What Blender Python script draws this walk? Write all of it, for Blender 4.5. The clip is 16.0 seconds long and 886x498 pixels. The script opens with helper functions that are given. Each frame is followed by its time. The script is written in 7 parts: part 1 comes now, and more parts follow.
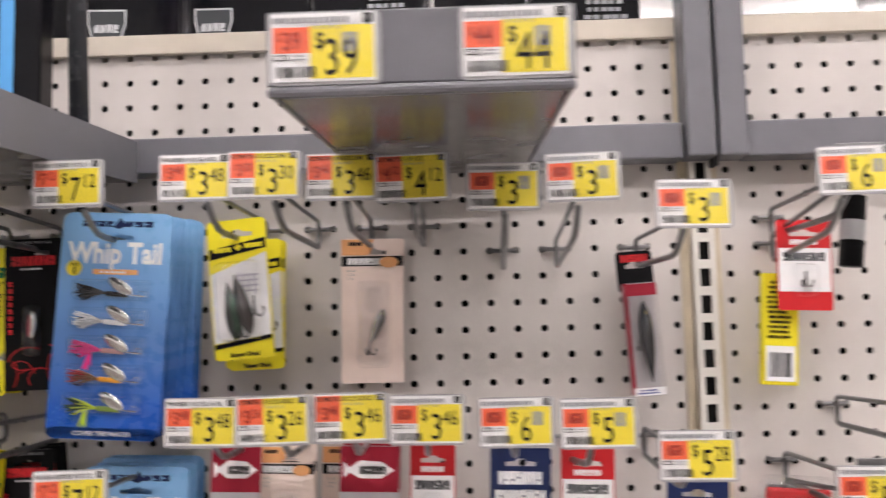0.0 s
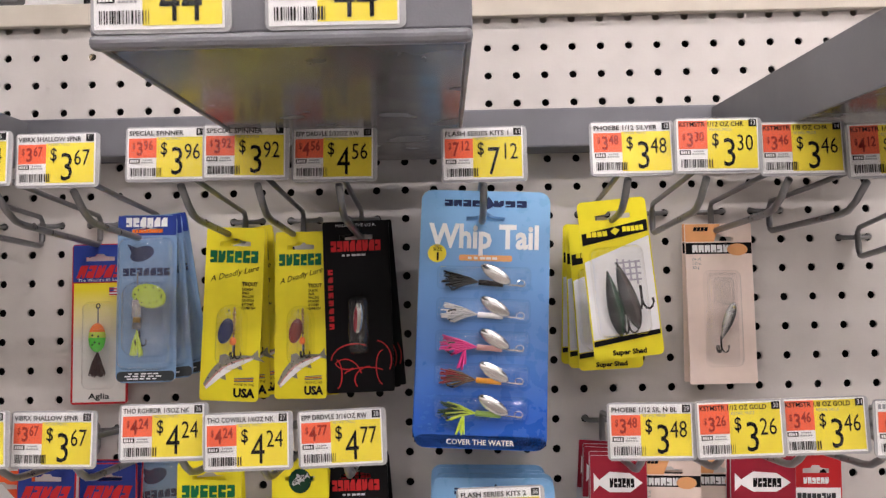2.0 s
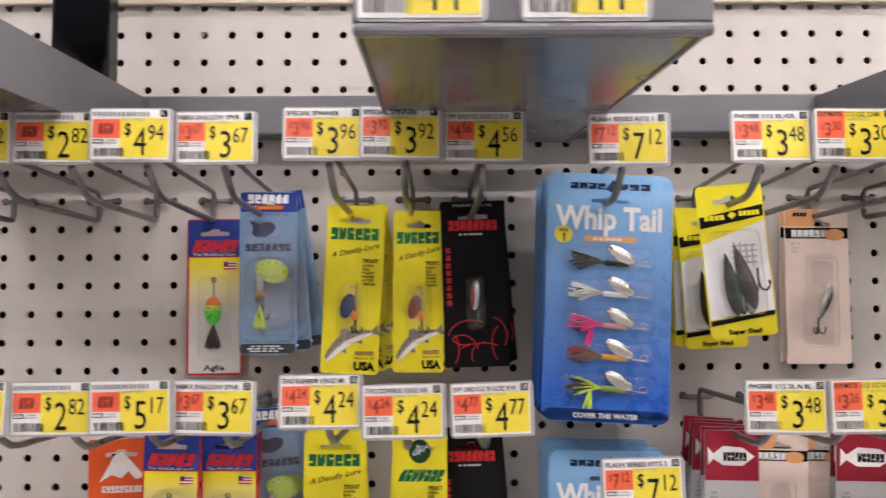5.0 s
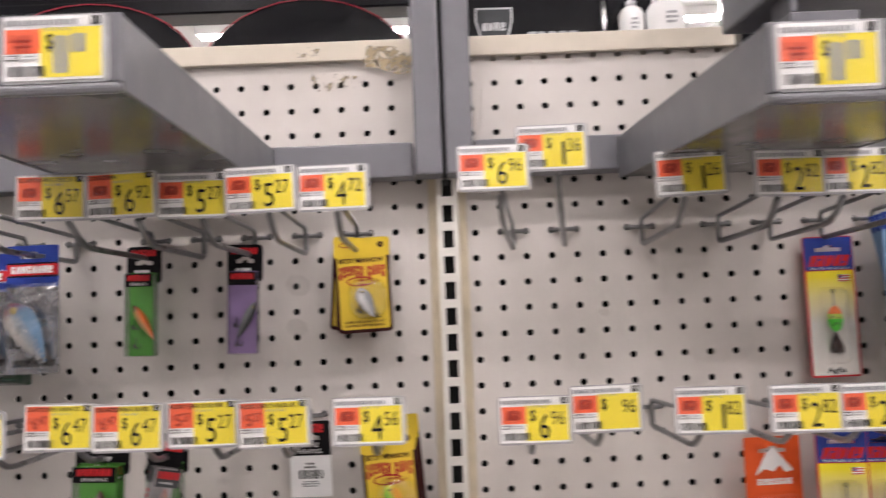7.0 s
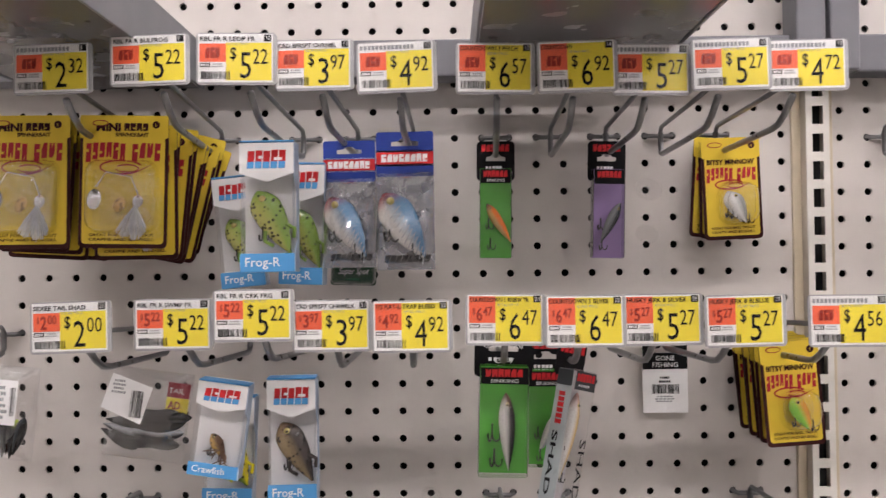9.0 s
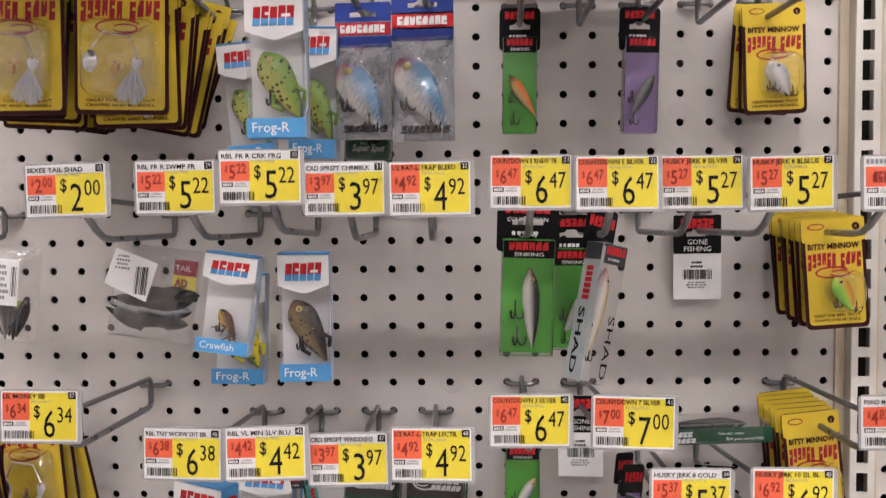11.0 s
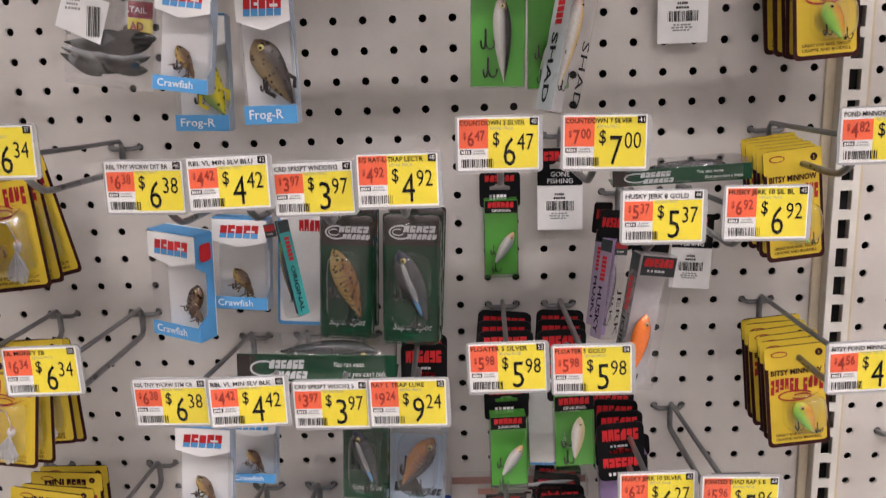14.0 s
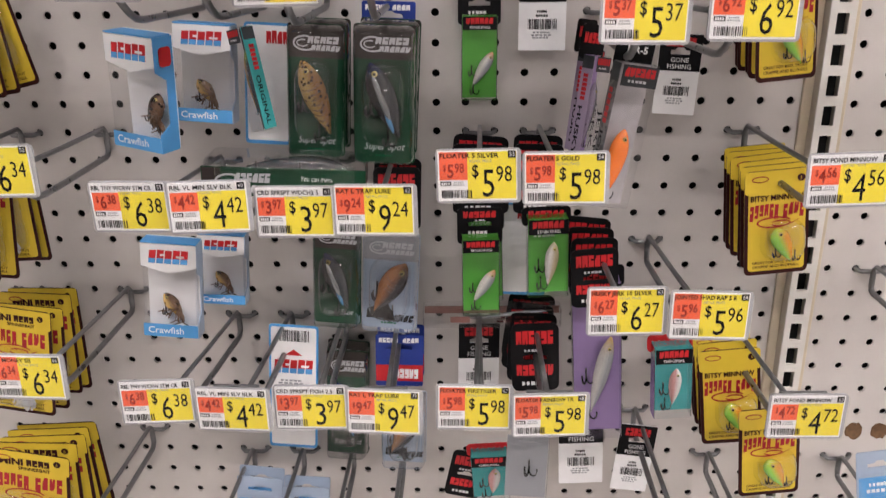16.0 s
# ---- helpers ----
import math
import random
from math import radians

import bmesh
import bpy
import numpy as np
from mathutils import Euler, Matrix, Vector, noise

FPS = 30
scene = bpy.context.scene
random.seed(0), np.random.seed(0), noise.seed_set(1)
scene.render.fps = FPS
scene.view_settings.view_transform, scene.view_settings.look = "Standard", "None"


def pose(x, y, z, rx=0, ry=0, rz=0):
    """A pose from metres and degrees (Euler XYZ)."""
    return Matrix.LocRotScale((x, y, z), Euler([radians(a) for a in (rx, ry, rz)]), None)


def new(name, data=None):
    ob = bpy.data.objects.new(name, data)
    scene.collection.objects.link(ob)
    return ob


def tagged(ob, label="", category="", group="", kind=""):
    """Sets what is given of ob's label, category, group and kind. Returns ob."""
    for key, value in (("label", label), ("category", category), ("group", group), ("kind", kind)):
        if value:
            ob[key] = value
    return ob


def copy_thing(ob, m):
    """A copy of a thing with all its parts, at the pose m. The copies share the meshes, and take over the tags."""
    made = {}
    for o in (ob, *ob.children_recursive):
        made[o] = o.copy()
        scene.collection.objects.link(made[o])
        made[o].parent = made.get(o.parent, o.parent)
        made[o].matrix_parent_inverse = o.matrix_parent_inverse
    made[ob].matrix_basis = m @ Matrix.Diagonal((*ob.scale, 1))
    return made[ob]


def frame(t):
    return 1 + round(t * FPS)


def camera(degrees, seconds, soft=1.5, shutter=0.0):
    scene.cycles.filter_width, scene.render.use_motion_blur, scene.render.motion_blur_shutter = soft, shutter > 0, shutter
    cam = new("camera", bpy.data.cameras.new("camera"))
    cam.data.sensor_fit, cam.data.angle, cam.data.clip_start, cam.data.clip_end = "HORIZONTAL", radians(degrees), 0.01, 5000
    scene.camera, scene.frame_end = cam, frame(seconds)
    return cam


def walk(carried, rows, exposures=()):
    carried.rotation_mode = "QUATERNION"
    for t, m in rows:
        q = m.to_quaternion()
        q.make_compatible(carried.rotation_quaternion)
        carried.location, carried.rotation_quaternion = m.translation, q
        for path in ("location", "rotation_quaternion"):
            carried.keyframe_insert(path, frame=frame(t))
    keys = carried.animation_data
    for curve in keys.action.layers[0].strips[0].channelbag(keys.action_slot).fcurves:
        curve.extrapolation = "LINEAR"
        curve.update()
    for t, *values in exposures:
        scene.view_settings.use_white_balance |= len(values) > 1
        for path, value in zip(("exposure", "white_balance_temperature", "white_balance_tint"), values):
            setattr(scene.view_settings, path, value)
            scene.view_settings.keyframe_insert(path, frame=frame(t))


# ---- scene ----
cam = camera(54.6, 16.0, soft=1.3, shutter=0.35)
PATH = [
    (0.0, pose(0.9985, -0.8329, 1.4455, 95.16, 1.37, 1.77)),
    (0.5, pose(0.8589, -0.7952, 1.4636, 94.62, 2.38, 3.36)),
    (1.0, pose(0.7495, -0.7628, 1.4620, 94.96, 2.52, 2.76)),
    (1.5, pose(0.6974, -0.7538, 1.4703, 94.81, 2.11, 1.44)),
    (2.0, pose(0.6740, -0.7538, 1.4517, 94.83, 1.23, 0.30)),
    (2.5, pose(0.6702, -0.7550, 1.4474, 93.76, 0.78, -0.08)),
    (3.0, pose(0.6660, -0.7549, 1.4435, 93.28, 0.72, -0.37)),
    (3.2, pose(0.6656, -0.7548, 1.4396, 93.28, 0.74, -0.31)),
    (5.5, pose(0.4623, -0.7966, 1.4568, 93.58, 0.34, -0.70)),
    (6.0, pose(0.3187, -0.8582, 1.4619, 93.66, 0.47, -0.70)),
    (6.5, pose(0.1790, -0.8863, 1.4649, 93.76, 0.67, -1.14)),
    (7.0, pose(0.0002, -0.8592, 1.4665, 94.11, 2.16, 0.42)),
    (7.5, pose(-0.1303, -0.8253, 1.4655, 93.46, 2.24, 0.82)),
    (8.0, pose(-0.2380, -0.8044, 1.4559, 92.68, 1.52, -1.20)),
    (8.5, pose(-0.2964, -0.8086, 1.4319, 92.26, 0.95, -0.41)),
    (9.0, pose(-0.3369, -0.8012, 1.4250, 91.31, 0.63, 0.39)),
    (9.2, pose(-0.3473, -0.8025, 1.4264, 90.71, 0.68, 0.49)),
    (11.3, pose(-0.3406, -0.7559, 1.3684, 85.99, 0.59, 1.83)),
    (11.5, pose(-0.3421, -0.7554, 1.3646, 85.19, 0.68, 2.07)),
    (12.0, pose(-0.3393, -0.7588, 1.3493, 83.58, 0.95, 2.29)),
    (12.5, pose(-0.3332, -0.7606, 1.3397, 81.96, 1.14, 2.41)),
    (13.0, pose(-0.3285, -0.7582, 1.3285, 79.98, 1.42, 2.00)),
    (13.5, pose(-0.3189, -0.7520, 1.3113, 78.47, 1.72, 2.08)),
    (14.0, pose(-0.3164, -0.7500, 1.2968, 76.56, 1.83, 1.71)),
    (14.5, pose(-0.3164, -0.7479, 1.2854, 74.70, 1.21, 1.63)),
    (15.0, pose(-0.3127, -0.7449, 1.2683, 72.81, 0.77, 1.52)),
    (15.5, pose(-0.3091, -0.7445, 1.2536, 70.79, 0.43, 1.53)),
    (16.0, pose(-0.3009, -0.7429, 1.2402, 68.87, 0.66, 1.67)),
]
EXPOSURE = ((0.0, -0.12), (0.5, -0.05), (1.5, 0.0), (3.0, 0.06), (6.5, 0.0), (9.0, 0.0), (12.0, 0.07), (14.0, 0.08), (16.0, 0.02))
walk(cam, PATH, EXPOSURE)

# ---- light: rows of fluorescent strips under a high store ceiling ----
world = bpy.data.worlds.new("store")
scene.world = world
world.use_nodes = True
world.node_tree.nodes["Background"].inputs["Color"].default_value = (1.0, 0.92, 0.87, 1)
world.node_tree.nodes["Background"].inputs["Strength"].default_value = 0.05

# ---- materials ----
def mat(name, color, rough=0.5, metal=0.0, grain=0.0, scale=60.0, bump=0.0, bscale=200.0, var=0.0, spec=0.5, coat=0.0, trans=0.0, ior=1.45, alpha=1.0):
    m = bpy.data.materials.new(name)
    m.use_nodes = True
    nt = m.node_tree
    b = nt.nodes["Principled BSDF"]
    b.inputs["Base Color"].default_value = (*color, 1)
    b.inputs["Roughness"].default_value = rough
    b.inputs["Metallic"].default_value = metal
    b.inputs["Specular IOR Level"].default_value = spec
    b.inputs["Coat Weight"].default_value = coat
    b.inputs["Coat Roughness"].default_value = 0.12
    b.inputs["Transmission Weight"].default_value = trans
    b.inputs["IOR"].default_value = ior
    b.inputs["Alpha"].default_value = alpha
    tc = nt.nodes.new("ShaderNodeTexCoord")
    if grain or var:
        n1 = nt.nodes.new("ShaderNodeTexNoise")
        n1.inputs["Scale"].default_value = scale
        n1.inputs["Detail"].default_value = 6
        nt.links.new(tc.outputs["Object"], n1.inputs["Vector"])
        n2 = nt.nodes.new("ShaderNodeTexNoise")
        n2.inputs["Scale"].default_value = scale / 12
        n2.inputs["Detail"].default_value = 3
        nt.links.new(tc.outputs["Object"], n2.inputs["Vector"])
        add = nt.nodes.new("ShaderNodeMath")
        add.operation = "ADD"
        nt.links.new(n1.outputs["Fac"], add.inputs[0])
        nt.links.new(n2.outputs["Fac"], add.inputs[1])
        mr = nt.nodes.new("ShaderNodeMapRange")
        mr.inputs["From Min"].default_value = 0.7
        mr.inputs["From Max"].default_value = 1.3
        mr.inputs["To Min"].default_value = 1 - grain
        mr.inputs["To Max"].default_value = 1 + grain * 0.6
        nt.links.new(add.outputs[0], mr.inputs["Value"])
        fac = mr.outputs["Result"]
        if var:
            oi = nt.nodes.new("ShaderNodeObjectInfo")
            mv = nt.nodes.new("ShaderNodeMapRange")
            mv.inputs["To Min"].default_value = 1 - var
            mv.inputs["To Max"].default_value = 1 + var
            nt.links.new(oi.outputs["Random"], mv.inputs["Value"])
            mu = nt.nodes.new("ShaderNodeMath")
            mu.operation = "MULTIPLY"
            nt.links.new(fac, mu.inputs[0])
            nt.links.new(mv.outputs["Result"], mu.inputs[1])
            fac = mu.outputs[0]
        vm = nt.nodes.new("ShaderNodeVectorMath")
        vm.operation = "SCALE"
        vm.inputs[0].default_value = color
        nt.links.new(fac, vm.inputs["Scale"])
        nt.links.new(vm.outputs["Vector"], b.inputs["Base Color"])
        mr2 = nt.nodes.new("ShaderNodeMapRange")
        mr2.inputs["From Min"].default_value = 0.7
        mr2.inputs["From Max"].default_value = 1.3
        mr2.inputs["To Min"].default_value = max(0.02, rough - 0.1)
        mr2.inputs["To Max"].default_value = min(1, rough + 0.1)
        nt.links.new(add.outputs[0], mr2.inputs["Value"])
        nt.links.new(mr2.outputs["Result"], b.inputs["Roughness"])
    if bump:
        nb = nt.nodes.new("ShaderNodeTexNoise")
        nb.inputs["Scale"].default_value = bscale
        nb.inputs["Detail"].default_value = 4
        nt.links.new(tc.outputs["Object"], nb.inputs["Vector"])
        bp = nt.nodes.new("ShaderNodeBump")
        bp.inputs["Strength"].default_value = bump
        bp.inputs["Distance"].default_value = 0.002
        nt.links.new(nb.outputs["Fac"], bp.inputs["Height"])
        nt.links.new(bp.outputs["Normal"], b.inputs["Normal"])
    return m


CREAM = mat("cream_paint", (0.608, 0.572, 0.543), 0.42, grain=0.06, scale=30, bump=0.05, bscale=350)
CREAM_TRIM = mat("cream_trim", (0.60, 0.545, 0.46), 0.4, grain=0.08, scale=40)
CREAM_OLD = mat("yellowed_cream", (0.62, 0.54, 0.40), 0.45, grain=0.14, scale=50)
STRIP = mat("upright_paint", (0.72, 0.70, 0.65), 0.4, grain=0.08, scale=50)
# near-black that stands in for the shade inside gaps and hollows
GAP_SHADE = mat("painted_gap_shade", (0.012, 0.012, 0.012), 0.8)
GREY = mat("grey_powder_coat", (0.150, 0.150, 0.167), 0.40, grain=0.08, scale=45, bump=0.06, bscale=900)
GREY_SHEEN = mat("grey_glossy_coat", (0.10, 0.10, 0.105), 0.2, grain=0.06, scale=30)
WIRE = mat("galvanised_wire", (0.24, 0.24, 0.245), 0.36, 0.8, grain=0.15, scale=150)
FLOOR_M = mat("floor_vinyl", (0.52, 0.50, 0.47), 0.25, grain=0.08, scale=6)
CEIL_M = mat("ceiling_white", (0.75, 0.75, 0.74), 0.8, grain=0.05, scale=3)
DARK_SHELF = mat("goods_mixed", (0.36, 0.33, 0.31), 0.5, grain=0.3, scale=12)


def is_clear(m):
    return not isinstance(m, (list, tuple)) and m.name.startswith(("clear_", "tag_cover"))


def part(name, bm, material, parent=None, label="", smooth=False):
    me = bpy.data.meshes.new(name)
    bm.to_mesh(me)
    bm.free()
    for m in material if isinstance(material, (list, tuple)) else [material]:
        me.materials.append(m)
    if smooth:
        for p in me.polygons:
            p.use_smooth = True
    ob = new(name, me)
    if parent:
        ob.parent = parent
    if is_clear(material):
        ob.visible_shadow = False
    if label:
        tagged(ob, label)
    return ob


def box(bm, x0, y0, z0, x1, y1, z1, bevel=0.0, mi=0):
    ret = bmesh.ops.create_cube(bm, size=1)
    vs = ret["verts"]
    for v in vs:
        v.co = Vector(((x0 + x1) / 2 + v.co.x * (x1 - x0), (y0 + y1) / 2 + v.co.y * (y1 - y0), (z0 + z1) / 2 + v.co.z * (z1 - z0)))
    fs = {f for v in vs for f in v.link_faces}
    for f in fs:
        f.material_index = mi
    if bevel:
        es = {e for v in vs for e in v.link_edges}
        bmesh.ops.bevel(bm, geom=list(es), offset=bevel, segments=2, affect="EDGES", profile=0.5)
    return bm


def boxed(*a, **k):
    return box(bmesh.new(), *a, **k)


IN = 0.0254
Z0 = 1.42

# ---- the setting: aisle floor, ceiling, pegboard gondola ----
tagged(part("floor", boxed(-6, -7, -0.1, 6, 12, 0), FLOOR_M), "pale speckled vinyl store floor", "floor", kind="structure")
tagged(part("ceiling", boxed(-6, -7, 4.2, 6, 12, 4.3), CEIL_M), "white open store ceiling", "ceiling", kind="structure")
tagged(part("wall_south", boxed(-6, -2.6, 0, 6, -2.5, 1.9), DARK_SHELF), "facing aisle of stocked shelving", "wall", kind="structure")
tagged(part("wall_back", boxed(-6, 12, 0, 6, 12.1, 4.2), CEIL_M), "plain white store wall", "wall", kind="structure")
tagged(part("wall_front", boxed(-6, -7.1, 0, 6, -7, 4.2), CEIL_M), "plain white store wall", "wall", kind="structure")
tagged(part("wall_east", boxed(6, -7, 0, 6.1, 12, 4.2), CEIL_M), "plain white store wall", "wall", kind="structure")
tagged(part("wall_west", boxed(-6.1, -7, 0, -6, 12, 4.2), CEIL_M), "plain white store wall", "wall", kind="structure")

TUBE = bpy.data.materials.new("fluorescent_tube")
TUBE.use_nodes = True
TUBE.node_tree.nodes["Principled BSDF"].inputs["Base Color"].default_value = (0.9, 0.9, 0.88, 1)
TUBE.node_tree.nodes["Principled BSDF"].inputs["Emission Color"].default_value = (1.0, 0.915, 0.92, 1)
TUBE.node_tree.nodes["Principled BSDF"].inputs["Emission Strength"].default_value = 104.0
for y in (-4.0, -1.9, 1.6, 7.0):
    for i in range(0 if y > 0 else 1, 4):
        x = -4.35 + 2.9 * i + (0.4 if y > 0 else 0.35)
        lamp = tagged(new("ceiling_light"), "white fluorescent strip lamp under the ceiling", "ceiling light", "strip lamps")
        lamp.location = (x, y, 4.2)
        part("housing", boxed(-1.22, -0.07, -0.09, 1.22, 0.07, -0.002, 0.006), CEIL_M, lamp)
        for s in (-0.035, 0.035):
            b = bmesh.new()
            bmesh.ops.create_cone(b, segments=10, radius1=0.013, radius2=0.013, depth=2.36, cap_ends=True)
            bmesh.ops.rotate(b, verts=b.verts, matrix=Matrix.Rotation(math.pi / 2, 3, "Y"))
            bmesh.ops.translate(b, verts=b.verts, vec=(0, s, -0.108))
            part("tube", b, TUBE, lamp, "glowing fluorescent tube")


def pegboard(name, x0, k_n, dx, dz, r0, r1):
    """A steel pegboard bay: one cell per hole on a one-inch grid, with punched round holes."""
    rad, thick, n = 0.0036, 0.0025, 8
    verts, faces = [], []
    ring = [(rad * math.cos(2 * math.pi * i / n), rad * math.sin(2 * math.pi * i / n)) for i in range(n)]
    h = IN / 2
    edge = [(h, 0), (h, h), (0, h), (-h, h), (-h, 0), (-h, -h), (0, -h), (h, -h)]
    for k in range(1, k_n):
        for r in range(r0, r1 + 1):
            cx, cz = x0 + k * IN + dx, Z0 + r * IN + dz
            b = len(verts)
            verts += [(cx + a, 0, cz + c) for a, c in ring]
            verts += [(cx + a, thick, cz + c) for a, c in ring]
            verts += [(cx + a, 0, cz + c) for a, c in edge]
            for i in range(n):
                j = (i + 1) % n
                faces.append((b + i, b + j, b + 2 * n + j, b + 2 * n + i))
                faces.append((b + j, b + i, b + n + i, b + n + j))
    xa, xb = x0 + 0.5 * IN + dx, x0 + (k_n - 0.5) * IN + dx
    zl = Z0 + (r0 - 0.5) * IN + dz
    b = len(verts)
    verts += [(xa, 0, 0.12), (xb, 0, 0.12), (xb, 0, zl), (xa, 0, zl)]
    faces.append((b, b + 1, b + 2, b + 3))
    me = bpy.data.meshes.new(name)
    me.from_pydata(verts, [], faces)
    me.materials.append(CREAM)
    board = tagged(new(name, me), "cream steel pegboard panel with rows of round holes", "pegboard", kind="structure")
    return board


BAYS = ((-48, 0.0, 0.0, 1), (0, 0.0040, -0.0037, 2), (48, 0.0066, -0.0067, 3))
for k0, dx, dz, n in BAYS:
    pegboard("wall_pegboard_%d" % n, k0 * IN, 48, dx, dz, -36, 12)
# added black sheet: paints the shade seen through the peg holes
tagged(part("wall_shade_sheet", boxed(-1.5, 0.03, 0.1, 2.7, 0.034, 1.74), GAP_SHADE), "black sheet standing for the shade behind the pegboard", "wall", kind="structure")

# ---- print colours and clear plastic ----
PAINT = {}


def ink(name, c, rough=0.35, coat=0.0, metal=0.0, grain=0.05, spec=0.3):
    PAINT[name] = c
    return mat(name, c, rough + 0.06 if not metal else rough, metal, grain=grain, scale=90, coat=coat, spec=spec)


WHITE = ink("white_card", (0.90, 0.90, 0.90))
BLACK = ink("black_ink", (0.007, 0.007, 0.008), 0.34, spec=0.12)
YEL = ink("label_yellow", (0.88, 0.73, 0.06))
ORG = ink("label_orange", (0.90, 0.15, 0.07))
CYEL = ink("card_yellow", (0.86, 0.75, 0.03), 0.28)
SKY = ink("carded_yellow", (0.68, 0.49, 0.045), 0.3)
BROWN = ink("dark_brown", (0.040, 0.011, 0.011), 0.3, spec=0.15)
RED = ink("red_ink", (0.55, 0.02, 0.025), 0.3)
RED2 = ink("deep_red", (0.30, 0.012, 0.03), 0.35)
BLUE = ink("royal_blue", (0.020, 0.045, 0.26), 0.3)
LBLUE = ink("light_blue", (0.10, 0.36, 0.72), 0.35)
NAVY = ink("navy", (0.012, 0.022, 0.085), 0.35)
SLATE = ink("slate_blue", (0.21, 0.34, 0.53), 0.25)
GREEN = ink("bright_green", (0.09, 0.36, 0.05), 0.3)
DKGREEN = ink("dark_green", (0.006, 0.05, 0.022), 0.3)
LGREEN = ink("green_lettering", (0.0, 0.13, 0.05), 0.35)
PURPLE = ink("purple", (0.30, 0.20, 0.42), 0.3)
TEAL = ink("teal", (0.05, 0.36, 0.36), 0.3)
BEIGE = ink("beige_card", (0.90, 0.75, 0.67), 0.45)
PEACH = ink("peach", (0.85, 0.42, 0.18), 0.45)
PINK = ink("pink_skirt", (0.75, 0.05, 0.28), 0.5)
GREYC = ink("grey_print", (0.32, 0.33, 0.35), 0.35)
LGREY = ink("light_grey", (0.55, 0.56, 0.58), 0.3)
ORANGE = ink("fluorescent_orange", (0.95, 0.22, 0.03), 0.35)
LIME = ink("lime", (0.58, 0.76, 0.08), 0.2)
GOLD = ink("gold_foil", (0.62, 0.40, 0.12), 0.28, metal=0.6)
SILVER = ink("silver_blade", (0.75, 0.75, 0.74), 0.14, metal=1.0)
BRONZE = ink("bronze_lure", (0.16, 0.09, 0.05), 0.3)
TAGRED = ink("faded_red_print", (0.34, 0.028, 0.018), 0.35)
FROGY = ink("frog_yellow", (0.46, 0.46, 0.11), 0.3)
FROGB = ink("frog_brown", (0.26, 0.19, 0.10), 0.3)
OLIVE = ink("frog_green", (0.22, 0.36, 0.06), 0.3)
CHARC = ink("dark_plastic", (0.04, 0.045, 0.05), 0.35)
PEARL = ink("pearl_lure", (0.68, 0.66, 0.62), 0.2, coat=0.5)
PINKISH = ink("trout_stripe", (0.62, 0.32, 0.30))
TROUTBACK = ink("trout_back", (0.26, 0.25, 0.20))
SPRAY = ink("spray_blue", (0.10, 0.25, 0.62), 0.3)
CRIMSON = ink("crimson_print", (0.36, 0.018, 0.026), 0.3)
LIMEGREEN = ink("lime_green_lure", (0.30, 0.74, 0.07), 0.25)
CARROT = ink("carrot_body", (0.75, 0.33, 0.02), 0.3)
LILAC = ink("lilac_print", (0.46, 0.44, 0.52), 0.35)
SILVERCARD = ink("silver_card", (0.42, 0.46, 0.47), 0.25)
SMOKE = ink("smoky_side", (0.17, 0.165, 0.17), 0.2)
HAZE = ink("hazy_grey", (0.46, 0.44, 0.45), 0.2)
MAUVE = ink("mauve_card", (0.34, 0.27, 0.38), 0.25)
TAN = ink("tan_belly", (0.50, 0.40, 0.24), 0.3)
CHROME = ink("chrome_lure", (0.62, 0.66, 0.68), 0.12, metal=0.9)
AMBER = ink("amber_lure", (0.26, 0.12, 0.03), 0.25)
CREAMY = ink("cream_lure", (0.56, 0.38, 0.12), 0.25)
PALEBLUE = ink("pale_blue_card", (0.36, 0.44, 0.56), 0.3)
FLAME = ink("flame_belly", (0.50, 0.20, 0.06), 0.25)
DUSTRED = ink("dusty_red", (0.26, 0.13, 0.11), 0.3)
GREENF = ink("fluorescent_green", (0.10, 0.72, 0.05), 0.3)
TROUTB = ink("lure_blue", (0.10, 0.26, 0.46), 0.2)
BROWNBLACK = ink("brown_black", (0.035, 0.026, 0.024), 0.3)
ROD = mat("rod_graphite", (0.06, 0.065, 0.075), 0.25, grain=0.2, scale=60)
HOLDER = mat("tag_holder_plastic", (0.44, 0.44, 0.455), 0.22, grain=0.04, scale=60)
DKSILVER = ink("hook_steel", (0.25, 0.25, 0.26), 0.3, metal=0.9)


def lure_skin(name, metal, spots):
    """Glossy lure paint over the colours laid on the body, with fine scales or dark blotches."""
    m = mat(name, (0.5, 0.5, 0.5), 0.22, metal, coat=0.6)
    nt = m.node_tree
    b = nt.nodes["Principled BSDF"]
    at = nt.nodes.new("ShaderNodeAttribute")
    at.attribute_name = "paint"
    tc = nt.nodes.new("ShaderNodeTexCoord")
    vo = nt.nodes.new("ShaderNodeTexVoronoi")
    vo.inputs["Scale"].default_value = 260 if spots else 900
    nt.links.new(tc.outputs["Object"], vo.inputs["Vector"])
    mr = nt.nodes.new("ShaderNodeMapRange")
    mr.inputs["From Min"].default_value, mr.inputs["From Max"].default_value = (0.26, 0.36) if spots else (0.1, 0.7)
    mr.inputs["To Min"].default_value, mr.inputs["To Max"].default_value = (0.12, 1.0) if spots else (1.06, 0.86)
    nt.links.new(vo.outputs["Distance"], mr.inputs["Value"])
    vm = nt.nodes.new("ShaderNodeVectorMath")
    vm.operation = "SCALE"
    nt.links.new(at.outputs["Color"], vm.inputs[0])
    nt.links.new(mr.outputs["Result"], vm.inputs["Scale"])
    nt.links.new(vm.outputs["Vector"], b.inputs["Base Color"])
    return m


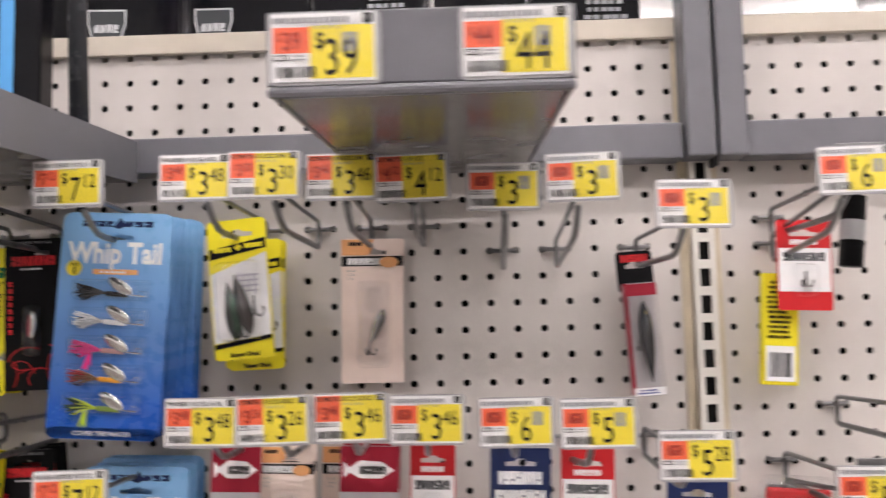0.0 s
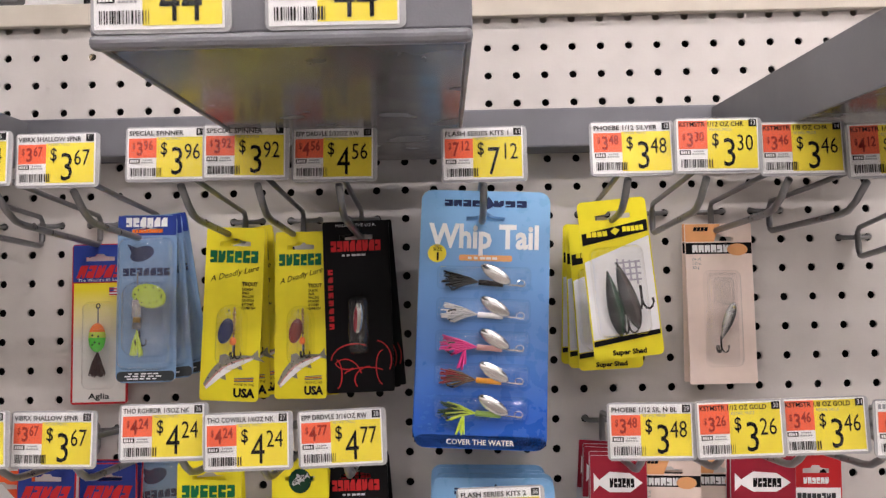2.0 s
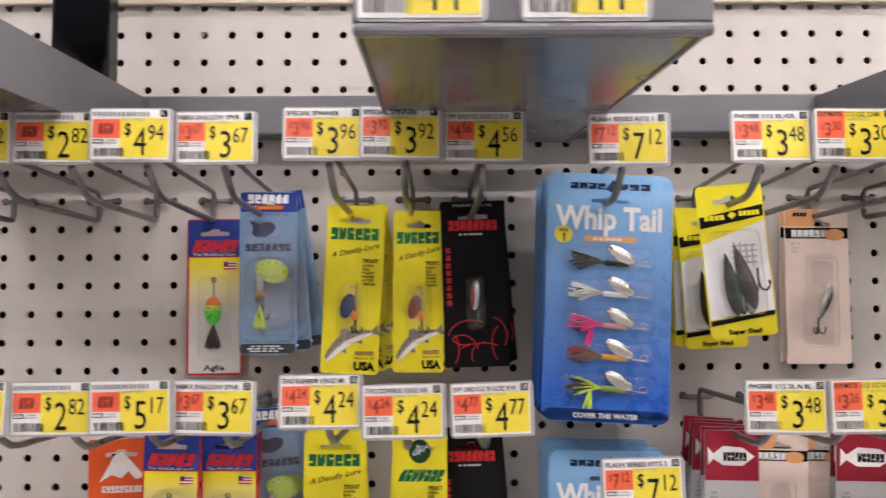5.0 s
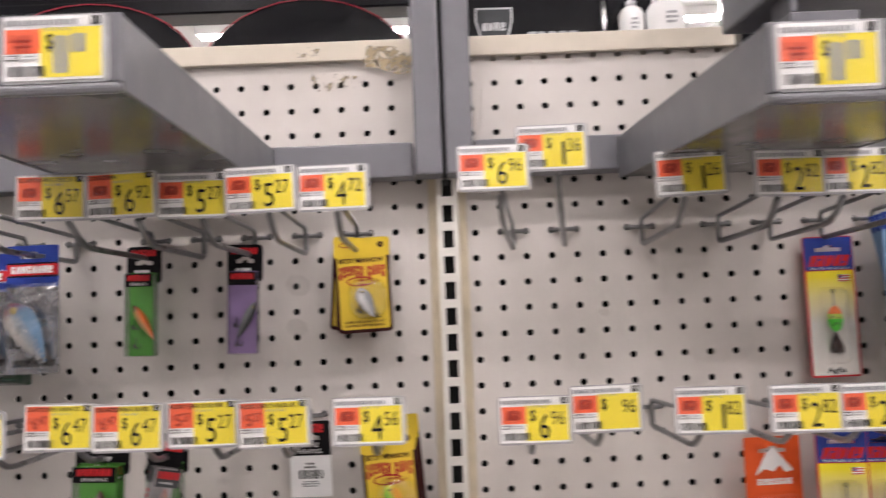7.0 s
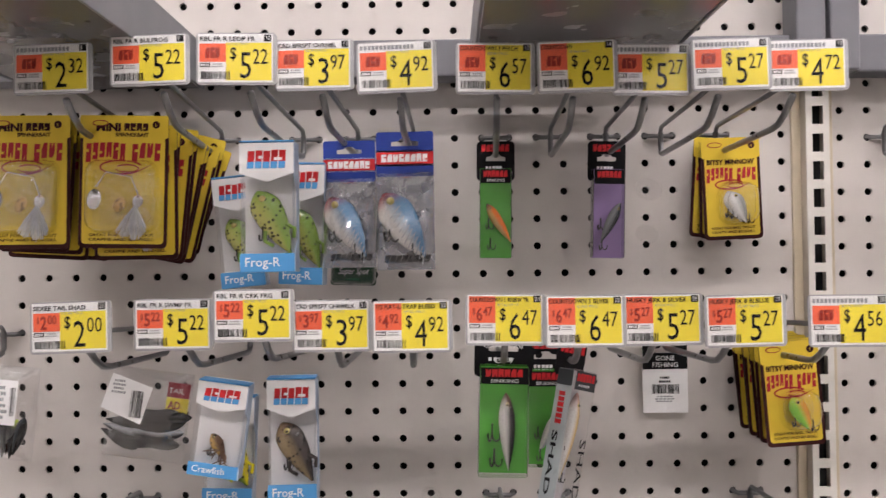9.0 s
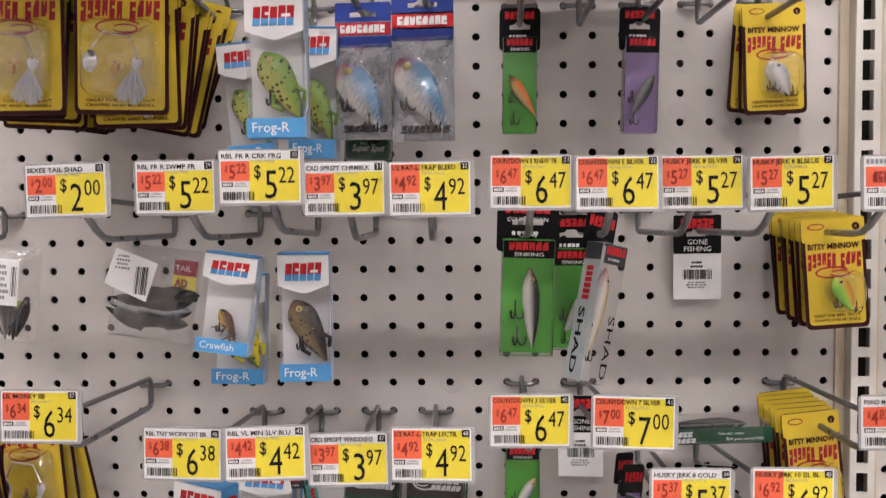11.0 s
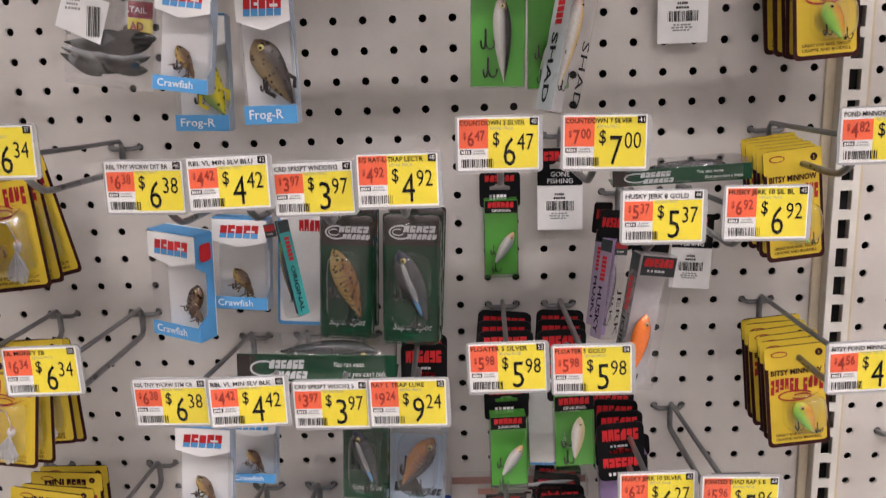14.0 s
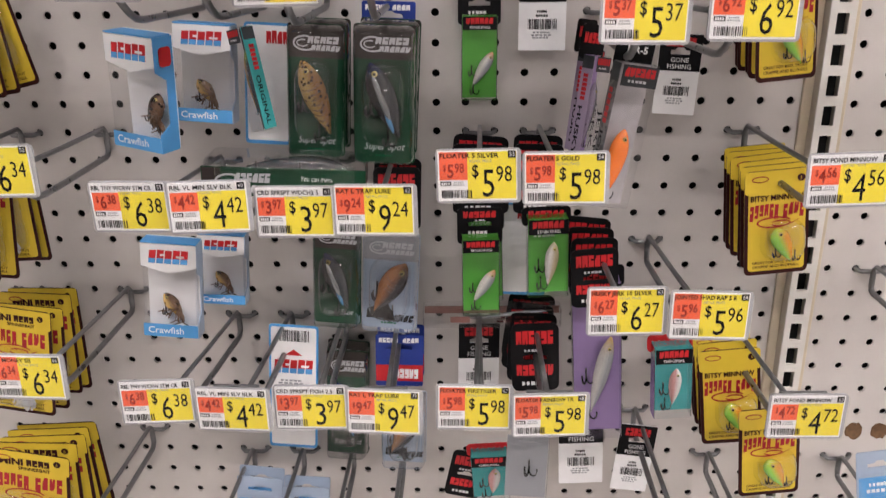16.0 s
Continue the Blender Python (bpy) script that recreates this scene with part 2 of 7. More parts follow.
LURE = lure_skin("lure_paint", 0.0, False)
LURE_METAL = lure_skin("lure_foil", 0.75, False)
LURE_SPOT = lure_skin("lure_spotted_paint", 0.0, True)
EYE = ink("lure_eye", (0.52, 0.42, 0.14), 0.15, coat=0.5)
HOOKSTEEL = ink("black_hook_steel", (0.07, 0.068, 0.066), 0.25, metal=0.8)


def clear_plastic(name, tint, rough, gain, bend=0.7):
    m = bpy.data.materials.new(name)
    m.use_nodes = True
    nt = m.node_tree
    nt.nodes.remove(nt.nodes["Principled BSDF"])
    tr = nt.nodes.new("ShaderNodeBsdfTransparent")
    tr.inputs["Color"].default_value = (*tint, 1)
    gl = nt.nodes.new("ShaderNodeBsdfGlossy")
    gl.inputs["Roughness"].default_value = rough
    lw = nt.nodes.new("ShaderNodeLayerWeight")
    lw.inputs["Blend"].default_value = 0.5
    fr = nt.nodes.new("ShaderNodeMath")
    fr.operation = "POWER"
    fr.inputs[1].default_value = 4.5
    nt.links.new(lw.outputs["Facing"], fr.inputs[0])
    sc = nt.nodes.new("ShaderNodeMath")
    sc.operation = "MULTIPLY_ADD"
    sc.inputs[1].default_value = 0.8 * gain
    sc.inputs[2].default_value = 0.045 * gain
    nz = nt.nodes.new("ShaderNodeTexNoise")
    nz.inputs["Scale"].default_value = 55
    tc = nt.nodes.new("ShaderNodeTexCoord")
    bp = nt.nodes.new("ShaderNodeBump")
    bp.inputs["Strength"].default_value = bend
    bp.inputs["Distance"].default_value = 0.006
    nt.links.new(tc.outputs["Object"], nz.inputs["Vector"])
    nt.links.new(nz.outputs["Fac"], bp.inputs["Height"])
    nt.links.new(bp.outputs["Normal"], gl.inputs["Normal"])
    mx = nt.nodes.new("ShaderNodeMixShader")
    nt.links.new(fr.outputs[0], sc.inputs[0])
    nt.links.new(sc.outputs[0], mx.inputs["Fac"])
    nt.links.new(tr.outputs[0], mx.inputs[1])
    nt.links.new(gl.outputs[0], mx.inputs[2])
    nt.links.new(mx.outputs[0], nt.nodes["Material Output"].inputs["Surface"])
    return m


CLEAR = clear_plastic("clear_blister", (0.985, 0.985, 0.985), 0.05, 2.0, 0.6)
FILM = clear_plastic("clear_film", (0.97, 0.97, 0.975), 0.05, 1.9, 0.5)
BAGFILM = clear_plastic("clear_bag_film", (0.95, 0.95, 0.96), 0.11, 3.6, 0.5)
EDGEFILM = clear_plastic("clear_edge_film", (0.80, 0.82, 0.82), 0.05, 3.0, 0.05)
BOXFILM = clear_plastic("clear_box_film", (0.97, 0.97, 0.975), 0.05, 1.1, 0.08)


def fade(name, c0, c1, z0, z1):
    """A printed card whose colour runs from c0 at z0 to c1 at z1."""
    m = mat(name, c0, 0.3, grain=0.05, scale=90)
    nt = m.node_tree
    b = nt.nodes["Principled BSDF"]
    tc = nt.nodes.new("ShaderNodeTexCoord")
    sp = nt.nodes.new("ShaderNodeSeparateXYZ")
    mr = nt.nodes.new("ShaderNodeMapRange")
    mr.inputs["From Min"].default_value, mr.inputs["From Max"].default_value = z0, z1
    rp = nt.nodes.new("ShaderNodeMix")
    rp.data_type = "RGBA"
    rp.inputs["A"].default_value, rp.inputs["B"].default_value = (*c0, 1), (*c1, 1)
    nt.links.new(tc.outputs["Object"], sp.inputs[0])
    nt.links.new(sp.outputs["Z"], mr.inputs["Value"])
    nt.links.new(mr.outputs["Result"], rp.inputs["Factor"])
    nt.links.new(rp.outputs["Result"], b.inputs["Base Color"])
    return m


KITBLUE = fade("kit_card_blue", (0.02, 0.11, 0.50), (0.24, 0.48, 0.78), -0.165, -0.02)
MEPPSFADE = fade("yellow_to_white", (0.78, 0.76, 0.72), (0.85, 0.72, 0.02), -0.085, -0.04)


# ---- drawing helpers: x to the right, z up, the printed side looks along -y ----
def rrect(x0, z0, x1, z1, r=0.0, n=4):
    if r <= 0:
        return [(x0, z0), (x1, z0), (x1, z1), (x0, z1)]
    pts = []
    for cx, cz, a in ((x1 - r, z0 + r, -90), (x1 - r, z1 - r, 0), (x0 + r, z1 - r, 90), (x0 + r, z0 + r, 180)):
        for i in range(n + 1):
            t = radians(a + 90 * i / n)
            pts.append((cx + r * math.cos(t), cz + r * math.sin(t)))
    return pts


def oval(cx, cz, rx, rz, n=16, turn=0):
    c, s = math.cos(radians(turn)), math.sin(radians(turn))
    out = []
    for i in range(n):
        a, b = rx * math.cos(2 * math.pi * i / n), rz * math.sin(2 * math.pi * i / n)
        out.append((cx + a * c - b * s, cz + a * s + b * c))
    return out


class Print:
    """Collects flat printed shapes and lettering of several inks into one mesh."""

    def __init__(self, y=-0.0012):
        self.v, self.f, self.mi, self.mats, self.y = [], [], [], [], y

    def slot(self, m):
        if m not in self.mats:
            self.mats.append(m)
        return self.mats.index(m)

    def poly(self, pts, m, lift=0):
        b = len(self.v)
        self.v += [(x, self.y - 0.00025 * lift, z) for x, z in pts]
        self.f.append(tuple(range(b, b + len(pts))))
        self.mi.append(self.slot(m))

    def rect(self, x0, z0, x1, z1, m, lift=0, r=0.0):
        self.poly(rrect(x0, z0, x1, z1, r), m, lift)

    def text(self, body, x, z, size, m, lift=1, xs=1.0, turn=0, shear=0.0, fit=None, bold=0.0):
        verts, faces, wide = glyphs(body, shear, bold)
        if fit:
            xs = fit / (wide * size)
        b, c, s = len(self.v), math.cos(radians(turn)), math.sin(radians(turn))
        for u, w in verts:
            u, w = u * size * xs, w * size
            self.v.append((x + u * c - w * s, self.y - 0.00025 * lift, z + u * s + w * c))
        self.f += [tuple(b + i for i in f) for f in faces]
        self.mi += [self.slot(m)] * len(faces)

    def bars(self, x0, z0, x1, z1, n, m, lift=1, seed=1, lean=0.0, arch=0.0, grow=0.0, low=None, fill=0.86):
        """A logo or small print as plain slit slabs, on a straight or arched line."""
        rnd = random.Random(seed)
        w = (x1 - x0) / n
        mid, half = (x0 + x1) / 2, (x1 - x0) / 2
        for i in range(n):
            a = x0 + w * i
            e = a + w * (fill if w > 0.003 else rnd.uniform(0.68, 0.86))
            u = ((a + e) / 2 - mid) / half
            bot = z0 - arch * u * u - grow * abs(u)
            t = z1 - arch * u * u * 0.5 - (z1 - z0) * rnd.uniform(0, 0.06)
            h = t - bot
            if w < 0.003 or h < 0.004:
                self.poly([(a, bot), (e, bot), (e + lean, t), (a + lean, t)], m, lift)
                continue
            g, c = e - a, bot + h * rnd.choice((0.34, 0.52, 0.62))
            kind = rnd.randrange(5)
            if kind == 0:
                pts = [(a, bot), (e, bot), (e, c - h * 0.08), (a + g * 0.45, c - h * 0.08), (a + g * 0.45, c + h * 0.08), (e, c + h * 0.08), (e, t), (a, t)]
            elif kind == 1:
                pts = [(a, bot), (a + g * 0.42, bot), (a + g * 0.55, bot + h * 0.38), (a + g * 0.68, bot), (e, bot), (e, t), (a, t)]
            elif kind == 2:
                pts = [(a, bot), (e, bot), (e, t), (a + g * 0.35, t), (a, t - h * 0.42)]
            elif kind == 3:
                pts = [(a, bot), (e, bot), (e, t), (a, t), (a, c + h * 0.08), (a + g * 0.5, c + h * 0.08), (a + g * 0.5, c - h * 0.08), (a, c - h * 0.08)]
            else:
                pts = [(a, bot), (e - g * 0.3, bot), (e, bot + h * 0.3), (e, t), (a + g * 0.62, t), (a + g * 0.5, t - h * 0.34), (a + g * 0.38, t), (a, t)]
            self.poly([(x + lean * (z - bot) / h, z) for x, z in pts], m, lift)
            if low is not None:
                cut = bot + h * 0.38
                self.poly([(a, bot), (e, bot), (e + lean * 0.38, cut), (a + lean * 0.38, cut)], low, lift + 1)

    def ring(self, cx, cz, rx, rz, a0, a1, wide, m, lift=1, n=18):
        """An open curved stroke."""
        for i in range(n):
            a, e = radians(a0 + (a1 - a0) * i / n), radians(a0 + (a1 - a0) * (i + 1) / n)
            self.poly([(cx + rx * math.cos(a), cz + rz * math.sin(a)), (cx + rx * math.cos(e), cz + rz * math.sin(e)), (cx + (rx - wide) * math.cos(e), cz + (rz - wide) * math.sin(e)), (cx + (rx - wide) * math.cos(a), cz + (rz - wide) * math.sin(a))], m, lift)

    def fish(self, head, tail, bow, wide, tones, lift=1, seed=1):
        """A printed fish along a bowed line: back, flank, stripe, belly, fins and spots."""
        (hx, hz), (tx, tz) = head, tail
        dx, dz = tx - hx, tz - hz
        ln = math.hypot(dx, dz)
        ux, uz = dx / ln, dz / ln
        n = 12

        def at(t, v):
            o = bow * math.sin(math.pi * t) + v
            return (hx + dx * t - uz * o, hz + dz * t + ux * o)

        def half(t):
            return wide / 2 * max(0.12, math.sin(math.pi * min(1, t * 0.86 + 0.10)) ** 0.7)
        for lo, hi, m, l in ((-1, 1, tones[0], 0), (0.15, 1.06, tones[1], 1), (-0.15, 0.15, tones[2], 1)):
            for i in range(n):
                p, q = i / n, (i + 1) / n
                self.poly([at(p, lo * half(p)), at(q, lo * half(q)), at(q, hi * half(q)), at(p, hi * half(p))], m, lift + l)
        self.poly([at(0.97, -half(1)), at(1.13, -wide * 0.55), at(1.08, 0), at(1.13, wide * 0.55), at(0.97, half(1))], tones[1], lift)
        self.poly([at(0.42, half(0.4)), at(0.50, wide * 0.95), at(0.60, wide * 0.85), at(0.64, half(0.62))], tones[1], lift)
        self.poly([at(0.30, -half(0.3)), at(0.38, -wide * 0.9), at(0.42, -half(0.4))], tones[1], lift)
        self.poly([at(0.62, -half(0.6)), at(0.72, -wide * 0.8), at(0.74, -half(0.7))], tones[1], lift)
        rnd = random.Random(seed)
        for i in range(26):
            t, v = rnd.uniform(0.12, 0.92), rnd.uniform(-0.25, 0.85)
            self.poly(oval(*at(t, v * half(t)), 0.0005, 0.0005, 5), BLACK, lift + 2)

    def lines(self, x0, z0, x1, z1, n, m, lift=1, seed=2):
        rnd = random.Random(seed)
        h = (z1 - z0) / n
        for i in range(n):
            z = z1 - h * (i + 1)
            a = x0 + (x1 - x0) * rnd.uniform(0, 0.12)
            e = x1 - (x1 - x0) * rnd.uniform(0, 0.25)
            k = 5
            for j in range(k):
                p, q = a + (e - a) * j / k, a + (e - a) * (j + rnd.uniform(0.6, 0.9)) / k
                self.rect(p, z + h * 0.2, q, z + h * 0.75, m, lift)

    def barcode(self, x0, z0, x1, z1, m, lift=1, seed=3):
        rnd = random.Random(seed)
        x = x0
        while x < x1:
            w = rnd.choice((0.0003, 0.0005, 0.0008))
            self.rect(x, z0, min(x + w, x1), z1, m, lift)
            x += w + rnd.choice((0.0003, 0.0005, 0.0008))

    def done(self, name, parent):
        me = bpy.data.meshes.new(name)
        me.from_pydata(self.v, [], self.f)
        for m in self.mats:
            me.materials.append(m)
        me.polygons.foreach_set("material_index", self.mi)
        ob = new(name, me)
        ob.parent = parent
        return tagged(ob, kind="stuff")


GLYPHS = {}


def glyphs(body, shear=0.0, bold=0.0):
    key = (body, shear, bold)
    if key not in GLYPHS:
        cu = bpy.data.curves.new("lettering", "FONT")
        cu.body, cu.resolution_u, cu.shear, cu.offset = body, 2, shear, bold
        ob = bpy.data.objects.new("lettering", cu)
        me = ob.to_mesh()
        vs = [(v.co.x, v.co.y) for v in me.vertices]
        fs = [tuple(p.vertices) for p in me.polygons]
        ob.to_mesh_clear()
        bpy.data.objects.remove(ob)
        bpy.data.curves.remove(cu)
        GLYPHS[key] = (vs, fs, max((v[0] for v in vs), default=1.0))
    return GLYPHS[key]


def plate(pts, thick, hole=None, y0=0.0):
    """A flat card with an outline and, if given, a punched hole."""
    b = bmesh.new()
    edges = []
    for loop in [pts] + ([hole] if hole else []):
        vs = [b.verts.new((x, y0, z)) for x, z in loop]
        edges += [b.edges.new((vs[i], vs[(i + 1) % len(vs)])) for i in range(len(vs))]
    bmesh.ops.triangle_fill(b, edges=edges, use_beauty=True)
    ret = bmesh.ops.extrude_face_region(b, geom=list(b.faces))
    bmesh.ops.translate(b, verts=[g for g in ret["geom"] if isinstance(g, bmesh.types.BMVert)], vec=(0, -thick, 0))
    bmesh.ops.recalc_face_normals(b, faces=b.faces)
    return b


def euro(cz=-0.013, w=0.013):
    """The outline of a hang slot."""
    return [(-w, cz - 0.002), (w, cz - 0.002), (w, cz + 0.0015), (0.005, cz + 0.0022), (0.003, cz + 0.0042), (-0.003, cz + 0.0042), (-0.005, cz + 0.0022), (-w, cz + 0.0015)]


def bubble(x0, z0, x1, z1, depth, r=0.006, y=-0.0013):
    """A thermoformed clear blister: a flange, rounded shoulders and a flat face."""
    b = bmesh.new()
    loops = []
    e = min(0.0060, 0.3 * (x1 - x0), 0.3 * (z1 - z0))
    for q in (0, 1, 2, 3, 4, 5, 6):
        a = math.pi / 2 * q / 6
        inset, d = e * (1 - math.cos(a)), depth * math.sin(a)
        pts = rrect(x0 + inset, z0 + inset, x1 - inset, z1 - inset, max(r - inset * 0.5, 0.002))
        loops.append([b.verts.new((x, y - d, z)) for x, z in pts])
    for p, q in zip(loops, loops[1:]):
        for i in range(len(p)):
            j = (i + 1) % len(p)
            b.faces.new((p[i], p[j], q[j], q[i])).smooth = True
    b.faces.new(loops[-1])
    return b


def pillow(x0, z0, x1, z1, depth, y=-0.0013, seed=1, crease=0.0016):
    """A soft sealed film bag: bulged in the middle, creased, with flat seams."""
    rnd = random.Random(seed)
    n, m = 14, 18
    waves = [(rnd.uniform(-7, 7), rnd.uniform(-9, 9), rnd.uniform(0, 6), rnd.uniform(0.4, 1)) for k in range(7)]
    b = bmesh.new()
    g = []
    for j in range(m + 1):
        row = []
        for i in range(n + 1):
            u, v = i / n, j / m
            bulge = (max(0, math.sin(math.pi * u)) ** 0.55) * (max(0, math.sin(math.pi * v)) ** 0.5)
            w = sum(a * math.sin(p * u * 2 + q * v * 2 + h) for p, q, h, a in waves) / 3
            row.append(b.verts.new((x0 + (x1 - x0) * u, y - depth * bulge - crease * w * min(1, bulge * 2), z0 + (z1 - z0) * v)))
        g.append(row)
    for j in range(m):
        for i in range(n):
            b.faces.new((g[j][i], g[j][i + 1], g[j + 1][i + 1], g[j + 1][i])).smooth = True
    return b


def tube(b, pts, r, n=6):
    pts = [Vector(p) for p in pts]
    rings = []
    for i, p in enumerate(pts):
        d = (pts[min(i + 1, len(pts) - 1)] - pts[max(i - 1, 0)]).normalized()
        u = d.cross(Vector((0.31, 0.17, 0.93))).normalized()
        w = d.cross(u)
        rings.append([b.verts.new(p + r * (math.cos(2 * math.pi * k / n) * u + math.sin(2 * math.pi * k / n) * w)) for k in range(n)])
    for p, q in zip(rings, rings[1:]):
        for k in range(n):
            b.faces.new((p[k], p[(k + 1) % n], q[(k + 1) % n], q[k]))
    b.faces.new(rings[0])
    b.faces.new(rings[-1])
    return b


def bodyof(cx, cz, y, length, wide, deep, turn, mats, parent, name="lure", belly=0.0, nose=0.35, skin=None, fat=0.36):
    """A fish-shaped lure body, nose up, turned clockwise; the paint runs from back to belly."""
    b = bmesh.new()
    n, m = 20, 16
    c, s = math.cos(radians(turn)), math.sin(radians(turn))
    back, low = Vector(PAINT[mats[0].name]), Vector(PAINT[mats[1].name])
    face = Vector(PAINT[mats[2].name]) if len(mats) > 2 else None
    rings, tones = [], []
    for i in range(n + 1):
        t = i / n
        up = math.sin(math.pi / 2 * min(1, t / fat)) ** 0.62 if t < fat else max(0.0, math.cos(math.pi / 2 * (t - fat) / (1 - fat))) ** 0.85
        r = max(0.10 if i in (0, n) else 0.16, up)
        ring = []
        for k in range(m):
            a = 2 * math.pi * k / m
            u = wide / 2 * r * math.cos(a) + belly * wide * math.sin(math.pi * t)
            v, w = deep / 2 * r * math.sin(a), length * (0.5 - t)
            ring.append(b.verts.new((cx + u * c + w * s, y + v, cz - u * s + w * c)))
            f = min(1, max(0, (math.cos(a) + 0.22) / 0.44))
            f = f * f * (3 - 2 * f)
            col = low.lerp(back, f)
            if face is not None:
                col = col.lerp(face, max(0, 1 - t / 0.22))
            tones.append(col)
        rings.append(ring)
    for i in range(n):
        for k in range(m):
            b.faces.new((rings[i][k], rings[i][(k + 1) % m], rings[i + 1][(k + 1) % m], rings[i + 1][k])).smooth = True
    b.faces.new(rings[0])
    b.faces.new(rings[-1])
    bmesh.ops.recalc_face_normals(b, faces=b.faces)
    metal = any(q in (SILVER, CHROME, DKSILVER) for q in mats)
    ob = part(name, b, skin or (LURE_METAL if metal else LURE), parent)
    paint = ob.data.color_attributes.new("paint", "FLOAT_COLOR", "POINT")
    for i, col in enumerate(tones):
        paint.data[i].color = (*col, 1)
    if name == "soft_bait":
        return ob
    ex, ez = 0.06 * wide, length * 0.36
    at = (cx + ex * c + ez * s, cz - ex * s + ez * c)
    for nm, rad, off, mm in (("eye", 0.115, 0.32, EYE), ("pupil", 0.075, 0.40, BLACK)):
        e = bmesh.new()
        bmesh.ops.create_uvsphere(e, u_segments=10, v_segments=6, radius=wide * rad)
        bmesh.ops.translate(e, verts=e.verts, vec=(at[0], y - deep * off, at[1]))
        part(nm, e, mm, ob, smooth=True)
    return ob


def treble(cx, cz, y, size, parent):
    b = bmesh.new()
    tube(b, [(cx, y, cz + size * 0.6), (cx, y, cz)], size * 0.06, 5)
    for a in (0, 120, 240):
        u, w = math.cos(radians(a)), 0.4 * math.sin(radians(a))
        bend = [(0.05, -0.22), (0.14, -0.36), (0.28, -0.40), (0.40, -0.30), (0.46, -0.12), (0.44, 0.04)]
        tube(b, [(cx, y, cz)] + [(cx + u * size * p, y + w * size * p, cz + size * q) for p, q in bend], size * 0.05, 5)
    return part("treble_hook", b, HOOKSTEEL, parent, smooth=True)


def blade(cx, cz, y, rx, rz, turn, m, parent, name="blade"):
    b = bmesh.new()
    bmesh.ops.create_uvsphere(b, u_segments=12, v_segments=8, radius=1)
    for v in b.verts:
        v.co = Vector((v.co.x * rx, v.co.y * 0.0018, v.co.z * rz))
    bmesh.ops.rotate(b, verts=b.verts, matrix=Matrix.Rotation(radians(turn), 3, "Y"))
    bmesh.ops.translate(b, verts=b.verts, vec=(cx, y, cz))
    return part(name, b, m, parent, smooth=True)


def skirt(cx, cz, y, length, spread, turn, m, parent, n=12, seed=5):
    """A tail of loose fibres."""
    rnd = random.Random(seed)
    b = bmesh.new()
    for i in range(n):
        a = radians(turn + rnd.uniform(-spread, spread))
        l = length * rnd.uniform(0.7, 1)
        dx, dz = math.sin(a) * l, math.cos(a) * l
        tube(b, [(cx, y, cz), (cx + dx * 0.5, y - rnd.uniform(0, 0.002), cz + dz * 0.5), (cx + dx, y - rnd.uniform(-0.001, 0.003), cz + dz - 0.002)], 0.0005, 4)
    return part("tail_skirt", b, m, parent)

# ---- gondola uprights, rails, arms and the top shelf ----
def upright(name, x, z1):
    up = tagged(new(name), "off-white slotted steel upright between two pegboard panels", "upright", kind="structure")
    up.location = (x, 0, 0)
    b = bmesh.new()
    for s in (-1, 1):
        box(b, s * 0.0078 - 0.0028, -0.016, 0.1, s * 0.0078 + 0.0028, -0.0135, z1)
    for i in range(20, int((z1 - 0.02) / IN)):
        box(b, -0.005, -0.016, i * IN - 0.0042, 0.005, -0.0135, i * IN + 0.0042)
    box(b, -0.005, -0.016, 0.1, 0.005, -0.0135, 20 * IN - 0.0042)
    part("slotted_face", b, STRIP, up)
    for s in (-1, 1):
        part("side_web", boxed(s * 0.0096 - 0.001, -0.0134, 0.1, s * 0.0096 + 0.001, 0.02, z1), CREAM_TRIM, up)
        part("flange", boxed(s * 0.0148 - 0.0042, -0.0035, 0.1, s * 0.0148 + 0.0042, 0.003, z1, 0.0008), CREAM_OLD, up, "yellowed cream edge strip")
    # black strip behind the slots, painting the shade inside the upright
    part("slot_shade", boxed(-0.0085, 0.0, 0.1, 0.0085, 0.002, z1), GAP_SHADE, up)


upright("upright_1", 0.0022, 1.72)
upright("upright_2", 1.2225, 1.72)
upright("upright_3", -1.2192, 1.72)
upright("upright_4", 2.4485, 1.72)

XB, XA = 0.0015, 1.2335
for n, (x0, x1) in enumerate(((-1.19, XB - 0.0305), (XB + 0.0285, XA - 0.0305), (XA + 0.0285, 2.42)), 1):
    rail = tagged(part("rail_%d" % n, boxed(x0, -0.036, 1.597, x1, -0.006, 1.631, 0.0018), GREY), "grey powder-coated steel rail across the pegboard", "rail", kind="structure")
for n, x in enumerate((XB - 0.0155, XB + 0.0145, XA - 0.0155, XA + 0.0145), 1):
    tagged(part("post_%d" % n, boxed(x - 0.0132, -0.045, 1.597, x + 0.0132, -0.012, 2.35, 0.002), GREY), "grey square steel post over the upright", "post", kind="structure")
# black strips set between paired posts, the gap's shade put in as colour
for n, x in enumerate((XB - 0.0005, XA - 0.0005), 1):
    tagged(part("post_gap_%d" % n, boxed(x - 0.002, -0.034, 1.59, x + 0.002, -0.014, 2.35), GAP_SHADE), "black strip standing for the shaded gap between two posts", "post", kind="structure")
for n, (x0, x1) in enumerate(((-1.205, -0.009), (0.0135, 1.2105), (1.234, 2.43)), 1):
    tagged(part("trim_%d" % n, boxed(x0, -0.008, 1.7225, x1, -0.0005, 1.7425, 0.001), CREAM_TRIM), "cream steel top lip of the pegboard", "trim", kind="structure")
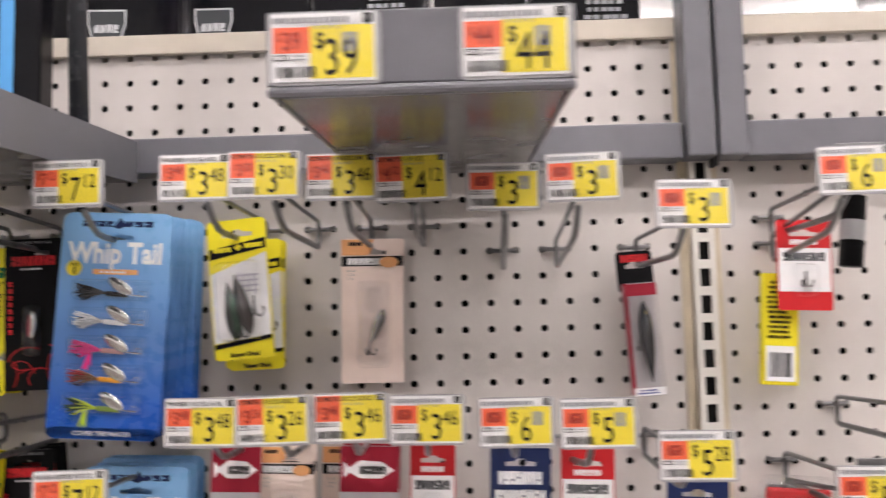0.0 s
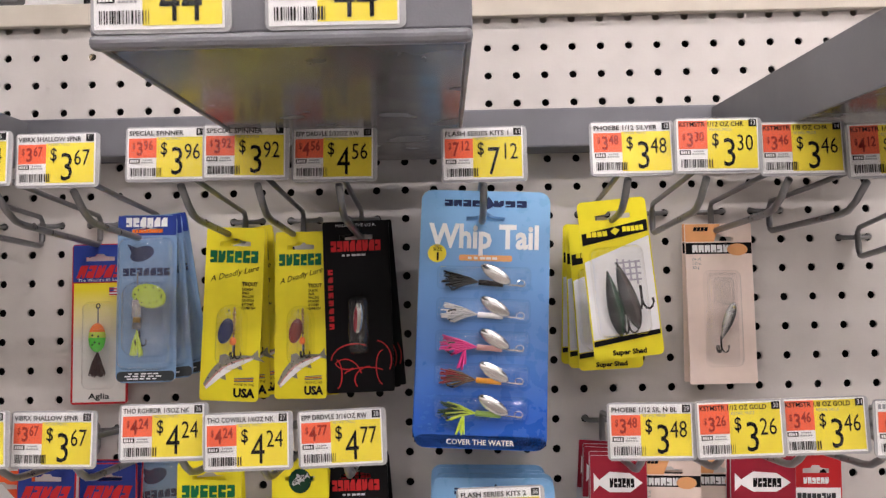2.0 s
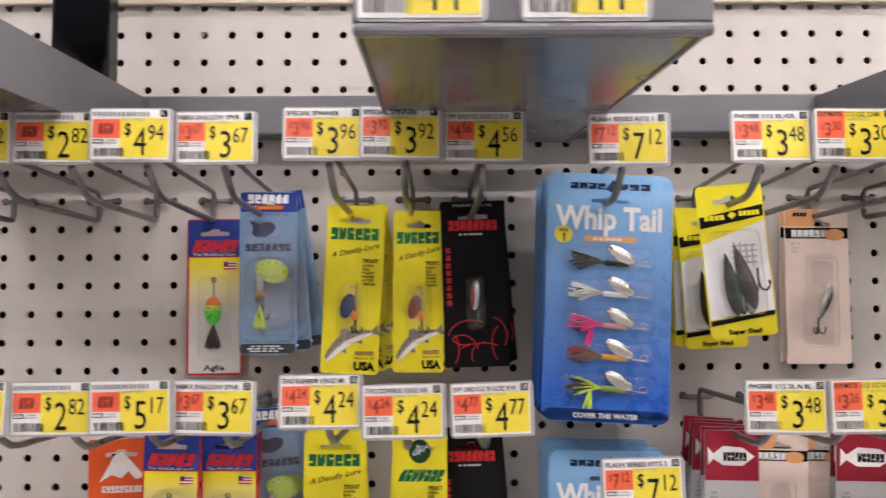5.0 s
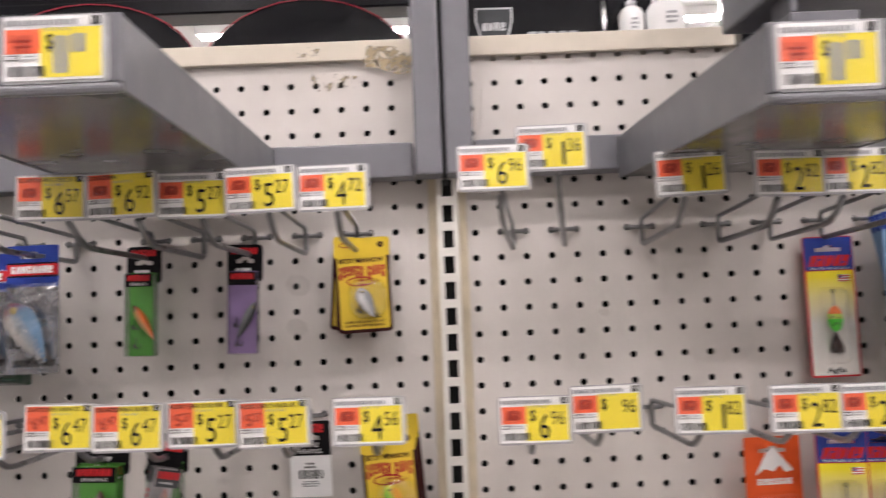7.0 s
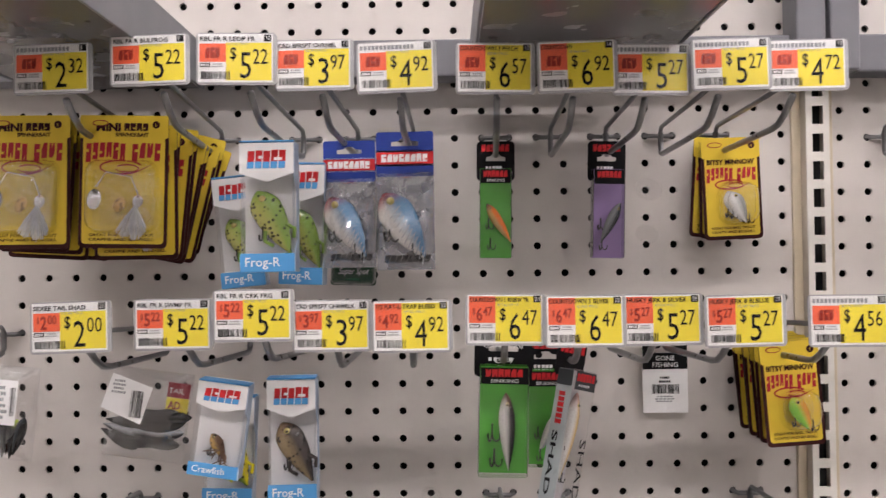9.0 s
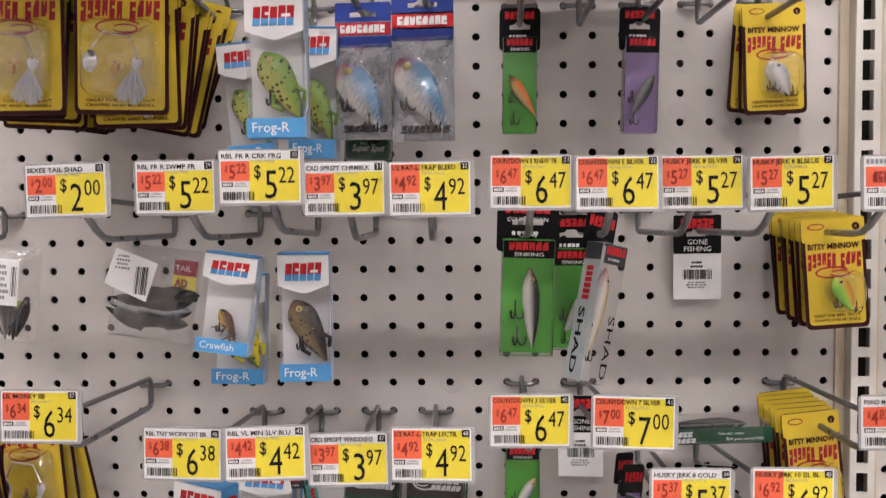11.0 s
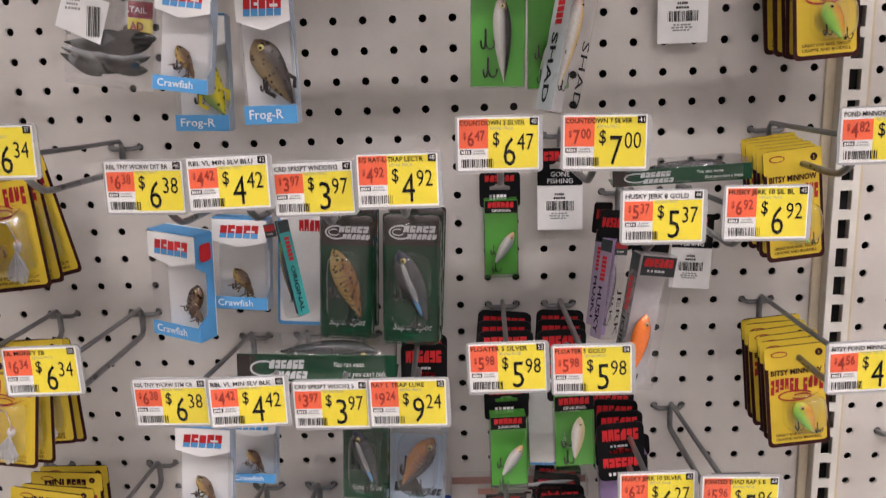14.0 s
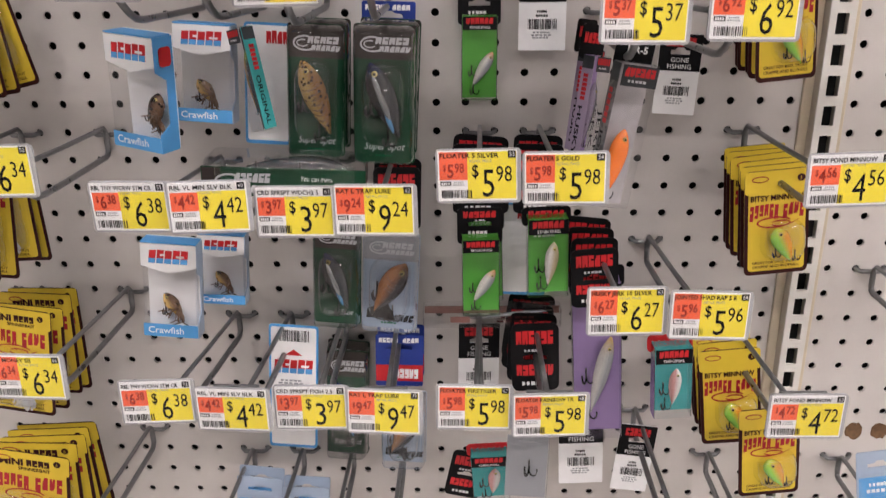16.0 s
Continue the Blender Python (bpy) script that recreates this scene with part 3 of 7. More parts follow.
tagged(part("top_shelf", boxed(-1.2, 0.004, 1.724, 2.44, 0.42, 1.738), CREAM_TRIM), "cream top shelf of the gondola", "shelf", kind="structure")


def residue(name, color, cover):
    """Patchy glue: the noise leaves gaps through which the paint shows."""
    m = mat(name, color, 0.35, grain=0.3, scale=80)
    nt = m.node_tree
    n = nt.nodes.new("ShaderNodeTexNoise")
    n.inputs["Scale"].default_value = 140
    n.inputs["Detail"].default_value = 7
    tc = nt.nodes.new("ShaderNodeTexCoord")
    nt.links.new(tc.outputs["Object"], n.inputs["Vector"])
    r = nt.nodes.new("ShaderNodeMapRange")
    r.inputs["From Min"].default_value = 0.62 - cover * 0.3
    r.inputs["From Max"].default_value = 0.75 - cover * 0.3
    r.inputs["To Max"].default_value = 0.6
    nt.links.new(n.outputs["Fac"], r.inputs["Value"])
    nt.links.new(r.outputs["Result"], nt.nodes["Principled BSDF"].inputs["Alpha"])
    return m


TAPE = residue("aged_tape", (0.56, 0.46, 0.30), 0.70)
GLUE = residue("glue_residue", (0.52, 0.43, 0.28), 0.28)
EDGE = random.Random(8)
for x, z, w, h, r, mm in ((-0.052, 1.722, 0.055, 0.026, 12, TAPE), (-0.62, 1.718, 0.050, 0.018, 0, TAPE), (-0.110, 1.703, 0.052, 0.020, 0, GLUE), (-0.135, 1.732, 0.03, 0.010, 0, GLUE), (-0.30, 1.731, 0.04, 0.012, 0, GLUE), (0.36, 1.699, 0.006, 0.014, 0, GLUE)):
    b = bmesh.new()
    vs = [b.verts.new((w / 2 * math.copysign(abs(math.cos(a)) ** 0.5, math.cos(a)) * EDGE.uniform(0.85, 1.08), 0, h / 2 * math.copysign(abs(math.sin(a)) ** 0.5, math.sin(a)) * EDGE.uniform(0.8, 1.12))) for a in [2 * math.pi * k / 24 for k in range(24)]]
    b.faces.new(vs)
    ret = bmesh.ops.extrude_face_region(b, geom=list(b.faces))
    bmesh.ops.translate(b, verts=[g for g in ret["geom"] if isinstance(g, bmesh.types.BMVert)], vec=(0, -0.0003, 0))
    t = tagged(part("tape_strip", b, mm), "aged yellow tape residue stuck on the shelf lip", "tape")
    t.matrix_basis = pose(x, -0.0084 if z > 1.712 else -0.0006, z, 0, r, 0)


def arm(x, droop, front_tags):
    a = tagged(new("rack_arm"), "grey steel rod-rack arm with price tags on its front", "rack arm", "rod-rack arms")
    m = pose(x, -0.036, 1.626, droop, 0, 0)
    a.matrix_basis = m
    w, l, h = 0.0760, 0.385, 0.037
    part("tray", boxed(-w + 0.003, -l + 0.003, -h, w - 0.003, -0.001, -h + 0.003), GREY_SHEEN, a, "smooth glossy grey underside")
    for s in (-1, 1):
        part("side_plate", boxed(s * (w - 0.0012) - 0.0012, -l, -h - 0.001, s * (w - 0.0012) + 0.0012, -0.0005, 0.002, 0.0006), GREY, a)
    part("front_plate", boxed(-w, -l - 0.004, -h + 0.003, w, -l, 0.003, 0.001), GREY, a)
    b = bmesh.new()
    box(b, -w, -l - 0.007, -h - 0.003, w, -l - 0.0005, -h + 0.0028, 0.0022)
    part("front_lip", b, GREY, a)
    for dx, title, price, num in front_tags:
        t = make_tag(title, price, price, num)
        t.matrix_basis = m @ pose(dx, -l - 0.0055, -h / 2 + 0.0025)
    # rod butts standing on the arm
    for dx, dy in ((0.052, -0.07),) if x > 0.5 and x < 0.7 else ():
        rod = tagged(new("fishing_rod"), "dark rod butt standing in the rack arm", "fishing rod", "rods in the rack")
        rod.matrix_basis = m @ pose(dx, dy, -h + 0.003)
        for nm, z0, z1, r0, r1, mm in (("butt_cap", 0, 0.02, 0.009, 0.009, BLACK), ("handle", 0.02, 0.62, 0.0085, 0.0065, ROD)):
            b = bmesh.new()
            bmesh.ops.create_cone(b, segments=14, radius1=r0, radius2=r1, depth=z1 - z0, cap_ends=True)
            bmesh.ops.translate(b, verts=b.verts, vec=(0, 0, (z0 + z1) / 2))
            part(nm, b, mm, rod, smooth=True)

# ---- peg hooks and price tags ----
HOOK = None


def make_hook(m):
    global HOOK
    if HOOK is not None:
        return copy_thing(HOOK, m)
    HOOK = tagged(new("peg_hook"), "galvanised steel wire peg hook fixed in the pegboard", "peg hook", "peg hooks on the board")
    r = 0.0026
    h = IN / 2
    part("crossbar", tube(bmesh.new(), [(-h, 0.008, 0.001), (-h, -0.002, 0), (-h + 0.003, -0.005, -0.001), (h - 0.003, -0.005, -0.001), (h, -0.002, 0), (h, 0.008, 0.001)], 0.0022, 8), WIRE, HOOK, smooth=True)
    part("product_wire", tube(bmesh.new(), [(0, -0.0085, 0.0015), (0, -0.0085, -0.014), (0, -0.0105, -0.0175), (0, -0.015, -0.0188), (0, -0.09, -0.0185), (0, -0.140, -0.018), (0, -0.152, -0.0165), (0, -0.164, -0.011), (0, -0.180, 0.000)], r, 8), WIRE, HOOK, smooth=True)
    part("tag_wire", tube(bmesh.new(), [(0, -0.0085, -0.003), (0, -0.009, 0.003), (0, -0.013, 0.0065), (0, -0.10, 0.0085), (0, -0.198, 0.012)], 0.0021, 8), WIRE, HOOK, smooth=True)
    part("tag_plate", boxed(-0.017, -0.2010, 0.006, 0.017, -0.1990, 0.030, 0.0006), WIRE, HOOK)
    HOOK.matrix_basis = m
    return HOOK


TAG_MESH = {}


def make_tag(title, price, old, num, worn=0):
    t = tagged(new("price_tag"), "white, orange and yellow price tag " + ("reading $" + price if "#" not in price else "in a plastic holder"), "price tag", "price tags")
    w, h = 0.0278, 0.0180
    if "holder" not in TAG_MESH:
        hb = plate(rrect(-w, -h, w, h, 0.003), 0.0016, y0=0.0014)
        ho = part("holder", hb, HOLDER, t)
        lb = plate(rrect(-w + 0.0014, -h + 0.0016, w - 0.0026, h - 0.0009, 0.0004), 0.0004, y0=-0.0004)
        lo = part("label", lb, WHITE, t)
        cb = plate(rrect(-w, -h, w, h, 0.003), 0.0003, y0=-0.0024)
        co = part("cover", cb, COVER, t, "clear plastic cover")
        TAG_MESH.update(holder=ho.data, label=lo.data, cover=co.data)
    else:
        for k in ("holder", "label", "cover"):
            o = new(k, TAG_MESH[k])
            o.parent = t
            if k == "cover":
                tagged(o, "clear plastic cover")
                o.visible_shadow = False
    x0, x1, z0, z1 = -w + 0.0014, w - 0.0026, -h + 0.0016, h - 0.0009
    W, H = x1 - x0, z1 - z0
    p = Print(-0.0010)
    full = title.startswith(OVERPRINTED)
    p.rect(x0 + 0.001, z0 + H * 0.42, x0 + W * 0.375, z0 + H * (0.97 if full else 0.80), ORG)
    p.rect(x0 + W * 0.375, z0 + H * 0.04, x1 - 0.0008, z0 + H * (0.97 if full else 0.82), YEL)
    if title:
        p.text(title, x0 + 0.0012, z0 + H * 0.855, 0.0042, BLACK, 1, fit=min(W * 0.80, 0.0024 * len(title)), bold=0.02)
    else:
        p.bars(x0 + 0.0012, z0 + H * 0.855, x0 + W * 0.76, z0 + H * 0.945, 14, GREYC, 1, len(price) + len(num) * 7)
    p.rect(x1 - 0.0060, z0 + H * 0.845, x1 - 0.0010, z0 + H * 0.985, BLACK, 1)
    p.text(num, x1 - 0.0052, z0 + H * 0.875, 0.0042, WHITE, 2, fit=0.0034 if len(num) > 1 else 0.0015)
    p.text("RETAIL PRICE", x0 + W * 0.40, z0 + H * 0.765, 0.0026, GREYC, 1, fit=W * 0.28)
    whole, cents = price.split(".")
    bx = x0 + W * (0.545 if len(whole) < 2 else 0.50)
    p.text("$", x0 + W * 0.425, z0 + H * 0.48, 0.0118, BLACK, 1, fit=0.0046, bold=0.01)
    if "#" in whole:
        p.bars(bx, z0 + H * 0.10, bx + 0.0085, z0 + H * 0.70, 4, GREYC, 1)
    elif whole:
        p.text(whole, bx, z0 + H * 0.085, 0.0262, BLACK, 1, fit=0.0086 * len(whole))
    if "#" in cents:
        p.bars(bx + 0.0092, z0 + H * 0.42, bx + 0.0175, z0 + H * 0.72, 4, GREYC, 1)
    else:
        p.text(cents, bx + 0.0094 + 0.0084 * max(0, len(whole) - 1), z0 + H * 0.38, 0.0150, BLACK, 1, fit=0.0106 if len(whole) < 2 else 0.0095)
    if "." in old:
        ow, oc = old.split(".")
        p.text("$", x0 + W * 0.065, z0 + H * 0.60, 0.0058, TAGRED, 1, fit=0.0020, bold=0.02)
        p.text(ow, x0 + W * 0.115, z0 + H * 0.47, 0.0125, TAGRED, 1, fit=0.0044 * len(ow), bold=0.02)
        if "#" not in oc:
            p.text(oc, x0 + W * 0.212 + 0.0030 * (len(ow) - 1), z0 + H * 0.57, 0.0088, TAGRED, 1, fit=0.0062, bold=0.02)
    else:
        p.bars(x0 + W * 0.10, z0 + H * 0.50, x0 + W * 0.30, z0 + H * 0.72, 3, TAGRED, 1, 9)
    p.rect(x0 + 0.0015, z0 + H * 0.31, x0 + W * 0.165, z0 + H * 0.395, BLACK, 1)
    p.bars(x0 + 0.0022, z0 + H * 0.325, x0 + W * 0.155, z0 + H * 0.38, 4, WHITE, 2, 6)
    p.lines(x0 + W * 0.18, z0 + H * 0.30, x0 + W * 0.37, z0 + H * 0.40, 2, GREYC, 1)
    p.barcode(x0 + 0.0022, z0 + H * 0.06, x0 + W * 0.44, z0 + H * 0.22, BLACK, 1, len(title) + 3)
    p.done("printed_label", t)
    return t


OVERPRINTED = ("COUNTDOWN", "RAP ", "LIL ", "TRAP", "FLOATER", "RAT L", "1/2 RAT", "HUSKY JERK 8 S", "HUSKY JERK 8 B", "KSTMSTR", "HUSKY JERK 10", "JOINTED")
COVER = clear_plastic("tag_cover", (0.98, 0.98, 0.98), 0.06, 0.7, 0.15)
TILT = random.Random(4)


def hook_and_tag(hx, row, x, z, title, price, old, num):
    dz = -0.0037 if hx > 0 else 0.0
    hz = Z0 + row * IN + dz
    yaw = math.degrees(math.atan2(x - hx, 0.2))
    rise = math.degrees(math.atan2(z - hz - 0.016, 0.2))
    make_hook(pose(hx, 0, hz, -max(-8, min(12, rise)), 0, yaw * 0.9))
    t = make_tag(title, price, old, num)
    t.matrix_basis = pose(x, -0.2045 - 0.006 * (round(hx / 0.0508) % 2), z, TILT.uniform(-4, 1), TILT.uniform(-1.6, 1.0), TILT.uniform(-3, 3))


arm(0.978, 4, ((-0.047, "", "39.##", "1"), (0.047, "", "44.##", "2")))
arm(0.6105, 3.6, ((-0.047, "BLACK MAX 6.6 SP CBO", "44.66", "3"), (0.022, "GX2 COMBO", "44.96", "4")))
arm(0.245, 3, ((-0.045, "", "##.##", "5"), (0.040, "", "##.##", "6")))
arm(-0.240, 0.2, ((-0.045, "", "##.##", "7"), (0.042, "", "##.##", "8")))
arm(-0.630, 0.2, ((-0.045, "", "##.##", "9"), (0.042, "", "##.##", "10")))

# ---- the goods: one maker for each kind of packet ----
def flat_card(root, w, h, m, r=0.003, slot=True, thick=0.0010, name="backing_card"):
    return part(name, plate(rrect(-w / 2, -h, w / 2, 0, r), thick, euro(-0.013, min(0.013, w * 0.26)) if slot else None), m, root)


def header(o, w, z0, z1, m, cz=-0.013, sw=0.0125):
    return part("header_strip", plate(rrect(-w / 2, z0, w / 2, z1, 0.001), 0.0004, euro(cz, min(sw, w * 0.27)), -0.0012), m, o)


def spinner_red_border(o):
    w, h = 0.049, 0.1375
    flat_card(o, w, h, RED)
    p = Print()
    p.rect(-w / 2 + 0.0018, -h + 0.0018, w / 2 - 0.0018, -0.034, MEPPSFADE, 0)
    header(o, w - 0.002, -0.033, -0.0010, BLUE)
    p.bars(-w / 2 + 0.004, -0.0295, w / 2 - 0.006, -0.0185, 5, RED, 3, 3, 0.004)
    p.rect(0.008, -0.045, 0.019, -0.038, WHITE, 1)
    p.rect(0.008, -0.0415, 0.012, -0.038, BLUE, 2)
    for i in range(3):
        p.rect(0.008, -0.0448 + i * 0.0024, 0.019, -0.0436 + i * 0.0024, RED, 2)
    p.text("Aglia", -0.009, -h + 0.0045, 0.0068, BLACK, 1, fit=0.018, bold=0.02)
    p.text("The World's #1 Lure", -0.019, -0.0325, 0.0034, WHITE, 4, fit=0.038)
    p.done("printing", o)
    part("blister", bubble(-0.014, -0.125, 0.014, -0.05, 0.010), CLEAR, o)
    l = new("lure")
    l.parent = o
    part("shaft", tube(bmesh.new(), [(0, -0.005, -0.055), (0, -0.005, -0.10)], 0.0006), DKSILVER, l)
    part("swivel_ring", tube(bmesh.new(), [(0.0016 * math.cos(a), -0.005, -0.054 + 0.0020 * math.sin(a)) for a in [2 * math.pi * k / 10 for k in range(11)]], 0.0005, 5), HOOKSTEEL, l)
    b = bmesh.new()
    bmesh.ops.create_uvsphere(b, u_segments=20, v_segments=16, radius=1)
    for v in b.verts:
        v.co = Vector((v.co.x * 0.0075, v.co.y * 0.0025 - 0.0065, v.co.z * 0.0125 - 0.081))
    for f in b.faces:
        z = f.calc_center_median().z
        f.material_index = 0 if z > -0.0765 else 1 if z > -0.0815 else 2
        f.smooth = True
    part("blade", b, [ORANGE, LIME, GREENF], l)
    b = bmesh.new()
    for x, z in ((-0.003, -0.079), (0.002, -0.080), (-0.001, -0.085), (0.003, -0.086), (-0.003, -0.087)):
        bmesh.ops.create_uvsphere(b, u_segments=6, v_segments=4, radius=0.0009, matrix=Matrix.Translation((x, -0.0088, z)))
    part("spot_pattern", b, BLACK, l)
    skirt(0, -0.093, -0.005, 0.020, 22, 180, BROWN, l, 40)
    treble(0, -0.108, -0.005, 0.010, l)


def blue_blister(o):
    w, h = 0.0476, 0.136
    flat_card(o, w, h, SLATE, 0.006)
    p = Print()
    header(o, w - 0.001, -0.0170, -0.0008, BLUE)
    p.bars(-0.017, -0.0100, 0.017, -0.0022, 6, WHITE, 3, 4)
    p.bars(-0.012, -0.0150, 0.012, -0.0120, 9, ORANGE, 3, 5)
    p.poly(oval(-0.004, -0.032, 0.010, 0.006, 18, 20), NAVY, 0)
    p.poly([(-0.010, -0.036), (-0.016, -0.024), (-0.006, -0.028)], NAVY, 0)
    p.bars(-0.019, -0.050, 0.019, -0.0435, 7, NAVY, 1, 6)
    p.rect(-w / 2 + 0.001, -h + 0.001, w / 2 - 0.001, -h + 0.009, CHARC, 0, 0.003)
    p.lines(-0.018, -h + 0.002, 0.02, -h + 0.008, 3, WHITE, 1)
    p.done("printing", o)
    part("blister", bubble(-w / 2 + 0.002, -h + 0.010, w / 2 - 0.002, -0.019, 0.013, 0.007), FILM, o)
    part("inner_blister", bubble(-0.018, -0.116, 0.020, -0.055, 0.016, 0.010), CLEAR, o)
    l = new("lure")
    l.parent = o
    part("shaft", tube(bmesh.new(), [(-0.006, -0.006, -0.048), (-0.006, -0.006, -0.105)], 0.0006), DKSILVER, l)
    blade(0.004, -0.067, -0.009, 0.0140, 0.0098, 14, LIME, l)
    b = bmesh.new()
    rnd = random.Random(5)
    for i in range(11):
        bmesh.ops.create_uvsphere(b, u_segments=6, v_segments=4, radius=0.0007, matrix=Matrix.Translation((0.004 + 0.0105 * math.cos(i * 0.6), -0.0106, -0.0665 + 0.0065 * math.sin(i * 0.6))))
    part("spot_pattern", b, BLACK, l)
    for nm, z0, z1, r0, mm in (("bell", -0.070, -0.084, 0.0042, SILVER), ("collar", -0.084, -0.088, 0.0030, GOLD), ("bead", -0.088, -0.093, 0.0036, DKSILVER)):
        part(nm, tube(bmesh.new(), [(-0.006, -0.007, z0), (-0.006, -0.007, z0 - 0.001), (-0.006, -0.007, z1)], r0, 12), mm, l, smooth=True)
    skirt(-0.006, -0.094, -0.006, 0.020, 16, 180, LIME, l, 34)
    treble(-0.004, -0.102, -0.006, 0.012, l)


def _yellow(o, bm_, logo):
    w, h = 0.0475, 0.1385
    flat_card(o, w, h, CYEL)
    p = Print()
    if logo:
        p.poly(oval(0.0, -0.015, 0.0095, 0.0100), DKGREEN, 1)
        p.fish((-0.006, -0.018), (0.006, -0.011), 0.001, 0.005, (LGREY, LGREY, WHITE), 2)
        p.bars(-0.019, -0.040, 0.019, -0.030, 7, LGREEN, 2, 9, 0.004)
    else:
        p.bars(-0.020, -0.0285, 0.020, -0.0185, 6, LGREEN, 1, 7)
        p.text("A Deadly Lure", -0.019, -0.0440, 0.0064, BLACK, 1, turn=14, shear=0.45, fit=0.041)
    p.text("TROUT", 0.0070, -0.0470, 0.0046, BLACK, 1, fit=0.0125, bold=0.03)
    for i, word in enumerate(("SALMON", "BASS", "WALLEYE", "PANFISH", "& OTHER", "GAMEFISH")):
        p.text(word, 0.0072, -0.0505 - i * 0.0030, 0.0030, BLACK, 1, fit=0.0014 * len(word), bold=0.02)
    p.fish((-0.0195, -0.1275), (0.0190, -0.1035), 0.0055, 0.0105, (WHITE, TROUTBACK, PINKISH), 1, 3)
    p.text("USA", 0.0035, -0.1350, 0.0094, BLACK, 1, fit=0.0175, bold=0.05)
    p.text("MADE IN THE", 0.004, -0.1262, 0.0026, BLACK, 1, fit=0.016)
    for i in range(3):
        p.poly([(0.004, -0.1232 + i * 0.0012), (0.019, -0.1226 + i * 0.0012), (0.020, -0.1219 + i * 0.0012), (0.004, -0.1226 + i * 0.0012)], RED if i % 2 else BLUE, 1)
    p.done("printing", o)
    part("blister", bubble(-0.012, -0.114, 0.013, -0.062, 0.011, 0.011), CLEAR, o)
    l = new("lure")
    l.parent = o
    part("shaft", tube(bmesh.new(), [(0.003, -0.005, -0.064), (0.003, -0.005, -0.100)], 0.0006), DKSILVER, l)
    b = bmesh.new()
    for i in range(7):
        bmesh.ops.create_uvsphere(b, u_segments=8, v_segments=6, radius=0.0016 if i % 2 else 0.0012, matrix=Matrix.Translation((0.003, -0.005, -0.066 - i * 0.0031)))
    part("bead_string", b, GOLD, l, smooth=True)
    blade(-0.003, -0.083, -0.007, 0.0058, 0.0105, 16, bm_, l)
    blade(0.003, -0.091, -0.006, 0.0028, 0.0032, 0, ORANGE, l, "bead")
    treble(0.004, -0.100, -0.005, 0.012, l)


def yellow_spinner_blue(o):
    _yellow(o, NAVY, False)


def yellow_spinner_red(o):
    _yellow(o, ink("red_brown_blade", (0.22, 0.03, 0.015), 0.25), False)


def yellow_spinner_green(o):
    _yellow(o, GOLD, True)


def _black(o, spoon):
    w, h = 0.0525, 0.137
    flat_card(o, w, h, BLACK, 0.0015)
    p = Print()
    p.bars(-0.020, -0.0245, 0.020, -0.0155, 8, RED, 1, 10)
    p.text("MADE IN THE U.S.A.", -0.016, -0.0045, 0.0034, LGREY, 1, fit=0.032)
    p.lines(-0.015, -0.029, 0.015, -0.026, 1, LGREY, 1)
    for i in range(8):
        p.bars(-0.0230, -0.043 - i * 0.0062, -0.0185, -0.0385 - i * 0.0062, 1, RED, 1, i)
    for cx, cz, rx, rz, a0, a1 in ((-0.004, -0.112, 0.019, 0.014, 60, 175), (-0.012, -0.128, 0.014, 0.018, 20, 120), (0.012, -0.112, 0.013, 0.016, -30, 80), (0.004, -0.124, 0.018, 0.007, 40, 160), (0.010, -0.127, 0.015, 0.011, 100, 210), (-0.010, -0.112, 0.010, 0.007, 190, 300), (0.018, -0.118, 0.006, 0.014, 90, 260), (-0.019, -0.122, 0.005, 0.012, -80, 80)):
        p.ring(cx, cz, rx, rz, a0, a1, 0.0009, RED, 1, 12)
    p.done("printing", o)
    part("blister", bubble(-0.009, -0.108, 0.009, -0.060, 0.008, 0.006), CLEAR, o)
    l = new("lure")
    l.parent = o
    blade(0, -0.078, -0.005, 0.0042, 0.0125, 4, spoon, l, "spoon")
    blade(-0.0018, -0.079, -0.0056, 0.0018, 0.0105, 4, RED2 if spoon is SILVER else WHITE, l, "stripe")
    treble(0.001, -0.099, -0.005, 0.011, l)


def black_spoon(o):
    _black(o, SILVER)


def black_spoon_red(o):
    _black(o, RED)


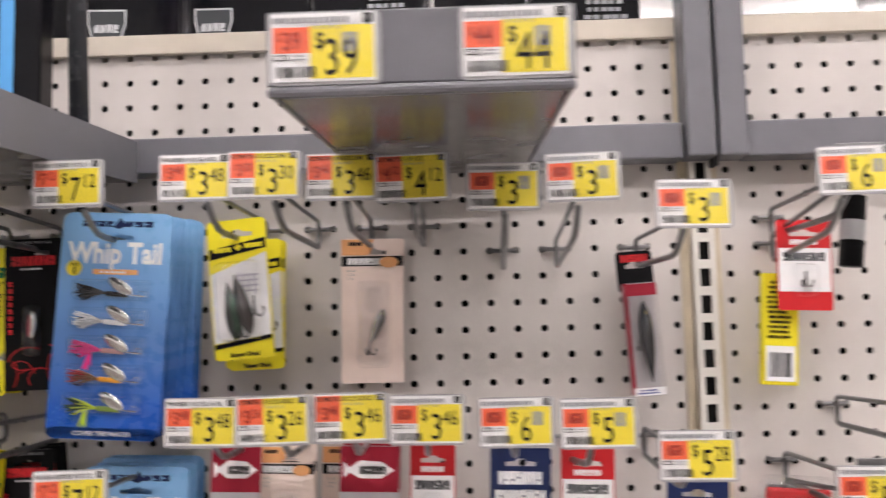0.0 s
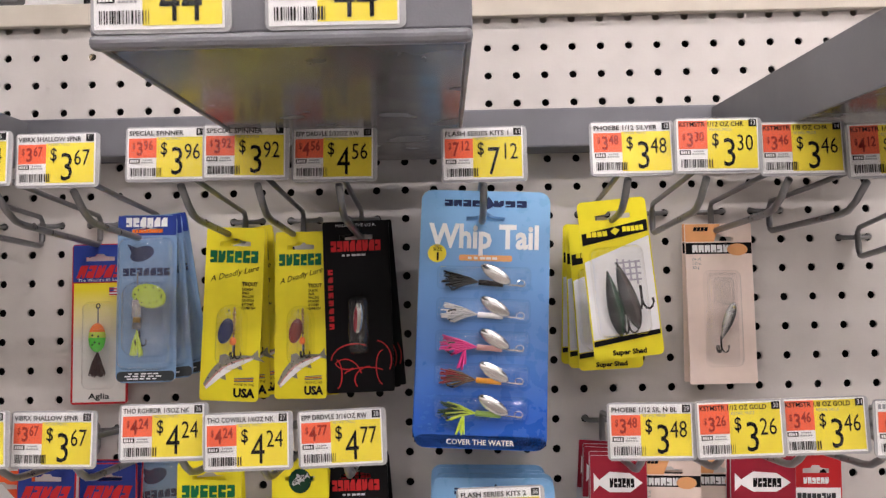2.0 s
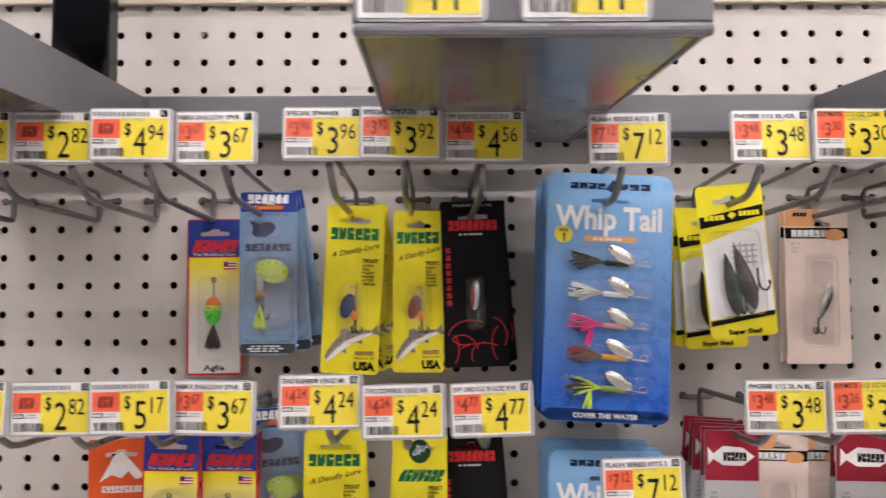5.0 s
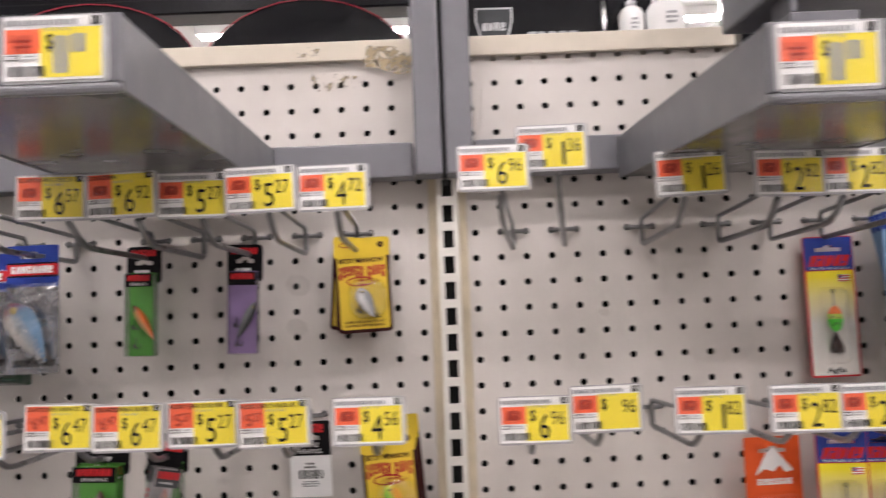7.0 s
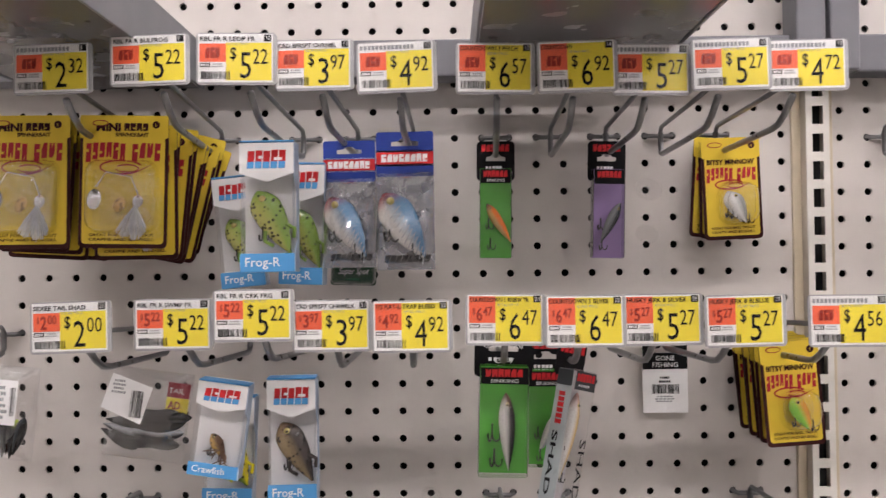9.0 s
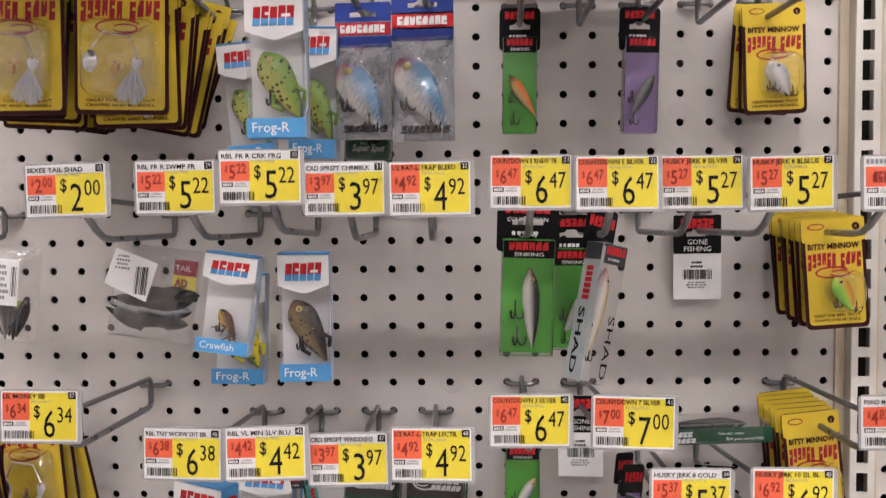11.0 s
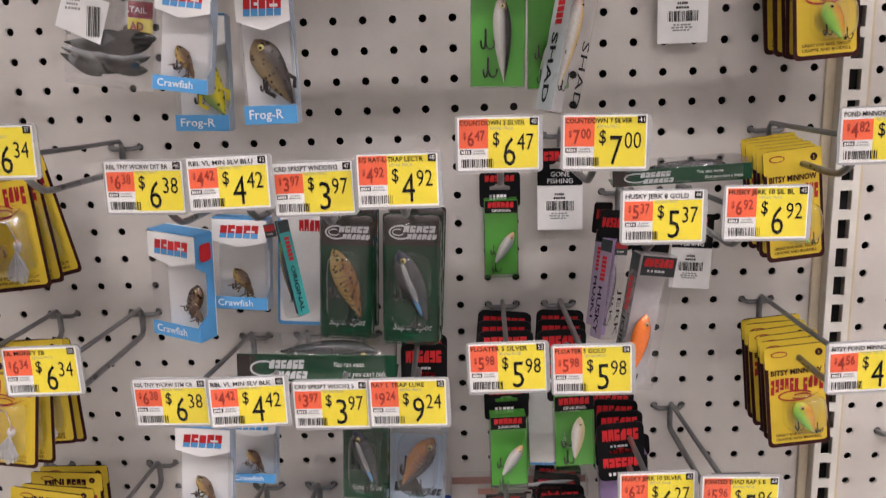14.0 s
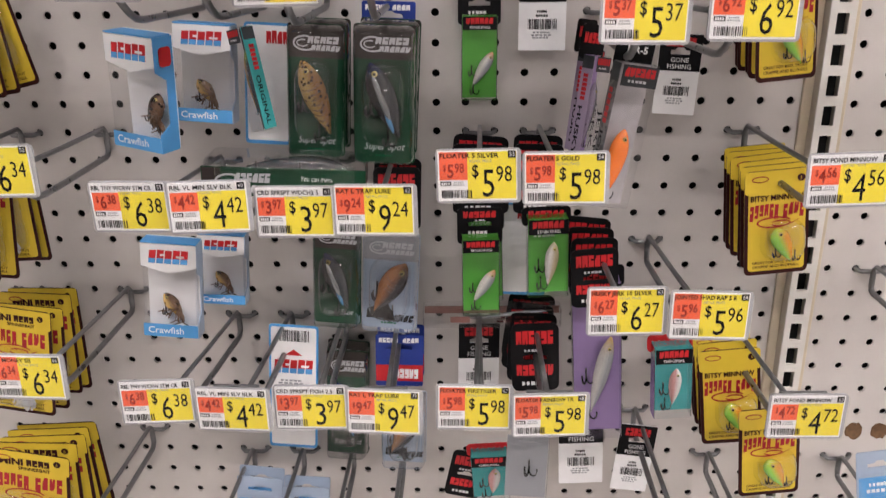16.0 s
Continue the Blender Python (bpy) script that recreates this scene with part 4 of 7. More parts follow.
def blue_kit(o):
    w, h = 0.094, 0.188
    part("backing_card", plate(rrect(-w / 2, -h, w / 2, 0, 0.008), 0.0012, euro(-0.021, 0.014)), KITBLUE, o)
    p = Print()
    p.bars(-0.030, -0.0120, -0.003, -0.0070, 4, NAVY, 1, 11)
    p.bars(0.006, -0.0120, 0.031, -0.0070, 3, NAVY, 1, 12)
    p.poly([(-0.004, -0.012), (0.002, -0.004), (0.007, -0.011), (0.001, -0.014)], NAVY, 1)
    p.text("Whip Tail", -0.040, -0.0425, 0.0245, WHITE, 1, fit=0.079, bold=0.034)
    p.poly(oval(-0.0345, -0.0475, 0.0068, 0.0068), YEL, 1)
    p.text("SIZE", -0.0376, -0.0455, 0.0030, BLACK, 2, fit=0.0065, bold=0.02)
    p.text("1", -0.0360, -0.0525, 0.0080, BLACK, 2, bold=0.04)
    p.rect(-0.0185, -0.0525, 0.020, -0.0480, PEACH, 1, 0.0015)
    p.lines(-0.016, -0.0520, 0.018, -0.0486, 1, WHITE, 2)
    p.rect(-w / 2 + 0.0004, -h + 0.0006, w / 2 - 0.0004, -h + 0.0095, BLACK, 0, 0.006)
    p.text("COVER THE WATER", -0.024, -h + 0.0030, 0.0052, WHITE, 1, fit=0.048, bold=0.02)
    rnd = random.Random(21)
    for i in range(60):
        x, z = rnd.uniform(-0.044, 0.0), rnd.uniform(-0.176, -0.150)
        r = rnd.uniform(0.0006, 0.0022)
        p.poly(oval(x, z, r, r * 0.7, 8), SPRAY, 0)
    p.done("printing", o)
    for i, (tm, t2, bm_) in enumerate(((BLACK, CHARC, BLACK), (WHITE, LGREY, WHITE), (PINK, PINK, PINKISH), (RED2, BRONZE, CARROT), (DKGREEN, LIME, OLIVE))):
        z = -0.0655 - 0.0235 * i
        part("blister", bubble(-0.034, z - 0.0085, 0.034, z + 0.0090, 0.008, 0.004), CLEAR, o)
        l = new("lure")
        l.parent = o
        blade(0.0085, z + 0.003, -0.0068, 0.0125, 0.0050, 31, SILVER, l)
        part("body", tube(bmesh.new(), [(-0.004, -0.005, z - 0.0030), (-0.003, -0.005, z - 0.0031), (0.014, -0.005, z - 0.004)], 0.0021, 8), bm_, l, smooth=True)
        part("shaft", tube(bmesh.new(), [(0.014, -0.005, z - 0.004), (0.029, -0.005, z - 0.005)], 0.0006), SILVER, l)
        part("swivel_ring", tube(bmesh.new(), [(0.0265 + 0.0028 * math.cos(a), -0.005, z - 0.003 + 0.0022 * math.sin(a)) for a in [2 * math.pi * k / 10 for k in range(11)]], 0.0005, 5), SILVER, l)
        skirt(-0.004, z - 0.003, -0.005, 0.027, 13, -80, tm, l, 34, i)
        skirt(-0.004, z - 0.003, -0.0055, 0.022, 20, -84, t2, l, 18, i + 7)
        if i in (2, 4):
            skirt(-0.012, z - 0.003, -0.006, 0.015, 14, -170, t2, l, 16, i)
        h_ = treble(0, 0, 0, 0.012, l)
        h_.matrix_basis = pose(-0.020, -0.006, z - 0.003, 0, 90, 0)


def shad_card(o):
    w, h = 0.0515, 0.1195
    flat_card(o, w, h, CYEL, 0.004)
    p = Print()
    p.poly([(-w / 2 + 0.001, -0.0335), (w / 2 - 0.001, -0.0265), (w / 2 - 0.001, -0.0175), (-w / 2 + 0.001, -0.0245)], BLACK, 0)
    p.bars(-0.021, -0.0275, -0.005, -0.0235, 4, CYEL, 1, 12)
    p.bars(0.006, -0.0255, 0.022, -0.0215, 5, CYEL, 1, 13)
    p.poly([(-0.003, -0.0245), (0.0005, -0.0215), (0.004, -0.0240), (0.0005, -0.0275)], CYEL, 1)
    p.poly([(-w / 2 + 0.001, -0.105), (w / 2 - 0.001, -0.101), (w / 2 - 0.001, -0.030), (-w / 2 + 0.001, -0.046)], WHITE, 1)
    p.poly([(-w / 2 + 0.001, -0.110), (w / 2 - 0.001, -0.104), (w / 2 - 0.001, -0.1005), (-w / 2 + 0.001, -0.106)], BLACK, 2)
    for i in range(4):
        p.rect(0.012 - 0.0045 * i, -0.066 + 0.003 * i, 0.0135 - 0.0045 * i, -0.048 + 0.0008 * i, LILAC, 2)
        p.rect(-0.003, -0.0495 - 0.0045 * i, 0.016, -0.0482 - 0.0045 * i, LILAC, 2)
    p.text("Super Shad", -0.012, -0.1170, 0.0050, BLACK, 1, fit=0.025, bold=0.04)
    p.done("printing", o)
    part("blister", bubble(-0.021, -0.104, 0.019, -0.036, 0.012, 0.006), CLEAR, o)
    bodyof(-0.007, -0.079, -0.006, 0.050, 0.012, 0.009, 174, [BLACK, DKGREEN], o, "soft_bait")
    bodyof(0.003, -0.074, -0.008, 0.052, 0.013, 0.009, 168, [BLACK, BROWNBLACK], o, "soft_bait")
    treble(0.013, -0.078, -0.008, 0.018, o)
    treble(0.001, -0.096, -0.009, 0.015, o)


def beige_spoon(o):
    w, h = 0.058, 0.136
    flat_card(o, w, h, BEIGE, 0.0015)
    p = Print()
    p.rect(-w / 2 + 0.0004, -0.0155, -0.004, -0.0005, PEACH, 0)
    p.poly([(-0.004, -0.0155), (0.002, -0.0005), (-0.004, -0.0005)], PEACH, 0)
    p.bars(-0.022, -0.0065, -0.009, -0.0030, 4, BLACK, 1, 4, 0.001)
    p.rect(-w / 2 + 0.0004, -0.0260, w / 2 - 0.0004, -0.0165, BLACK, 0)
    p.bars(-0.023, -0.0248, 0.020, -0.0182, 8, WHITE, 1, 13)
    p.poly(oval(0.016, -0.0225, 0.009, 0.0052, 20), PEACH, 2)
    p.text("SW-105", -0.0235, -0.0315, 0.0032, GREYC, 1, fit=0.008)
    p.text("1/12 oz", -0.0235, -0.0350, 0.0032, GREYC, 1, fit=0.0078)
    p.text("2.5 g", -0.0235, -0.0385, 0.0032, GREYC, 1, fit=0.006)
    p.done("printing", o)
    part("blister", bubble(-0.015, -0.122, 0.017, -0.040, 0.010, 0.006), CLEAR, o)
    part("inner_blister", bubble(-0.006, -0.070, 0.010, -0.046, 0.012, 0.004), CLEAR, o)
    bodyof(0.004, -0.083, -0.005, 0.034, 0.0095, 0.005, 22, [CHARC, SILVER], o, "spoon")
    treble(-0.003, -0.104, -0.006, 0.014, o)


def _box(o, w, h, d, inner, header, lure_mats, turn, side=None, logo=RED, head_h=0.028, title="SINKING", size=0.50, low=0.60):
    """A small clear plastic box with a coloured insert under a hang card."""
    hb = head_h
    part("hang_card", plate(rrect(-w * 0.60, -hb - 0.010, w * 0.60, 0, 0.004), 0.0008, euro(-0.016, w * 0.30), 0.001), header, o)
    part("insert", boxed(-w / 2 + 0.0006, -0.0008, -h + 0.0006, w / 2 - 0.0006, 0.0004, -hb, 0.0002), inner, o)
    p = Print(-0.0008)
    p.bars(-w * 0.44, -0.0095, w * 0.44, -0.0030, 6, logo, 0, 14)
    p.lines(-w * 0.4, -0.0265, w * 0.4, -0.0215, 1, WHITE, 0)
    p.y = -d - 0.0008
    p.rect(-w / 2 + 0.0008, -hb - 0.0135, w / 2 - 0.0008, -hb - 0.001, BLACK, 0)
    p.bars(-w * 0.38, -hb - 0.0080, w * 0.38, -hb - 0.0020, 6, logo, 1, 15)
    if title:
        p.text(title, -w * 0.28, -hb - 0.0122, 0.0038, WHITE, 1, fit=w * 0.56)
    p.done("printing", o)
    part("clear_box", boxed(-w / 2, -d, -h, w / 2, 0.0005, -hb, 0.0014), BOXFILM, o)
    for s in (-1, 1):
        part("clear_edge", boxed(s * (w / 2 - 0.0003) - 0.0003, -d + 0.0005, -h + 0.001, s * (w / 2 - 0.0003) + 0.0003, 0, -hb - 0.001), EDGEFILM, o, "clear box side wall")
    zc = -hb - (h - hb) * low
    l = bodyof(w * 0.09, zc, -d * 0.5, (h - hb) * size, w * 0.34, d * 0.6, turn, lure_mats, o)
    treble(-w * 0.22, zc - 0.002, -d * 0.55, w * 0.36, l)
    treble(-w * 0.17, zc - (h - hb) * 0.25, -d * 0.55, w * 0.36, l)


def green_box(o):
    _box(o, 0.0285, 0.106, 0.012, GREEN, BLACK, [GREYC, PEARL, PEACH], 26, head_h=0.026, size=0.46, low=0.64)


def green_box_orange(o):
    _box(o, 0.0285, 0.106, 0.012, GREEN, BLACK, [ORANGE, GOLD, CHARC], -32, head_h=0.026)


def green_box_craw(o):
    _box(o, 0.0333, 0.0745, 0.012, GREEN, BLACK, [TAN, PEARL, TAN], 8, head_h=0.006, size=0.55)


def green_box_big(o):
    _box(o, 0.0378, 0.1124, 0.016, GREEN, BLACK, [BLACK, PEARL, BRONZE], -3, head_h=0.028, size=0.70, low=0.60)
    p = Print(-0.0012)
    p.text("COUNTDOWN", -0.0155, -0.0155, 0.0042, WHITE, 1, fit=0.030)
    p.text("CD-7", -0.007, -0.0270, 0.0056, WHITE, 1, fit=0.015, bold=0.02)
    p.done("model_print", o)


def purple_box(o):
    _box(o, 0.0283, 0.105, 0.012, PURPLE, BLACK, [CHARC, GREYC], 26, head_h=0.026, title="")


def red_box(o):
    w, h, d, hb = 0.0303, 0.133, 0.014, 0.030
    part("hang_card", plate(rrect(-w * 0.56, -hb - 0.008, w * 0.56, 0, 0.004), 0.0008, euro(-0.014, w * 0.28), 0.001), BLACK, o)
    part("insert", boxed(-w / 2 + 0.0006, -0.0008, -h + 0.0006, w / 2 - 0.0006, 0.0004, -hb, 0.0002), HAZE, o)
    p = Print(-0.0010)
    p.bars(-w * 0.42, -0.0100, w * 0.42, -0.0030, 6, RED, 0, 14)
    p.rect(-w / 2 + 0.001, -h + 0.001, -w / 2 + 0.006, -hb, RED2, 0)
    p.y = -d - 0.0008
    p.rect(-w / 2 + 0.001, -hb - 0.012, w / 2 - 0.001, -hb - 0.001, RED2, 0)
    p.rect(-w / 2 + 0.001, -h + 0.001, w / 2 - 0.001, -h + 0.008, WHITE, 0)
    p.lines(-w * 0.4, -h + 0.002, w * 0.4, -h + 0.007, 2, BLUE, 1)
    p.done("printing", o)
    part("clear_box", boxed(-w / 2, -d, -h, w / 2, 0.0005, -hb, 0.0014), BOXFILM, o)
    l = bodyof(0.004, -0.084, -d * 0.5, 0.074, 0.013, 0.010, -2, [BLACK, CHARC], o)
    treble(-0.004, -0.088, -d * 0.6, 0.010, l)


def teal_box(o):
    _box(o, 0.030, 0.068, 0.014, TEAL, RED, [PEARL, PINKISH], 6, head_h=0.005, title="ORIGINAL")


def purple_tall_box(o):
    _box(o, 0.0428, 0.164, 0.016, PURPLE, BLACK, [GREYC, PEARL, GOLD], 14, head_h=0.010, title="")


def grey_box(o):
    w, h, d = 0.0371, 0.0632, 0.014
    part("insert", boxed(-w / 2 + 0.0006, -0.0008, -h + 0.0006, w / 2 - 0.0006, 0.0004, -0.001, 0.0002), GREYC, o)
    part("clear_box", boxed(-w / 2, -d, -h, w / 2, 0.0005, 0, 0.001), BOXFILM, o)
    treble(0.002, -0.030, -0.007, 0.016, o)


def tilted_long_box(o):
    part("hang_card", plate(rrect(-0.014, -0.006, 0.014, 0.026, 0.003), 0.0008, None, 0.002), BLACK, o)
    p = Print(0.0004)
    p.bars(-0.012, 0.012, 0.012, 0.020, 6, RED, 1, 14)
    p.done("card_print", o)
    _edge_box(o, 0.0215, 0.1007, 0.020, SILVERCARD, "SHAD", "SHAD", [GOLD, PEARL, PINKISH], 0.50, 0.66, HAZE)


def tilted_clear_box(o):
    part("hang_card", plate(rrect(-0.016, -0.004, 0.016, 0.020, 0.003), 0.0008, None, 0.002), BLACK, o)
    _edge_box(o, 0.0315, 0.1023, 0.014, SMOKE, "JOINTED", "", [ORANGE, ORANGE], 0.68, 0.46, HAZE)
    p = Print(-0.0014)
    p.text("JSR-5", -0.008, 0.006, 0.0064, WHITE, 1, fit=0.017, bold=0.02)
    p.done("model_print", o)


def purple_long_box(o):
    part("hang_card", plate(rrect(-0.012, -0.004, 0.012, 0.022, 0.003), 0.0008, None, 0.002), BLACK, o)
    p = Print(0.0004)
    p.bars(-0.010, 0.008, 0.010, 0.016, 5, RED, 1, 14)
    p.done("card_print", o)
    _edge_box(o, 0.016, 0.082, 0.014, MAUVE, "HUSKY", "JERK", [CHARC, MAUVE], 0.55, 0.60, PURPLE)


def teal_long_box(o):
    _edge_box(o, 0.015, 0.0773, 0.013, TEAL, "ORIGINAL", "", [CHARC, GOLD, OLIVE], 0.52, 0.62, CHARC, True)


def _yellow_border(o, w, h, lure, words):
    flat_card(o, w, h, BROWN, 0.004)
    k = 1.28 if lure == "bait" else 1.0
    p = Print()
    p.rect(-w / 2 + 0.0026, -h + 0.0034, w / 2 - 0.0026, -0.0003, SKY, 0, 0.003)
    p.rect(-w / 2 - 0.0001, -0.0185, w / 2 + 0.0001, -0.0001, SKY, 1, 0.002)
    p.poly(oval(w * 0.36, -0.0075, 0.0030, 0.0030), BROWN, 2)
    p.text("5", w * 0.36 - 0.0010, -0.0090, 0.0036, SKY, 3)
    p.poly(oval(-w * 0.27, -0.0065, 0.0065, 0.0026), RED2, 2)
    p.poly(oval(-w * 0.27, -0.0065, 0.0056, 0.0018), SKY, 3)
    if words:
        p.text(words, -w * 0.42, -0.0240, 0.0062, BROWN, 2, fit=w * 0.82, bold=0.03)
    else:
        p.text("MINI", -w * 0.32, -0.0125, 0.0085, BROWN, 2, fit=w * 0.28, bold=0.05)
        p.bars(w * 0.0, -0.0125, w * 0.28, -0.0062, 4, BROWN, 2, 8)
        p.text("SPINNERBAIT", -w * 0.10, -0.0170, 0.0042, BROWN, 2, fit=w * 0.38, bold=0.03)
    # the arched red emblem with a curled tail under it
    zt = -0.0265 if words else -0.0215
    hh = 0.0105 * k
    p.bars(-w * 0.43, zt - hh * 0.88, w * 0.03, zt, 6, CRIMSON, 2, 18, 0.0006, 0.003, 0.0025, fill=0.74)
    p.bars(w * 0.09, zt - hh * 0.88, w * 0.43, zt, 4, CRIMSON, 2, 19, 0.0006, 0.003, 0.0025, fill=0.74)
    zc = zt - hh - 0.0052 * k
    p.ring(-0.002, zc, 0.0135 * k, 0.0048 * k, 20, 330, 0.0014, CRIMSON, 2)
    p.ring(0.003, zc - 0.0010, 0.0075 * k, 0.0028 * k, -170, 150, 0.0012, CRIMSON, 3)
    p.poly([(0.009 * k, zc - 0.003 * k), (0.018 * k, zc + 0.002 * k), (0.011 * k, zc - 0.001 * k)], CRIMSON, 3)
    for i, word in enumerate(("GREAT FOR BASS, TROUT", "CRAPPIE AND BLUEGILL")):
        p.text(word, -w * 0.38, -h + 0.0095 - 0.0036 * i, 0.0030, BROWN, 2, fit=w * 0.74, bold=0.02)
    p.done("printing", o)
    if lure == "bait":
        part("blister", bubble(-w * 0.40, -h + 0.012, w * 0.40, -0.036, 0.015, 0.010), CLEAR, o)
        part("inner_blister", pillow(-w * 0.34, -h + 0.018, w * 0.36, -0.044, 0.012, -0.003, 4, 0.0022), FILM, o)
        l = new("lure")
        l.parent = o
        blade(-0.020, -0.068, -0.009, 0.0060, 0.0085, 8, SILVER, l)
        blade(0.000, -0.072, -0.009, 0.0045, 0.0065, 30, GOLD, l)
        part("wire_frame", tube(bmesh.new(), [(-0.020, -0.006, -0.058), (-0.012, -0.006, -0.046), (0.008, -0.006, -0.050), (0.014, -0.006, -0.066)], 0.0007), SILVER, l)
        bodyof(0.013, -0.070, -0.006, 0.012, 0.008, 0.007, 10, [PEARL, WHITE, PINKISH], l, "jig_head")
        skirt(0.012, -0.072, -0.006, 0.026, 24, 195, PEARL, l, 40)
        skirt(0.012, -0.072, -0.008, 0.024, 34, 185, LGREY, l, 20, 8)
    else:
        part("blister", bubble(-w * 0.26, -h + 0.013, w * 0.42, -0.040, 0.014, 0.011), CLEAR, o)
        l = bodyof(0.003, -h * 0.69, -0.008, 0.030, 0.0145, 0.011, -24, lure, o, fat=0.30)
        treble(-0.003, -h * 0.76, -0.009, 0.009, l)
        treble(0.012, -h * 0.81, -0.008, 0.009, l)


def spinnerbait(o):
    _yellow_border(o, 0.070, 0.1062, "bait", "")


def yellow_minnow_white(o):
    _yellow_border(o, 0.0528, 0.0916, [GREYC, WHITE, LGREY], "BITSY MINNOW")


def yellow_minnow_green(o):
    _yellow_border(o, 0.0485, 0.0860, [CARROT, LIMEGREEN, LIME], "BITSY MINNOW")


def _window(o, w, h, d, lure, words, shift=0.0, fat=0.26, long=0.30, low=0.70, lean=-34):
    """A folded carton with a clear window, white chevron top and blue band."""
    part("carton_back", boxed(-w / 2, -0.001, -h, w / 2, 0.001, 0, 0.0004), WHITE, o)
    part("top_flap", boxed(-w / 2, -d, -0.0012, w / 2, -0.0012, 0, 0.0004), LBLUE, o)
    sp = part("side_panel", plate([(-d, -h), (-0.0012, -h), (-0.0012, -0.001), (-d, -0.001), (-d, -h * 0.30), (-d * 0.45, -h * 0.38), (-d * 0.45, -h * 0.76), (-d, -h * 0.84)], 0.0008), LBLUE if d > 0.018 else PALEBLUE, o)
    sp.matrix_basis = pose(w / 2, 0, 0, 0, 0, 90)
    part("base_flap", boxed(-w / 2, -d, -h, w / 2, -0.0012, -h + 0.001, 0.0004), LBLUE, o)
    part("window_film", boxed(-w / 2 + 0.0005, -d + 0.0002, -h + 0.001, w / 2 - 0.0014, -0.002, -0.0015, 0.0012), BOXFILM, o)
    p = Print(-d - 0.0002)
    p.poly([(-w / 2, -h * 0.02), (-w / 2, -h * 0.25), (0, -h * 0.32), (w / 2, -h * 0.25), (w / 2, -h * 0.02)], WHITE, 0)
    p.bars(-w * 0.36, -h * 0.215, w * 0.36, -h * 0.075, 5, RED, 1, 20, 0.001, low=LBLUE)
    p.rect(-w / 2, -h + 0.0005, w / 2, -h * 0.86, LBLUE, 0)
    if words:
        p.text(words, -w * 0.42, -h * 0.958, h * 0.098, WHITE, 1, fit=w * 0.66, bold=0.01)
    p.done("printing", o)
    if fat > 0.4:
        b = bmesh.new()
        l = bodyof(shift, -h * 0.62, -d * 0.45, h * 0.54, w * 0.60, d * 0.66, -27, lure, o, skin=LURE_SPOT, fat=0.28)
        c, s = math.cos(radians(-27)), math.sin(radians(-27))
        for sx, z0, z1 in ((-0.20, -0.06, -0.30), (0.20, -0.10, -0.32)):
            pts = []
            for t in (0, 0.5, 1):
                u, q = w * (sx + 0.10 * math.sin(math.pi * t) * (1 if sx > 0 else -1)), h * (z0 + (z1 - z0) * t) * 0.55
                pts.append((shift + u * c + q * s, -d * 0.62, -h * 0.62 - u * s + q * c))
            tube(b, pts, 0.0016, 7)
        leg = part("leg", b, lure[0], l, smooth=True)
        treble(shift - w * 0.20, -h * 0.72, -d * 0.60, w * 0.26, l)
    else:
        l = bodyof(shift, -h * low, -d * 0.45, h * long, w * fat, d * 0.5, lean, lure, o, skin=LURE_SPOT)
        b = bmesh.new()
        rnd = random.Random(6)
        for i in range(8):
            x, z = shift + rnd.uniform(-0.004, 0.006), -h * low + rnd.uniform(-0.010, 0.006)
            tube(b, [(x, -d * 0.55, z), (x + rnd.uniform(-0.006, 0.006), -d * 0.7, z - rnd.uniform(0.002, 0.008)), (x + rnd.uniform(-0.009, 0.009), -d * 0.6, z - rnd.uniform(0.006, 0.013))], 0.0005, 5)
        part("claw_cluster", b, lure[0], l)
        treble(shift - w * 0.14, -h * (low + 0.05), -d * 0.5, w * 0.24, l)
        skirt(shift + w * 0.08, -h * 0.74, -d * 0.5, h * 0.11, 40, 160, lure[0], l, 10)


def window_box_frog(o):
    _window(o, 0.040, 0.1007, 0.018, [OLIVE, FROGY, OLIVE], "Frog-R", 0.003, 0.58)


def window_box_frog_yellow(o):
    _window(o, 0.0394, 0.0853, 0.018, [CYEL, OLIVE], "Frog-R", 0.004, 0.55)


def window_box_frog_brown(o):
    _window(o, 0.038, 0.0968, 0.018, [BROWNBLACK, FROGB, BRONZE], "Frog-R", 0.003, 0.60)


def window_box_craw(o):
    _window(o, 0.0379, 0.0722, 0.016, [BRONZE, GOLD], "Crawfish")


def window_box_craw2(o):
    _window(o, 0.040, 0.0857, 0.020, [BRONZE, BROWN], "Crawfish", 0.009, 0.30, 0.34, 0.67, 14)
    b = plate(rrect(-0.0165, -0.022, -0.0045, -0.008, 0.003), 0.0004)
    sb = part("side_badge", b, RED, o)
    sb.matrix_basis = pose(0.0214, 0, 0, 0, 0, 90)


FOIL = mat("silver_foil", (0.34, 0.35, 0.38), 0.24, 0.85, grain=0.1, scale=60, bump=0.12, bscale=30)


